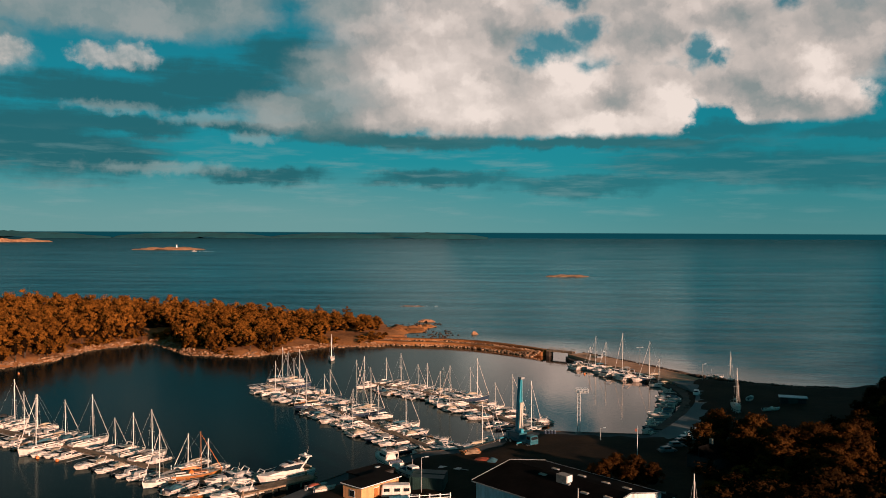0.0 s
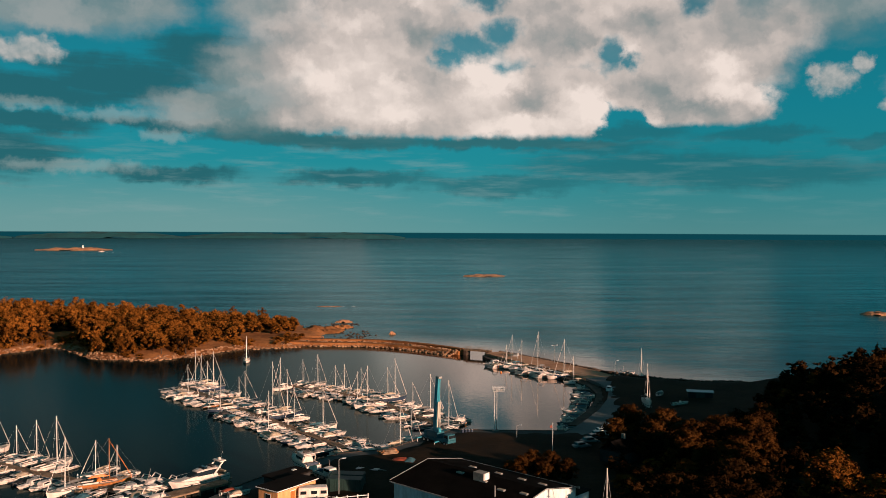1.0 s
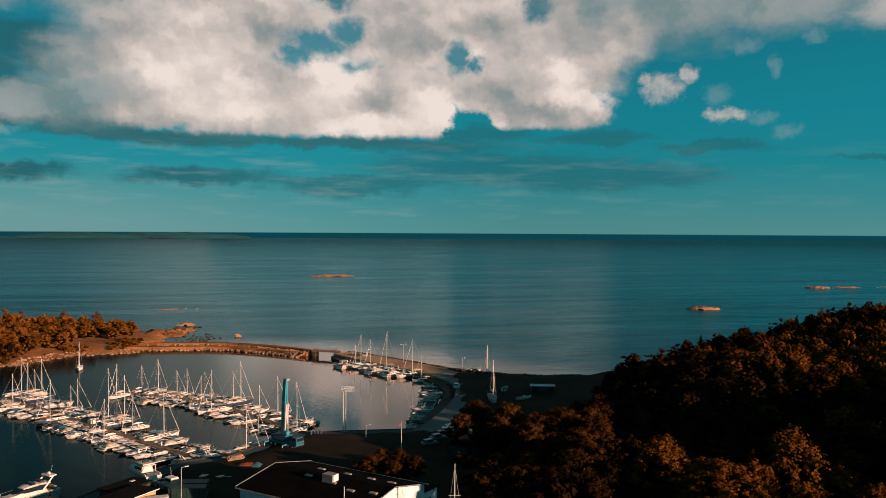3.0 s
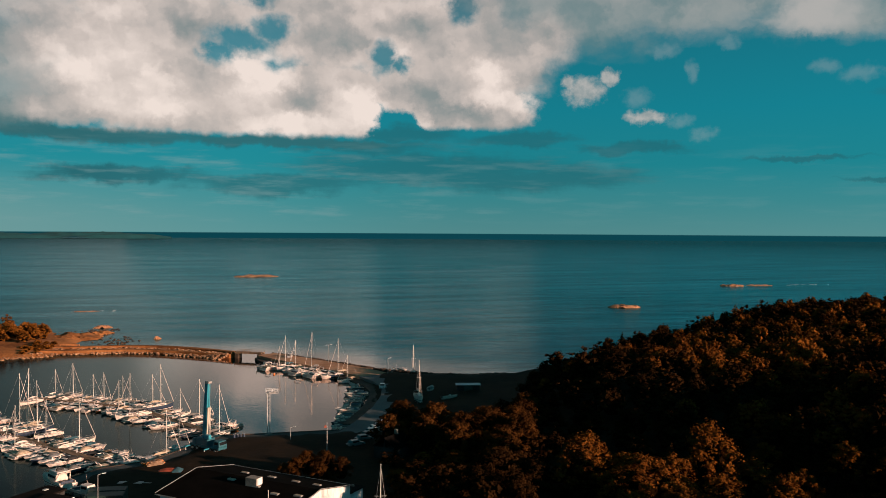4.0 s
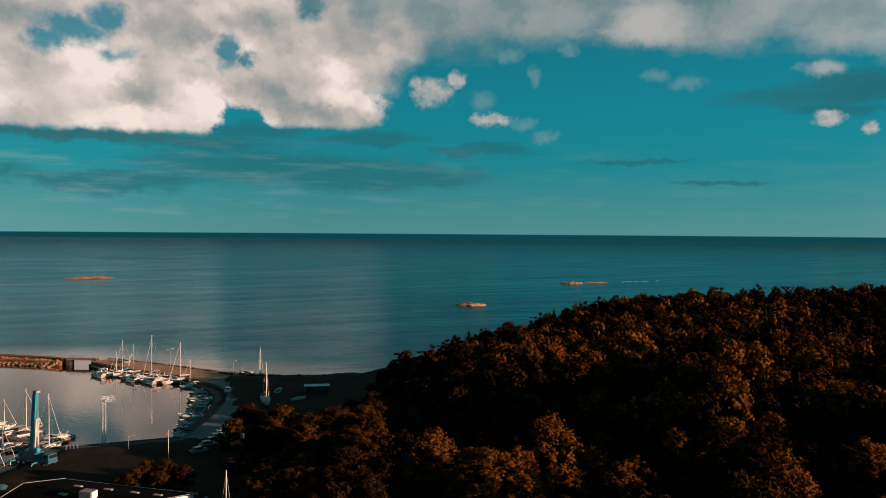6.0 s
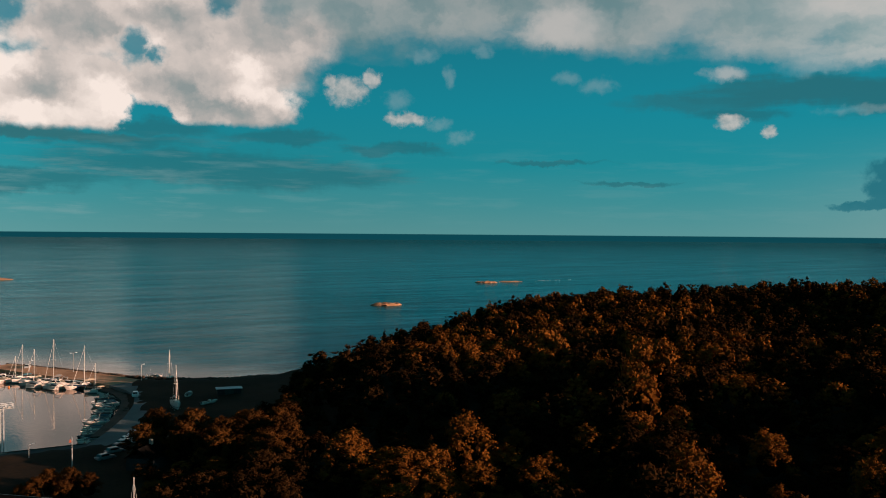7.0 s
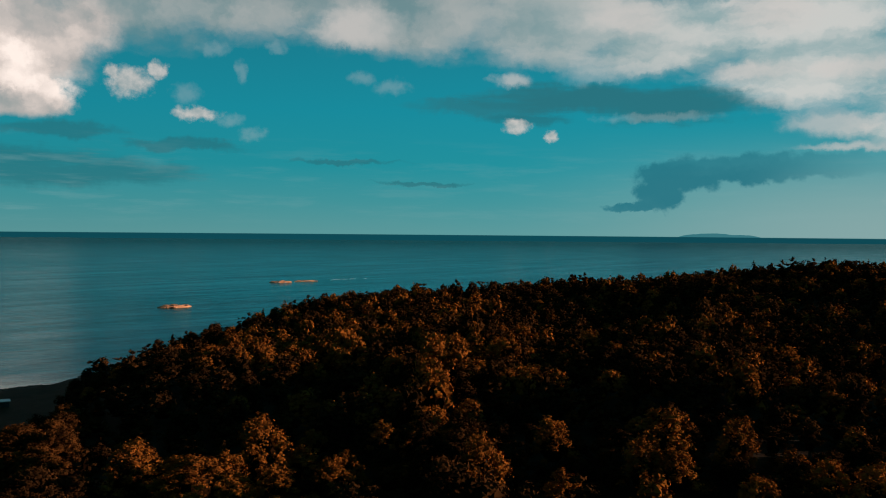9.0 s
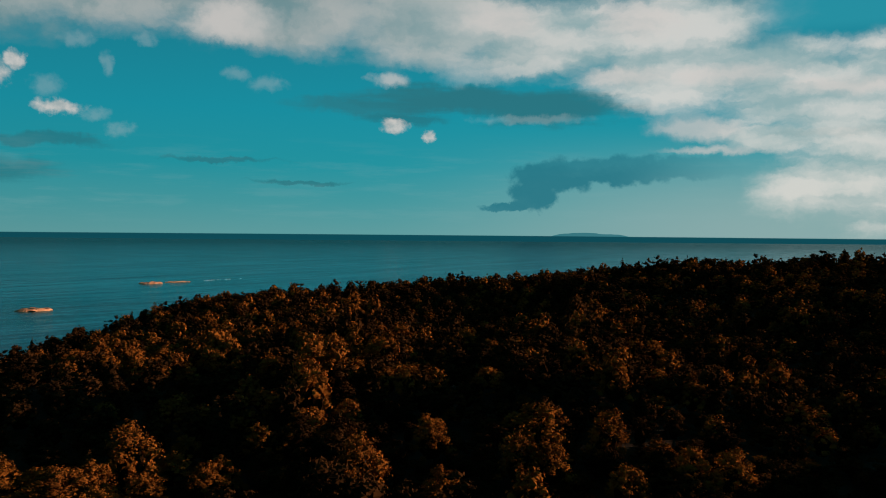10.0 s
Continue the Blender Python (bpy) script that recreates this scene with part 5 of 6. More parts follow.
A0, A1 = (-103.4, 198.5), (-43.3, 158.9)
arms = berths(A0, A1, 2.0, {1: [(-4.3, 7.5), (0.8, 9.2), (6.4, 9), (16.9, 10.8), (27.1, 11.3), (35.3, 8.5), (41.7, 10.7), (47.5, 9.9), (59.1, 8.4), (65.1, 8.2)],
                            -1: [(23.5, 12.2), (63.9, 10)]}, 0.85, (-12, 8), [(-1, 35, 42), (1, 51, 56)])
tagged(pontoon("pontoon_1", (-112, 204.2), A1, 2.0, "long grey wooden floating pontoon lined with boats", arms), "")
B0, B1 = (-50, 257), (-3, 185)
arms = berths(B0, B1, 2.0, {1: [(-8.5, 10.8), (-4.8, 12.4), (-0.6, 10.1), (3.8, 11.8), (22.0, 8.4), (25.6, 8.4), (42.0, 13), (45.4, 12.8), (48.8, 11.6), (66.9, 10.5), (54.0, 10.4)],
                            -1: [(10.2, 11.9), (33.0, 10.2), (60.4, 11.9)]}, 0.8, (9, -1), [(1, 56, 60)])
pontoon("pontoon_2", (-54, 263), B1, 2.0, "long grey wooden floating pontoon lined with boats", arms)
C0, CM, C1 = (-24, 264), (3, 240), (20, 204)
arms = berths(C0, CM, 1.9, {1: [(4.4, 9.5), (10.1, 9.6), (17.5, 9), (21.5, 9.8), (27.6, 9.2)], -1: [(5.1, 11.7)]}, 0.8, (1, 9))
pontoon("pontoon_3", C0, CM, 1.9, "grey wooden floating pontoon lined with boats", arms)
arms = berths(CM, C1, 1.9, {1: [(0.6, 8.6), (4.4, 8.2), (15.4, 8.4), (23.9, 10.1)], -1: [(2.5, 10.8), (9.5, 11)]}, 0.75, (8, 4), [(-1, 25, 31)])
pontoon("pontoon_4", CM, C1, 1.9, "grey wooden floating pontoon leading to the quay", arms)

# along the stone pier
for k, (x, y, hd, i) in enumerate([(47.6, 297.5, 200, 1), (49.6, 294.6, 30, 2), (57.6, 281.5, 30, 5), (59.6, 277.5, 205, 2), (62.4, 274.3, 22, 5), (64.8, 271, 200, 2), (54.6, 286.5, 206, 6)]):
    put_boat(MOTORS[i], x, y, hd, 1.3)
for x, y, hd, i, mh in [(51.5, 293.4, 205, 2, 9.5), (55.8, 287.2, 210, 0, 13), (60.2, 281.2, 212, 4, 13.5), (53.3, 291.8, 208, 1, 11.5), (66.6, 270.0, 190, 3, 12), (67.3, 261, 190, 0, 10.5)]:
    put_boat(SAILS[i], x, y, hd, 0.95, 0, mh / 11 / 0.95)
y = 257.0
k = 0
while y > 198:
    x = np.interp(y, [196, 200, 216, 222, 236, 246, 258], [48.5, 49.5, 55, 57.5, 63, 66, 69.3])
    put_boat((OPENS[:3] + OPENS[1:] + OPENS[:3] + MOTORS[3:4])[k % 10], x + dice.uniform(-0.4, 0.4), y, 160 + dice.uniform(-4, 4), dice.uniform(0.85, 1.02))
    y -= dice.uniform(1.75, 2.15) if not 218 < y < 222 else 3.4
    k += 1
# under way off the beacon island
put_boat(MOTORS[1], -534, 1822, 178, 1.6)
# swinging at its buoy
moored = sail_boat(8.2, 11.0, M_WHITE, M_TANC, "white sailing boat riding alone at a mooring buoy", seed=7)
put_boat(moored, -40.9, 312.5, -85, 0.95, 0, 0.92)

# wooden motor-sailer and big yacht at the jetty
wood = sail_boat(9.6, 9.0, M_VARNISH, M_ORANGE, "varnished orange wooden motor sailer with white wheelhouse", M_VARNISH, seed=9)
put_boat(wood, -47.2, 162.8, 25, 1.0)
yacht = sport_yacht(12.0, "large sleek white motor yacht beside the wooden jetty")
put_boat(yacht, -30.2, 161.6, 223, 1.0, 0)
for i, (x, y, hd, s) in enumerate([(-36.6, 160.0, 40, 1.0), (-40.2, 160.2, 38, 1.05), (-40.8, 153.5, 215, 1.0), (-44.4, 151.0, 215, 0.95), (-37.2, 151.2, 218, 0.95)]):
    put_boat(MOTORS[(2, 5, 2, 7, 5)[i]], x, y, hd + 180 * (i < 2), s * 1.1)

jetty = thing("jetty", "weathered wooden jetty on piles beside the yacht", "jetty", kind="structure")
n = 40
for i in range(n):
    part("plank", box(i * 0.4, i * 0.4 + 0.36, -1.5, 1.5, 1.0, 1.08), M_TEAK, jetty)
for s in (-1.35, 1.35):
    part("beam", box(0, n * 0.4, s - 0.1, s + 0.1, 0.75, 0.995), M_TEAK, jetty)
    for i in range(6):
        part("pile", rod((0.4 + i * 3.0, s * 1.08, -3), (0.4 + i * 3.0, s * 1.08, 1.7 if i in (0, 5) else 0.98), 0.16), M_TEAK, jetty)
jetty.matrix_basis = pose(-36.5, 150.3, 0, 0, 0, 42)

# ---- quay, road, pier ----
def prism(poly, z0, z1, bevel=0.0):
    bm = bmesh.new()
    lo = [bm.verts.new((x, y, z0)) for x, y in poly]
    hi = [bm.verts.new((x, y, z1)) for x, y in poly]
    n = len(poly)
    for i in range(n):
        j = (i + 1) % n
        bm.faces.new((lo[i], lo[j], hi[j], hi[i]))
    bm.faces.new(hi)
    bm.faces.new(lo[::-1])
    bmesh.ops.recalc_face_normals(bm, faces=bm.faces[:])
    return bm


def ribbon(line, width, z0, z1):
    """A strip of that width along a line, as a solid."""
    left, right = [], []
    pts = [Vector(p) for p in line]
    for i, p in enumerate(pts):
        d = (pts[min(i + 1, len(pts) - 1)] - pts[max(i - 1, 0)]).normalized()
        nn = Vector((-d.y, d.x))
        w = width[i] if isinstance(width, (list, tuple)) else width
        left.append(tuple(p + nn * w / 2))
        right.append(tuple(p - nn * w / 2))
    return prism(left + right[::-1], z0, z1)


QUAY = [(-23.8, 153.3), (-17.6, 162.4), (-10.5, 170.5), (-3.8, 177.2), (5.7, 179.7), (12.2, 187), (22, 196.8), (28.4, 195.2), (47.4, 192.9), (53.8, 197.8), (60, 190), (60, 128), (-5, 118), (-34, 136)]
quay = linked("quay", prism(QUAY, -4, 1.5), M_ASPHALT)
tagged(quay, "dark worn asphalt quay of the boatyard", "quay", kind="structure")
edge_line = [(-23.8, 153.3), (-17.6, 162.4), (-10.5, 170.5), (-3.8, 177.2), (5.7, 179.7), (12.2, 187), (22, 196.8), (28.4, 195.2), (47.4, 192.9)]
kerb = linked("trim", ribbon(edge_line, 0.4, 1.2, 1.62), M_DARKROCK)
tagged(kerb, "dark weathered stone edge of the quay", "kerb", kind="structure")

PIER = [(50.5, 319), (54, 312), (60, 299.5), (66, 287), (72, 274.5), (76, 262), (77.5, 250), (76, 238), (71.5, 226), (65.5, 213), (57.5, 198), (50, 186), (40, 173), (28, 164)]
WID = [8, 9.5, 10.5, 11, 11, 11, 10, 9, 8, 8, 9, 10, 11, 10]
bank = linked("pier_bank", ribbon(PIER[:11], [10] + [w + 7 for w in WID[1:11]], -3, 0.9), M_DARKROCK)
tagged(bank, "dark stony bank carrying the pier road", "embankment", kind="structure")
# sunlit end of the road, coloured paler than its shaded curve
pier_road = linked("pier_road", ribbon(PIER[:6], WID[:6], 0.6, 1.75), M_SUNGRAVEL)
tagged(pier_road, "gravel road out along the pier, its sunlight put into the colour", "road", kind="structure")
road = linked("road", ribbon(PIER[5:], WID[5:], 0.6, 1.746), M_TAR)
tagged(road, "grey asphalt road curving round the small-boat basin", "road", kind="structure")

rng = np.random.default_rng(21)


def stones(name, centres, sizes, mat, label, squash=0.7):
    """Loose boulders: uneven faceted lumps, joined."""
    ico = bmesh.new()
    bmesh.ops.create_icosphere(ico, subdivisions=1, radius=1)
    iv = np.array([v.co[:] for v in ico.verts])
    jf = np.array([[v.index for v in f.verts] for f in ico.faces])
    ico.free()
    VV, FF = [], []
    for k, (c, s) in enumerate(zip(centres, sizes)):
        v = iv * rng.uniform(0.72, 1.2, (len(iv), 1)) * np.array([rng.uniform(0.8, 1.4), rng.uniform(0.7, 1.1), squash]) * s
        a = rng.uniform(0, 6.28)
        v = np.stack([v[:, 0] * math.cos(a) - v[:, 1] * math.sin(a), v[:, 0] * math.sin(a) + v[:, 1] * math.cos(a), v[:, 2]], 1)
        VV.append(v + c)
        FF.append(jf + k * len(iv))
    return tagged(new(name, array_mesh(name, np.concatenate(VV), np.concatenate(FF), mat)), label, "boulders", kind="stuff")


def along(line, count, spread):
    """Random points near a line: x, y and the offset across."""
    pts = np.array(line, float)
    seg = np.hypot(*np.diff(pts, axis=0).T)
    cum = np.concatenate([[0], np.cumsum(seg)])
    u = rng.uniform(0, cum[-1], count)
    x, y = np.interp(u, cum, pts[:, 0]), np.interp(u, cum, pts[:, 1])
    i = np.clip(np.searchsorted(cum, u) - 1, 0, len(seg) - 1)
    d = np.diff(pts, axis=0)[i] / seg[i][:, None]
    o = rng.uniform(-spread, spread, count)
    return x - d[:, 1] * o, y + d[:, 0] * o, o


# breakwater: a rubble ridge with an earth path on top
BREAK = [(-38, 364), (-10, 358), (2, 356.5), (14, 351), (24, 343), (34, 332.5), (39.5, 325.5)]
core = linked("breakwater", ribbon(BREAK, [14, 13, 13, 13, 12, 10, 5], -3, 1.5), M_SHORE)
tagged(core, "earth-filled breakwater between rubble slopes", "breakwater", kind="structure")
path = linked("breakwater_path", ribbon(BREAK, [2.6] * 7, 1.4, 2.3), M_SHORE)
tagged(path, "narrow sandy path along the breakwater", "path", kind="structure")
bx, by, bo = along(BREAK, 2300, 7.6)
bz = 2.1 - np.abs(bo) / 7.6 * 2.0
bs = rng.uniform(0.3, 0.8, 2300)
m = (np.abs(bo) > 1.8) & (bx < 40.5)
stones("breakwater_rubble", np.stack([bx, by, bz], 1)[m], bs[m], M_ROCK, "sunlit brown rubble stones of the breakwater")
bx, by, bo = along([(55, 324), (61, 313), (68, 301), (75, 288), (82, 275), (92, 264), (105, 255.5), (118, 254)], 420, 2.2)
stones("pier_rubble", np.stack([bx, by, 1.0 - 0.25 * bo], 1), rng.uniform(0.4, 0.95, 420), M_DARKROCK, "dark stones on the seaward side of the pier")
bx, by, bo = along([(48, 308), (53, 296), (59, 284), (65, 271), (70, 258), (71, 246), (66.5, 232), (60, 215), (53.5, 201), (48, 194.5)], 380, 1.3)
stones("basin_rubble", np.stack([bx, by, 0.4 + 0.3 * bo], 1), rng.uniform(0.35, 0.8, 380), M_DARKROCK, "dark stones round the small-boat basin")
bx, by, bo = along([(-200, 276), (-152, 290), (-143, 306), (-141, 334), (-124, 357), (-116, 352), (-96, 324), (-77, 318), (-62, 329), (-51, 345), (-24, 351)], 1300, 2.6)
stones("shore_rocks", np.stack([bx, by, np.maximum(land_height(bx, by), 0) + 0.1], 1), rng.uniform(0.2, 0.9, 1300) ** 1.6, M_ROCK, "pale sunlit rocks along the peninsula shore", 0.55)
bx, by, bo = along([(-28, 424), (-14, 428), (-4, 440), (-12, 410), (4, 392), (-8, 380), (8, 368)], 150, 7)
stones("point_rocks", np.stack([bx, by, np.zeros(150) + 0.05], 1), rng.uniform(0.2, 1.0, 150) ** 1.4, M_DARKROCK, "low dark wet rocks off the point", 0.5)


def islet(name, x, y, length, depth, height, turn, label, mat, lumps=0.6):
    """A low rounded skerry with ice-smoothed flanks and cracks."""
    bm = bmesh.new()
    bmesh.ops.create_grid(bm, x_segments=26, y_segments=12, size=0.5)
    for v in bm.verts:
        u, w = v.co.x * 2, v.co.y * 2
        r = math.sqrt(u * u + w * w)
        edge = 1 + 0.25 * noise.noise(Vector((u * 2 + x, w * 2, y)))
        h = max(0.0, 1 - (r / edge) ** 2) ** 0.6
        h *= 0.65 + lumps * noise.noise(Vector((u * 3.1 + y, w * 2.4, x * 0.1))) + 0.18 * noise.noise(Vector((u * 9, w * 7, x)))
        v.co = (u * length / 2, w * depth / 2, max(h, 0) * height - 0.5 * (r > edge * 0.97))
    r_ob = linked(name, bm, mat)
    r_ob.matrix_basis = pose(x, y, -0.05, 0, 0, turn)
    return tagged(r_ob, label, "islet")


islet("rocky_islet", 130.3, 885, 46, 20, 2.3, 0, "low bare rocky islet out at sea", M_ROCK)
islet("rocky_islet", 299.9, 466, 21, 11, 2.4, -20, "low sunlit orange rocky islet", M_SKERRY)
islet("rocky_islet", 515, 624, 22, 10, 2.2, -30, "low bare rocky islet in breaking water", M_SKERRY)
islet("rocky_islet", 545, 622, 24, 7, 1.2, -25, "flat rocky reef in breaking water", M_SKERRY)
islet("rocky_islet", -635, 1974, 165, 60, 7.5, 10, "long low rocky island with a white beacon", M_SKERRY)
islet("rocky_islet", -1560, 3010, 330, 90, 17, 20, "long low brown rocky island", M_SKERRY)
islet("rocky_islet", 14.8, 391, 3.4, 2.4, 1.5, 0, "single boulder standing in the sea", M_SKERRY)
islet("rocky_islet", -8.4, 443, 9, 4, 1.8, 0, "small rock awash off the point", M_SKERRY)
islet("rock_shelf", -22, 404, 30, 26, 2.6, 30, "sunlit orange rock shelf at the end of the peninsula", M_SHORE, 0.9)
islet("rock_shelf", -9, 418, 16, 9, 1.6, 60, "low brown rock ledge off the peninsula", M_SHORE, 0.9)
islet("rocky_islet", -19, 535, 16, 4, 0.5, 0, "reef barely breaking the surface", M_SKERRY)
for x, y, l, h in [(-2300, 4350, 1200, 50), (-1330, 4600, 900, 47), (-620, 4700, 700, 42), (-150, 4750, 800, 49)]:
    islet("distant_island", x, y, l, 160, h, 0, "distant low wooded island on the horizon", M_FAR, 0.12)
beacon = thing("beacon", "small white beacon tower on the rocky island", "beacon")
part("tower", rod((0, 0, -1), (0, 0, 7), 2.2, 1.5, 10), M_WALL, beacon)
part("lantern", rod((0, 0, 7), (0, 0, 9), 1.2, 0.8, 8), M_GLASS, beacon)
beacon.matrix_basis = pose(-618, 1972, 4.6)
# the last patch is the wake of the boat under way
for x, y, n_, sp in ((600, 622, 26, 26), (517, 619, 8, 10), (-12, 535, 10, 12), (-502, 1822, 14, 24)):
    cs = np.stack([x + rng.uniform(-sp, sp, n_), y + rng.uniform(-3, 3, n_), np.full(n_, 0.02)], 1)
    stones("broken_water", cs, rng.uniform(0.5, 1.4, n_), M_FOAM, "white broken water over reefs and in a boat's wake", 0.12)

# ---- bridge and fence ----
bridge = thing("footbridge", "low brown wooden footbridge with railings at the breakwater end", "bridge")
for s in (-1.2, 1.2):
    part("beam", box(-5.5, 5.5, s - 0.15, s + 0.15, 1.9, 2.35), M_TEAK, bridge)
for i in range(28):
    part("plank", box(-5.5 + i * 0.393, -5.5 + i * 0.393 + 0.35, -1.4, 1.4, 2.355, 2.42), M_TEAK, bridge)
for s in (-1.35, 1.35):
    part("handrail", rod((-5.5, s, 3.1), (5.5, s, 3.1), 0.05), M_TEAK, bridge)
    for i in range(6):
        part("post", rod((-5.5 + i * 2.2, s, 2.4), (-5.5 + i * 2.2, s, 3.1), 0.05), M_TEAK, bridge)
for sx in (-4.6, 4.6):
    part("abutment", box(sx - 0.7, sx + 0.7, -1.6, 1.6, -2, 1.895, 0.1), M_DARKROCK, bridge)
bridge.matrix_basis = pose(44.8, 321.6, 0, 0, 0, -35)
fence = thing("fence", "orange-brown wooden railing by the shore path", "fence")
for i in range(8):
    part("post", box(i * 2.3 - 0.07, i * 2.3 + 0.07, -0.07, 0.07, -0.4, 1.15), M_VARNISH, fence)
for z in (0.5, 1.05):
    part("rail", box(-0.1, 16.2, -0.11, -0.075, z - 0.07, z + 0.07), M_VARNISH, fence)
fence.matrix_basis = pose(-31.4, 361, float(land_height(-24, 361)), 0, 0, 2)

# ---- boatyard ----
# large hall: local x along the ridge towards the white gable, y to its left
hall = thing("boatyard_hall", "long low boatyard hall with black felt roof and white gable", "building")
HL, HW, HE, HR = 24.2, 17.5, 4.8, 6.5
walls = bmesh.new()
gable = [(-HW / 2, 0), (HW / 2, 0), (HW / 2, HE), (0, HR), (-HW / 2, HE)]
lo = [walls.verts.new((0, y, z)) for y, z in gable]
hi = [walls.verts.new((HL, y, z)) for y, z in gable]
walls.faces.new(lo)
walls.faces.new(hi[::-1])
for i in range(5):
    j = (i + 1) % 5
    walls.faces.new((lo[j], lo[i], hi[i], hi[j]))
# walls in shade blue, then a thin white panel standing for the sunlit gable
part("wall", walls, M_WALLSHADE, hall)
part("gable_cladding", loft([[(HL + x, y * 0.995, z * 0.99 + 0.02) for y, z in gable] for x in (0.004, 0.06)]), M_WALL, hall, "thin white panel added for the sunlit gable")
for s in (-1, 1):
    sl = bmesh.new()
    vs = [sl.verts.new(p) for p in ((-0.5, 0, HR + 0.06), (HL + 0.5, 0, HR + 0.06), (HL + 0.5, s * (HW / 2 + 0.5), HE - 0.04), (-0.5, s * (HW / 2 + 0.5), HE - 0.04))]
    sl.faces.new(vs)
    bmesh.ops.solidify(sl, geom=sl.faces[:], thickness=0.22)
    part("roof_slope", sl, M_ROOF, hall)
    part("eaves_board", box(-0.5, HL + 0.5, s * (HW / 2 + 0.58) - 0.04, s * (HW / 2 + 0.58) + 0.04, HE - 0.2, HE - 0.02), M_STEEL, hall)
    for x0 in (-0.56, HL + 0.5):
        bb = rod((x0, 0, HR + 0.18), (x0, s * (HW / 2 + 0.5), HE + 0.1), 0.06, None, 4)
        part("barge_board", bb, M_STEEL, hall)
for i in range(9):
    part("wall_panel_joint", box(1.5 + i * 2.8, 1.62 + i * 2.8, HW / 2 + 0.003, HW / 2 + 0.05, 0.2, HE - 0.3), M_PALE, hall)
for i in range(3):
    wn = part("window", box(4 + i * 7, 6.4 + i * 7, HW / 2 + 0.003, HW / 2 + 0.07, 2.2, 3.4), M_WALL, hall, "framed side window")
    part("pane", box(4.15 + i * 7, 6.25 + i * 7, HW / 2 + 0.072, HW / 2 + 0.09, 2.35, 3.25), M_GLASS, wn)
for x, y in ((7, 3.2), (8.4, -1.6), (12.5, 3.4), (14.0, -0.8 - 1.5), (17.5, 3.2), (18.5, -3.4), (21.5, 3.4), (22.5, -2.8)):
    z = HR - abs(y) * (HR - HE) / (HW / 2) + 0.1
    sk = part("skylight", box(x - 0.7, x + 0.7, y - 0.32, y + 0.32, z - 0.1, z + 0.13, 0.03), M_STEEL, hall, "raised rooflight")
    part("rooflight_glass", box(x - 0.6, x + 0.6, y - 0.25, y + 0.25, z + 0.133, z + 0.15), M_TANC, sk)
unit = part("ventilation_unit", box(12.0, 14.2, -2.6, -1.0, HR - 0.5, HR + 0.9, 0.05), M_CONC, hall, "boxy steel ventilation unit")
part("unit_door", box(14.203, 14.26, -2.4, -1.2, HR - 0.2, HR + 0.9), M_WALL, unit)
annex = part("annex", box(HL - 8, HL - 0.4, HW / 2 + 0.12, HW / 2 + 4.6, 0, 3.2), M_WALL, hall, "low white side building")
part("annex_roof", box(HL - 8.3, HL - 0.2, HW / 2 + 0.12, HW / 2 + 4.9, 3.203, 3.42, 0.03), M_ROOF, annex, "dark felt roof")
part("annex_door", box(HL - 0.397, HL - 0.34, HW / 2 + 1.6, HW / 2 + 2.6, 0.1, 2.1), M_GREYC, annex)
part("chimney_pipe", rod((19.0, -5.6, HE + 0.4), (19.0, -5.6, HE + 2.4), 0.09), M_STEEL, hall, "thin steel flue")
hall.matrix_basis = pose(12.2, 146.6, 1.5, 0, 0, -48)

hut = thing("harbour_hut", "flat-roofed ochre harbour hut with a white door, sunlit", "hut")
part("wall", box(0, 9.0, 0, 4.6, 0, 2.75), M_OCHRE, hut)
part("roof", box(-0.35, 9.35, -0.35, 4.95, 2.753, 3.05, 0.03), M_ROOF, hut)
part("fascia", box(-0.4, 9.4, -0.42, -0.352, 2.86, 3.0), M_WALL, hut, "white fascia board")
part("end_fascia", box(-0.42, -0.352, -0.35, 4.95, 2.86, 3.0), M_WALL, hut, "white fascia board")
dr = part("door", box(3.0, 3.95, -0.06, -0.003, 0.1, 2.15), M_VARNISH, hut)
part("door_frame", box(2.85, 4.1, -0.05, -0.004, 2.16, 2.28), M_WALL, dr)
part("handle", rod((3.8, -0.1, 1.1), (3.8, -0.06, 1.1), 0.04), M_STEEL, dr)
for x0 in (5.4, 7.2):
    w = part("window", box(x0, x0 + 1.2, -0.05, -0.003, 1.0, 2.0), M_WALL, hut)
    part("pane", box(x0 + 0.1, x0 + 1.1, -0.07, -0.052, 1.1, 1.9), M_GLASS, w)
w = part("window", box(-0.05, -0.003, 1.6, 2.9, 0.9, 2.1), M_WALL, hut)
part("pane", box(-0.07, -0.052, 1.72, 2.78, 1.0, 2.0), M_GLASS, w)
hut.matrix_basis = pose(-13.6, 142.6, 1.5, 0, 0, 49)

shed2 = thing("dark_shed", "low black shed at the quay edge", "shed")
part("wall", box(0, 7.4, 0, 4, 0, 2.3), M_BLACKC, shed2)
part("roof", box(-0.3, 7.7, -0.3, 4.3, 2.303, 2.6, 0.03), M_ROOF, shed2)
part("roof_hatch", box(5, 5.9, 2, 2.6, 2.61, 2.75, 0.02), M_PALE, shed2)
shed2.matrix_basis = pose(-14.2, 150.8, 1.5, 0, 0, 45)

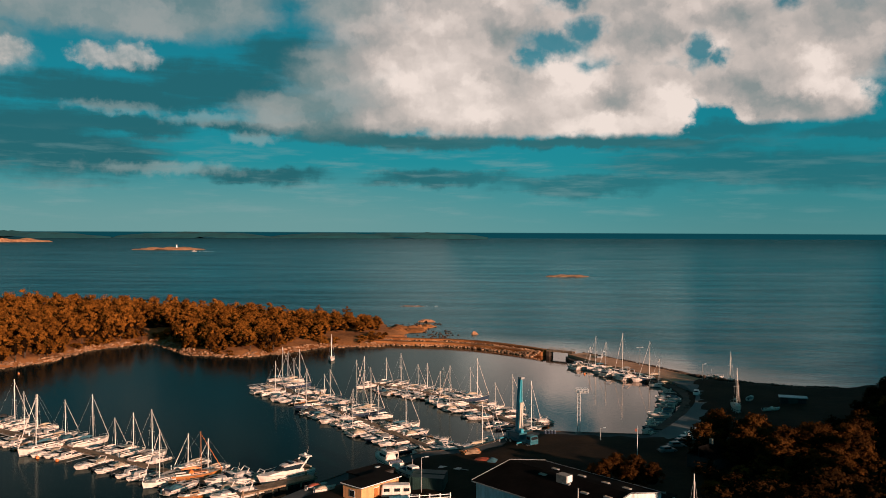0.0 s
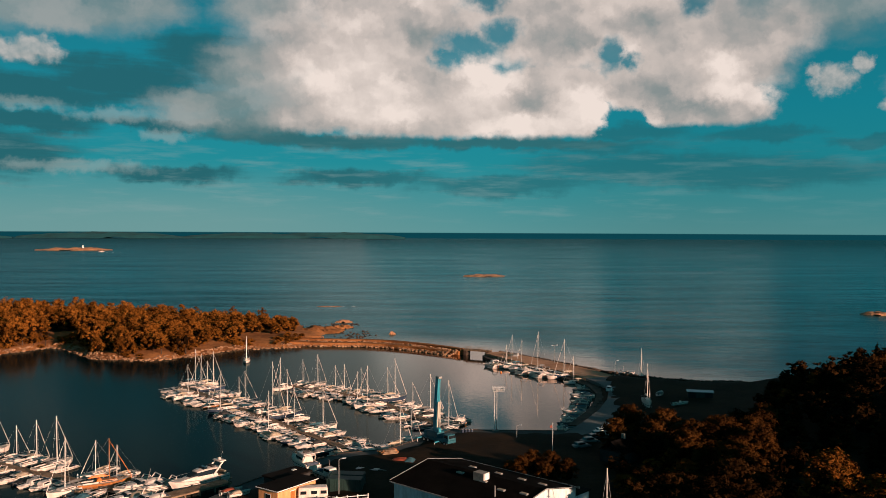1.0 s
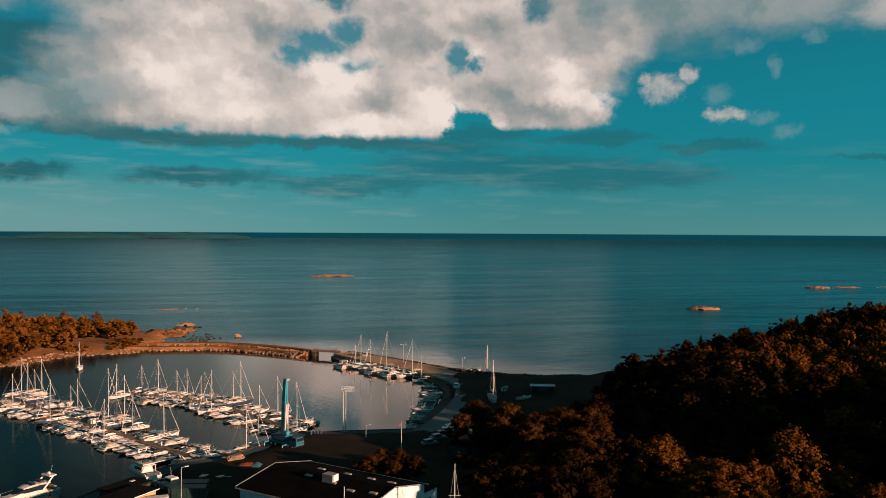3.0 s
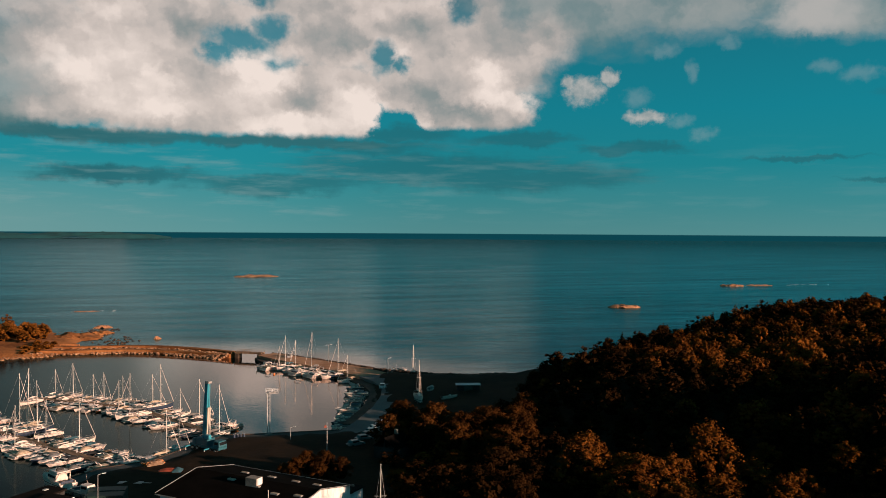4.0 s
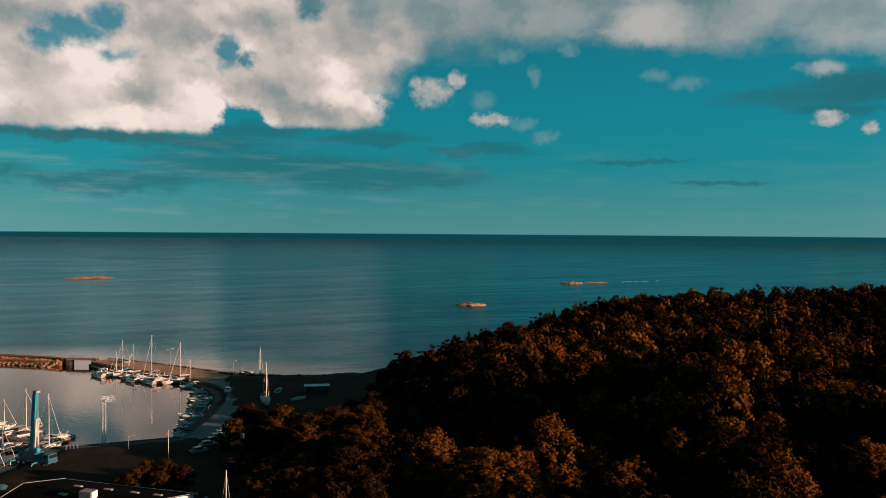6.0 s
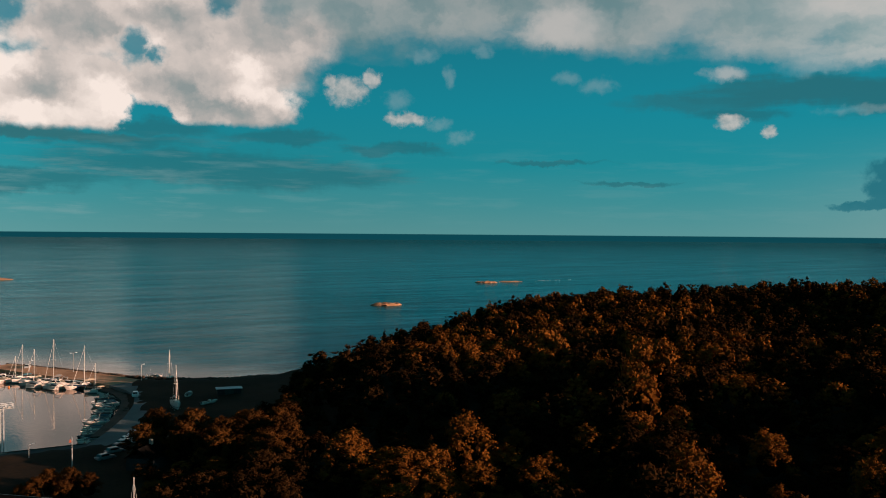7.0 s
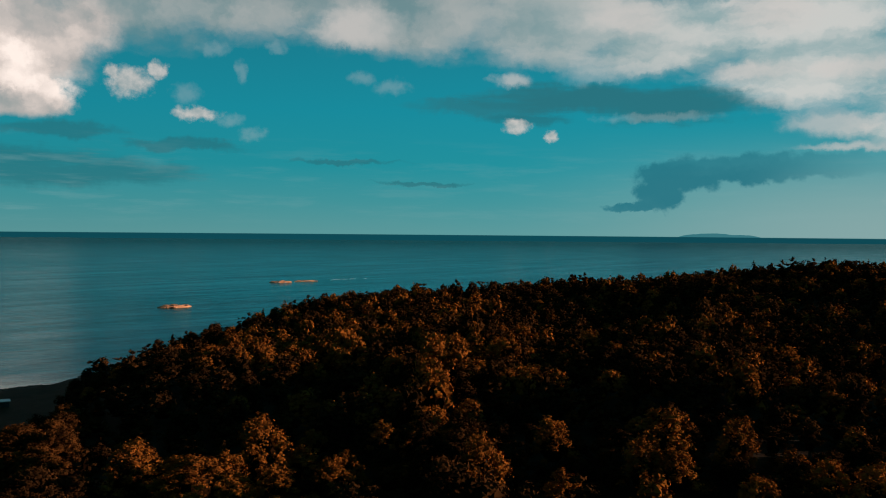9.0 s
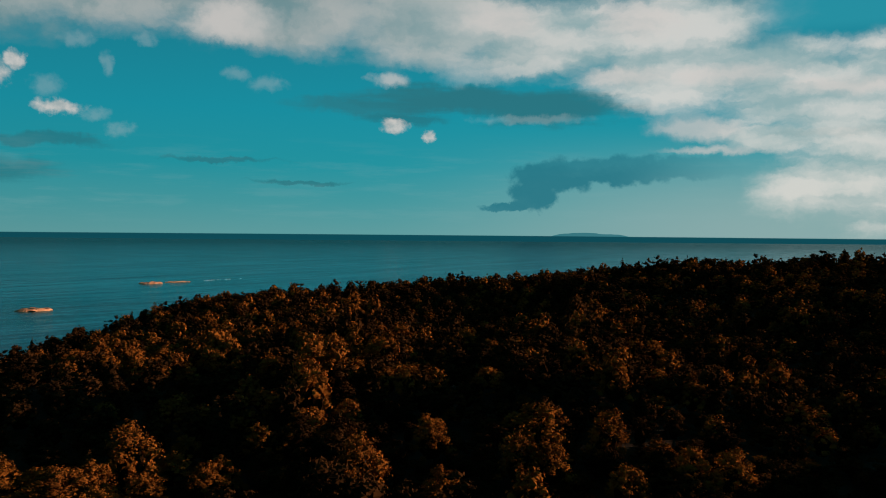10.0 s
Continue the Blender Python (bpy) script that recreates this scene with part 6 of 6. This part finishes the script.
for x, y, hd, l, lab in ((-2.6, 150.8, -12, 6.1, "green steel shipping container beside the hall"), (-2.2, 153.8, -12, 6.1, "green steel shipping container beside the hall")):
    c = thing("container", lab, "container")
    part("body", box(-l / 2, l / 2, -1.2, 1.2, 0, 2.55, 0.03), M_GREEN, c)
    for i in range(14):
        part("rib", box(-l / 2 + 0.2 + i * 0.42, -l / 2 + 0.38 + i * 0.42, -1.25, -1.203, 0.15, 2.4), M_GREEN, c)
    part("roof_sheet", box(-l / 2 + 0.05, l / 2 - 0.05, -1.15, 1.15, 2.553, 2.6), M_GREEN, c)
    for s in (-0.55, 0.55):
        part("door_leaf", box(l / 2 + 0.003, l / 2 + 0.05, s - 0.52, s + 0.52, 0.1, 2.45), M_GREEN, c)
    c.matrix_basis = pose(x, y, 1.5, 0, 0, hd)

caravan = thing("caravan", "white caravan with dark windows beside the hut", "caravan")
body = part("body", box(-2.6, 2.6, -1.05, 1.05, 0.45, 2.5, 0.18, 0.06), M_WHITE, caravan)
for x in (-1.6, 0.2, 1.8):
    part("window", box(x - 0.5, x + 0.5, -1.07, -1.035, 1.45, 2.0), M_GLASS, body)
part("window", box(2.56, 2.63, -0.6, 0.6, 1.45, 2.0), M_GLASS, body)
for s in (-1, 1):
    part("wheel", rod((-0.2, s * 0.8, 0.34), (-0.2, s * 1.02, 0.34), 0.34, None, 12), M_RUBBER, caravan)
part("drawbar", rod((2.5, 0, 0.55), (3.9, 0, 0.5), 0.07), M_STEEL, caravan)
part("jockey_wheel", rod((3.7, 0, 0), (3.7, 0, 0.6), 0.09), M_STEEL, caravan)
caravan.matrix_basis = pose(-8.0, 146.4, 1.5, 0, 0, 5)

blue_skip = thing("skip", "small blue steel skip beside the caravan", "skip")
part("tub", box(-1.4, 1.4, -0.8, 0.8, 0.1, 1.2, 0.03, -0.12), M_TEALP, blue_skip)
part("rim", box(-1.6, 1.6, -0.95, 0.95, 1.203, 1.3), M_TEALP, blue_skip)
part("skid", box(-1.3, 1.3, -0.5, 0.5, 0, 0.1), M_STEEL, blue_skip)
blue_skip.matrix_basis = pose(-7.2, 142.6, 1.5, 0, 0, 12)
gate = thing("fence", "white post-and-rail fence beside the hut", "fence")
for i in range(5):
    part("post", box(i * 1.8 - 0.08, i * 1.8 + 0.08, -0.08, 0.08, -0.1, 1.5), M_WALL, gate)
for z in (0.7, 1.2):
    part("rail", box(0, 7.2, -0.12, -0.083, z, z + 0.12), M_WALL, gate)
gate.matrix_basis = pose(-5.6, 143.4, 1.5, 0, 0, 12)

# boats stored ashore
def cradle(x, y, heading, L, h):
    c = thing("boat_cradle", "rusty steel boat cradle standing in the yard", "cradle")
    for s in (-0.8, 0.8):
        part("skid", box(-L * 0.35, L * 0.35, s - 0.08, s + 0.08, 0, 0.16), M_STEEL, c)
    for u in (-0.28, 0, 0.28):
        part("cross_bar", box(L * u - 0.07, L * u + 0.07, -0.9, 0.9, 0.163, 0.3), M_STEEL, c)
        for s in (-1, 1):
            part("prop", rod((L * u, s * 0.85, 0.25), (L * u, s * 0.55, h - 0.28), 0.06), M_STEEL, c)
    c.matrix_basis = pose(x, y, 1.5, 0, 0, heading)


ashore = motor_boat(9.5, M_WHITE, M_BLACKC, "white fly-bridge motor boat stored ashore on a cradle", 3, 12)
put_boat(ashore, -10.8, 165.0, 118, 1.0, 2.4)
cradle(-10.8, 165.0, 118, 9.5, 1.0)
ashore2 = motor_boat(7.8, M_WHITE, M_WHITE, "white cabin cruiser stored ashore on a cradle", 1, 14)
put_boat(ashore2, -5.4, 156.6, -52, 0.95, 2.2)
cradle(-5.4, 156.6, -52, 7.8, 0.9)
for x, y, hd, i in ((-2, 181.5, 25, 2), (3.5, 182.5, 25, 5), (7.0, 186.0, 205, 6)):
    put_boat(MOTORS[i], x, y, hd, 1.1)
for x, y, hd, i, mh in ((8.2, 183.8, 30, 0, 13), (11.2, 191.0, 35, 2, 10), (20.5, 199.5, 40, 4, 12)):
    put_boat(SAILS[i], x, y, hd, 1.0, 0, mh / 11)
land_sail = sail_boat(7.6, 8.6, M_WHITE, M_WHITE, "white sailing boat with tall mast stored ashore beside the road", seed=2)
put_boat(land_sail, 75.0, 215.9, -96, 0.85, 2.7, 1.45)
cradle(75.0, 215.9, -96, 7.6, 1.3)
land_sail2 = sail_boat(8.0, 11.0, M_WHITE, M_TANC, "white sailing boat moored off the rocky shore", seed=4)
put_boat(land_sail2, 91.4, 268.5, -115, 0.9, 0.0, 1.0)
land_motor = motor_boat(7.0, M_WHITE, M_WHITE, "white motor boat lying off the stony shore", 2, 16)
put_boat(land_motor, 88.0, 273.5, 20, 1.0, 0.0)
yard_sail = sail_boat(8.4, 10.6, M_WHITE, M_GREYC, "white sailing boat stored ashore behind the hall", seed=6)
put_boat(yard_sail, 36.0, 120.5, 75, 1.0, 2.6, 1.0)
cradle(36.0, 120.5, 75, 8.4, 1.2)
for x, y, hd, i in ((84.5, 217, 15, 2), (84, 231, 60, 1)):
    put_boat(OPENS[i], x, y, hd, 1.0, 2.2)

# mobile crane, boom raised
crane = thing("mobile_crane", "teal mobile crane with raised boom parked on the quay", "crane")
part("chassis", box(-4.2, 4.4, -1.2, 1.2, 0.75, 1.35, 0.08), M_BLUEP, crane)
for x in (-3.2, -1.9, 2.0, 3.3):
    for s in (-1, 1):
        wh = part("wheel", rod((x, s * 0.8, 0.55), (x, s * 1.22, 0.55), 0.55, None, 14), M_RUBBER, crane)
        part("rim", rod((x, s * 1.223, 0.55), (x, s * 1.26, 0.55), 0.27, None, 10), M_STEEL, wh)
cab = part("driver_cab", box(2.7, 4.5, -1.15, 1.15, 1.353, 2.6, 0.1, 0.1, -0.1), M_BLUEP, crane)
part("windscreen", box(4.36, 4.44, -0.95, 0.95, 1.8, 2.4, 0, 0.05, -0.06), M_GLASS, cab)
for s in (-1, 1):
    part("cab_window", box(3.1, 4.1, s * 1.09 - 0.03, s * 1.09 + 0.03, 1.85, 2.4), M_GLASS, cab)
sup = part("superstructure", box(-2.6, 1.0, -1.1, 1.1, 1.353, 2.7, 0.12), M_BLUEP, crane)
part("operator_cab", box(0.2, 1.5, -1.15, -0.3, 2.703, 3.6, 0.08, 0.08), M_TEALP, sup)
part("counterweight", box(-3.4, -2.603, -1.15, 1.15, 1.4, 2.5, 0.06), M_BLUEP, sup)
part("boom_base", box(-1.15, -0.05, -0.55, 0.55, 2.0, 9.2, 0.04, 0.08, 0.35), M_TEALP, crane, "teal lower boom section")
part("boom_tip", box(-0.82, 0.18, -0.46, 0.46, 9.2, 14.2, 0.05, 0.15, 0.3), M_TEALP, crane, "bright teal upper boom section")
# cream plate added for the sunlight on the boom's right side
part("boom_face", box(-0.04, 0.16, -0.5, 0.5, 2.4, 9.15, 0.02, 0.06, 0.35), M_CREAM, crane, "sun side of the lower boom, sunlight put into its cream colour")
part("boom_head", box(-0.35, 0.75, -0.5, 0.5, 14.2, 14.7, 0.06), M_STEEL, crane)
part("lift_ram", rod((0.7, 0, 2.2), (0.0, 0, 7.6), 0.17), M_STEEL, crane)
part("hoist_cable", rod((0.55, 0, 14.2), (0.9, 0, 3.0), 0.04, None, 4), M_STEEL, crane)
for x in (-3.9, 1.6):
    for s in (-1, 1):
        part("outrigger", box(x - 0.15, x + 0.15, s * 1.9 - 0.7, s * 1.9 + 0.7, 0.8, 1.02), M_TEALP, crane)
        part("outrigger_foot", rod((x, s * 2.5, 0.0), (x, s * 2.5, 0.85), 0.12, 0.09), M_STEEL, crane)
crane.matrix_basis = pose(17.0, 184.0, 1.5, 0, 0, -52)

# lattice light mast
tower = thing("light_mast", "white lattice floodlight mast with a railed platform", "light mast")
for sx in (-0.3, 0.3):
    for sy in (-0.3, 0.3):
        part("leg", rod((sx, sy, 0), (sx, sy, 9.2), 0.04, None, 5), M_STEEL, tower)
for i in range(10):
    br = bmesh.new()
    z = i * 0.92
    for sx, sy, ex, ey in ((-1, -1, 1, -1), (1, -1, 1, 1), (1, 1, -1, 1), (-1, 1, -1, -1)):
        rod((sx * 0.3, sy * 0.3, z), (ex * 0.3, ey * 0.3, z + 0.92), 0.02, None, 4, br)
    part("bracing", br, M_STEEL, tower)
part("platform", box(-0.7, 2.1, -0.8, 0.8, 9.203, 9.3), M_STEEL, tower)
for z in (9.7, 10.15):
    for a_, b_ in (((-0.65, -0.75), (2.05, -0.75)), ((2.05, -0.75), (2.05, 0.75)), ((2.05, 0.75), (-0.65, 0.75)), ((-0.65, 0.75), (-0.65, -0.75))):
        part("rail", rod((*a_, z), (*b_, z), 0.04, None, 4), M_WALL, tower)
for x in (-0.65, 0.7, 2.05):
    for y in (-0.75, 0.75):
        part("railing_post", rod((x, y, 9.3), (x, y, 10.15), 0.04, None, 4), M_WALL, tower)
for x in (0.2, 1.2):
    part("floodlight", box(x - 0.25, x + 0.25, -1.0, -0.803, 9.4, 9.75, 0.03), M_STEEL, tower)
part("footing", box(-0.8, 0.8, -0.8, 0.8, -0.05, 0.0), M_CONC, tower)
tower.matrix_basis = pose(31.4, 194.6, 1.55)


def street_lamp(x, y, z, h, arms=1):
    r = thing("street_lamp", "slim grey street lamp on a steel post", "street lamp", "lamps round the harbour")
    part("pole", rod((0, 0, 0), (0, 0, h), 0.09, 0.055, 8), M_STEEL, r)
    part("base", rod((0, 0, 0), (0, 0, 0.5), 0.14, 0.12, 8), M_STEEL, r)
    for s in (1, -1)[:arms]:
        part("arm", rod((0, 0, h), (s * 0.7, 0, h + 0.12), 0.045, 0.04), M_STEEL, r)
        part("lamp_head", box(s * 0.95 - 0.35, s * 0.95 + 0.35, -0.14, 0.14, h + 0.05, h + 0.2, 0.04), M_PALE, r)
    r.matrix_basis = pose(x, y, z, 0, 0, 20)


street_lamp(-3.6, 148.0, 1.5, 6.6)
street_lamp(34.9, 186.4, 1.5, 2.9)
street_lamp(68, 292, 1.75, 6.0, 2)
street_lamp(80.5, 262, 1.75, 5.0)
street_lamp(56.5, 300.5, 1.0, 4.0)
flag = thing("flagpole", "white flagpole with a small drooping flag", "flagpole")
part("pole", rod((0, 0, 0), (0, 0, 6.2), 0.07, 0.04, 8), M_WALL, flag)
part("flag", cover_mesh(-0.6, -0.05, 0.04, 5.2, 5.8, 3), M_RED, flag)
flag.matrix_basis = pose(40.1, 173.5, 1.75)

# cars at the roadside
def car(mat, label):
    r = thing("car", label, "car", "cars parked by the road")
    sec = [(-2.1, 0.55, 0.75), (-2.05, 0.85, 0.8), (-1.5, 0.95, 0.84), (-0.9, 0.98, 0.86), (0.7, 0.95, 0.86), (1.7, 0.84, 0.82), (2.1, 0.6, 0.72)]
    part("body", loft([[(x, -w, 0.28), (x, -w, h * 0.7), (x, -w * 0.9, h), (x, w * 0.9, h), (x, w, h * 0.7), (x, w, 0.28)] for x, h, w in sec]), mat, r)
    top = part("roof", box(-1.55, 0.85, -0.74, 0.74, 0.93, 1.46, 0.08, 0.2, -0.12), mat, r)
    part("windscreen", box(0.35, 0.72, -0.62, 0.62, 0.98, 1.36, 0, 0.1, -0.28), M_GLASS, top)
    part("rear_window", box(-1.62, -1.45, -0.6, 0.6, 1.0, 1.36, 0, 0.1, 0.15), M_GLASS, top)
    for s in (-1, 1):
        part("side_window", box(-1.25, 0.45, s * 0.69 - 0.03, s * 0.69 + 0.03, 1.0, 1.34), M_GLASS, top)
        part("headlight", box(2.04, 2.12, s * 0.5 - 0.13, s * 0.5 + 0.13, 0.42, 0.53), M_WALL, r)
        part("tail_light", box(-2.13, -2.07, s * 0.55 - 0.12, s * 0.55 + 0.12, 0.45, 0.53), M_RED, r)
        for x in (-1.3, 1.3):
            wh = part("wheel", rod((x, s * 0.66, 0.32), (x, s * 0.86, 0.32), 0.32, None, 12), M_RUBBER, r)
            part("rim", rod((x, s * 0.863, 0.32), (x, s * 0.88, 0.32), 0.18, None, 8), M_STEEL, wh)
    return r


CARS = [car(M_CARS[i], "%s estate car parked at the roadside" % n) for i, n in enumerate(("white", "silver", "black", "grey"))]
for k, (x, y) in enumerate([(55.6, 189.5), (53.8, 186.6), (52.0, 183.8), (50.2, 181.0), (58.5, 193.5), (61.2, 191.5), (72.2, 240.5), (57.5, 309), (47.2, 177.0)]):
    m = pose(x, y, 1.52 if y < 195 or y > 240 else 1.5, 0, 0, 12 + (k % 3) * 4 if y < 200 else 70)
    if k < 4:
        CARS[k].matrix_basis = m
    else:
        copy_thing(CARS[k % 2 if k != 8 else 3], m)

shed = thing("storage_shed", "storage shed with a pale sheet-metal roof among the trees", "shed")
part("wall", box(-3.2, 3.2, -1.4, 1.4, 0, 2.2), M_BLACKC, shed)
part("roof", box(-3.6, 3.6, -1.7, 1.7, 2.203, 2.35, 0.02), M_PALE, shed)
part("door", box(-1.2, 1.2, -1.46, -1.403, 0.05, 2.0), M_GREEN, shed)
shed.matrix_basis = pose(93.6, 226.0, 1.6, 0, 0, -18)
house = thing("small_house", "small house with a dark gable roof hidden in the trees", "house")
part("wall", box(-3.5, 3.5, -2.6, 2.6, 0, 2.8), M_BLACKC, house)
for s in (-1, 1):
    sl = bmesh.new()
    sl.faces.new([sl.verts.new(p) for p in ((-3.8, 0, 4.8), (3.8, 0, 4.8), (3.8, s * 3.0, 2.65), (-3.8, s * 3.0, 2.65))])
    bmesh.ops.solidify(sl, geom=sl.faces[:], thickness=0.15)
    part("roof_slope", sl, M_ROOF, house)
part("gable", prism([(-3.5, 0), (3.5, 0), (3.5, 0.1), (-3.5, 0.1)], 2.8, 4.6), M_BLACKC, house)
part("chimney", box(0.6, 1.2, -0.3, 0.3, 4.4, 5.6), M_CONC, house)
house.matrix_basis = pose(52.2, 165.5, 1.6, 0, 0, 40)

# yard clutter
pile = thing("timber_stack", "stack of orange-brown timber and pallets in the yard", "timber stack")
for i in range(26):
    l = dice.uniform(2.2, 4.2)
    z = 0.1 + (i // 6) * 0.24
    part("timber", box(-l / 2, l / 2, -0.13, 0.13, z, z + 0.2), M_VARNISH if i % 3 else M_TEAK, pile).matrix_basis = pose(dice.uniform(-0.3, 0.3), -0.9 + (i % 6) * 0.34, 0, 0, 0, dice.uniform(-9, 9))
pile.matrix_basis = pose(5.8, 175.0, 1.5, 0, 0, 30)
tarp = thing("covered_boat", "upturned rust-red hull with a blue tarpaulin thrown over", "covered boat")
part("hull", cover_mesh(-3.4, 3.4, 1.3, 0.15, 1.5, 5), M_RED, tarp)
part("tarpaulin", cover_mesh(0.8, 2.8, 1.42, 0.7, 1.75, 6), M_BLUE, tarp)
tarp.matrix_basis = pose(8.6, 169.2, 1.5, 0, 0, -18) @ Matrix.Diagonal((0.85, 0.8, 0.7, 1))
raft = thing("slipway", "dark timber slipway running into the basin", "slipway")
for i in range(16):
    part("plank", box(i * 0.4, i * 0.4 + 0.36, -1.6, 1.6, 0, 0.12), M_TEAK, raft)
for s in (-1.3, 1.3):
    part("bearer", box(0, 6.4, s - 0.12, s + 0.12, -0.6, -0.003), M_TEAK, raft)
raft.matrix_basis = pose(35.6, 194.6, 0.9, 0, 4, -25)
for i in range(4):
    drum = thing("oil_drum", "dark blue oil drum by the quay edge", "oil drum", "oil drums on the quay")
    part("barrel", rod((0, 0, 0), (0, 0, 0.9), 0.29, None, 12), M_NAVY, drum)
    part("rim", rod((0, 0, 0.903), (0, 0, 0.93), 0.3, None, 12), M_STEEL, drum)
    drum.matrix_basis = pose(23.5 + i * 0.7, 192.8 - i * 0.1, 1.5)
trailer = thing("boat_trailer", "empty galvanised boat trailer in the yard", "trailer")
part("frame", box(-2.2, 2.2, -0.7, 0.7, 0.45, 0.55), M_STEEL, trailer)
for s in (-1, 1):
    part("wheel", rod((-0.6, s * 0.75, 0.3), (-0.6, s * 0.95, 0.3), 0.3, None, 10), M_RUBBER, trailer)
part("drawbar", rod((2.1, 0, 0.5), (3.8, 0, 0.45), 0.06), M_STEEL, trailer)
trailer.matrix_basis = pose(1.5, 163.5, 1.5, 0, 0, -20)
for x, y, mat in ((-22.5, 151.5, M_RED), (-20.8, 150.0, M_TANC)):
    c = open_boat(4.6, M_WHITE, mat, "small open boat drawn up on the quay under a cover", 3)
    put_boat(c, x, y, 30, 0.9, 1.75)
for x, y in ((-139.6, 279), (-84.5, 176.5), (-79.5, 174.5), (47.5, 283)):
    bu = thing("mooring_buoy", "small orange and white mooring buoy on the water", "buoy")
    part("float", rod((0, 0, -0.2), (0, 0, 0.45), 0.4, 0.25, 10), M_ORANGE, bu)
    part("ring", rod((0, 0, 0.45), (0, 0, 0.7), 0.06), M_STEEL, bu)
    bu.matrix_basis = pose(x, y, 0)
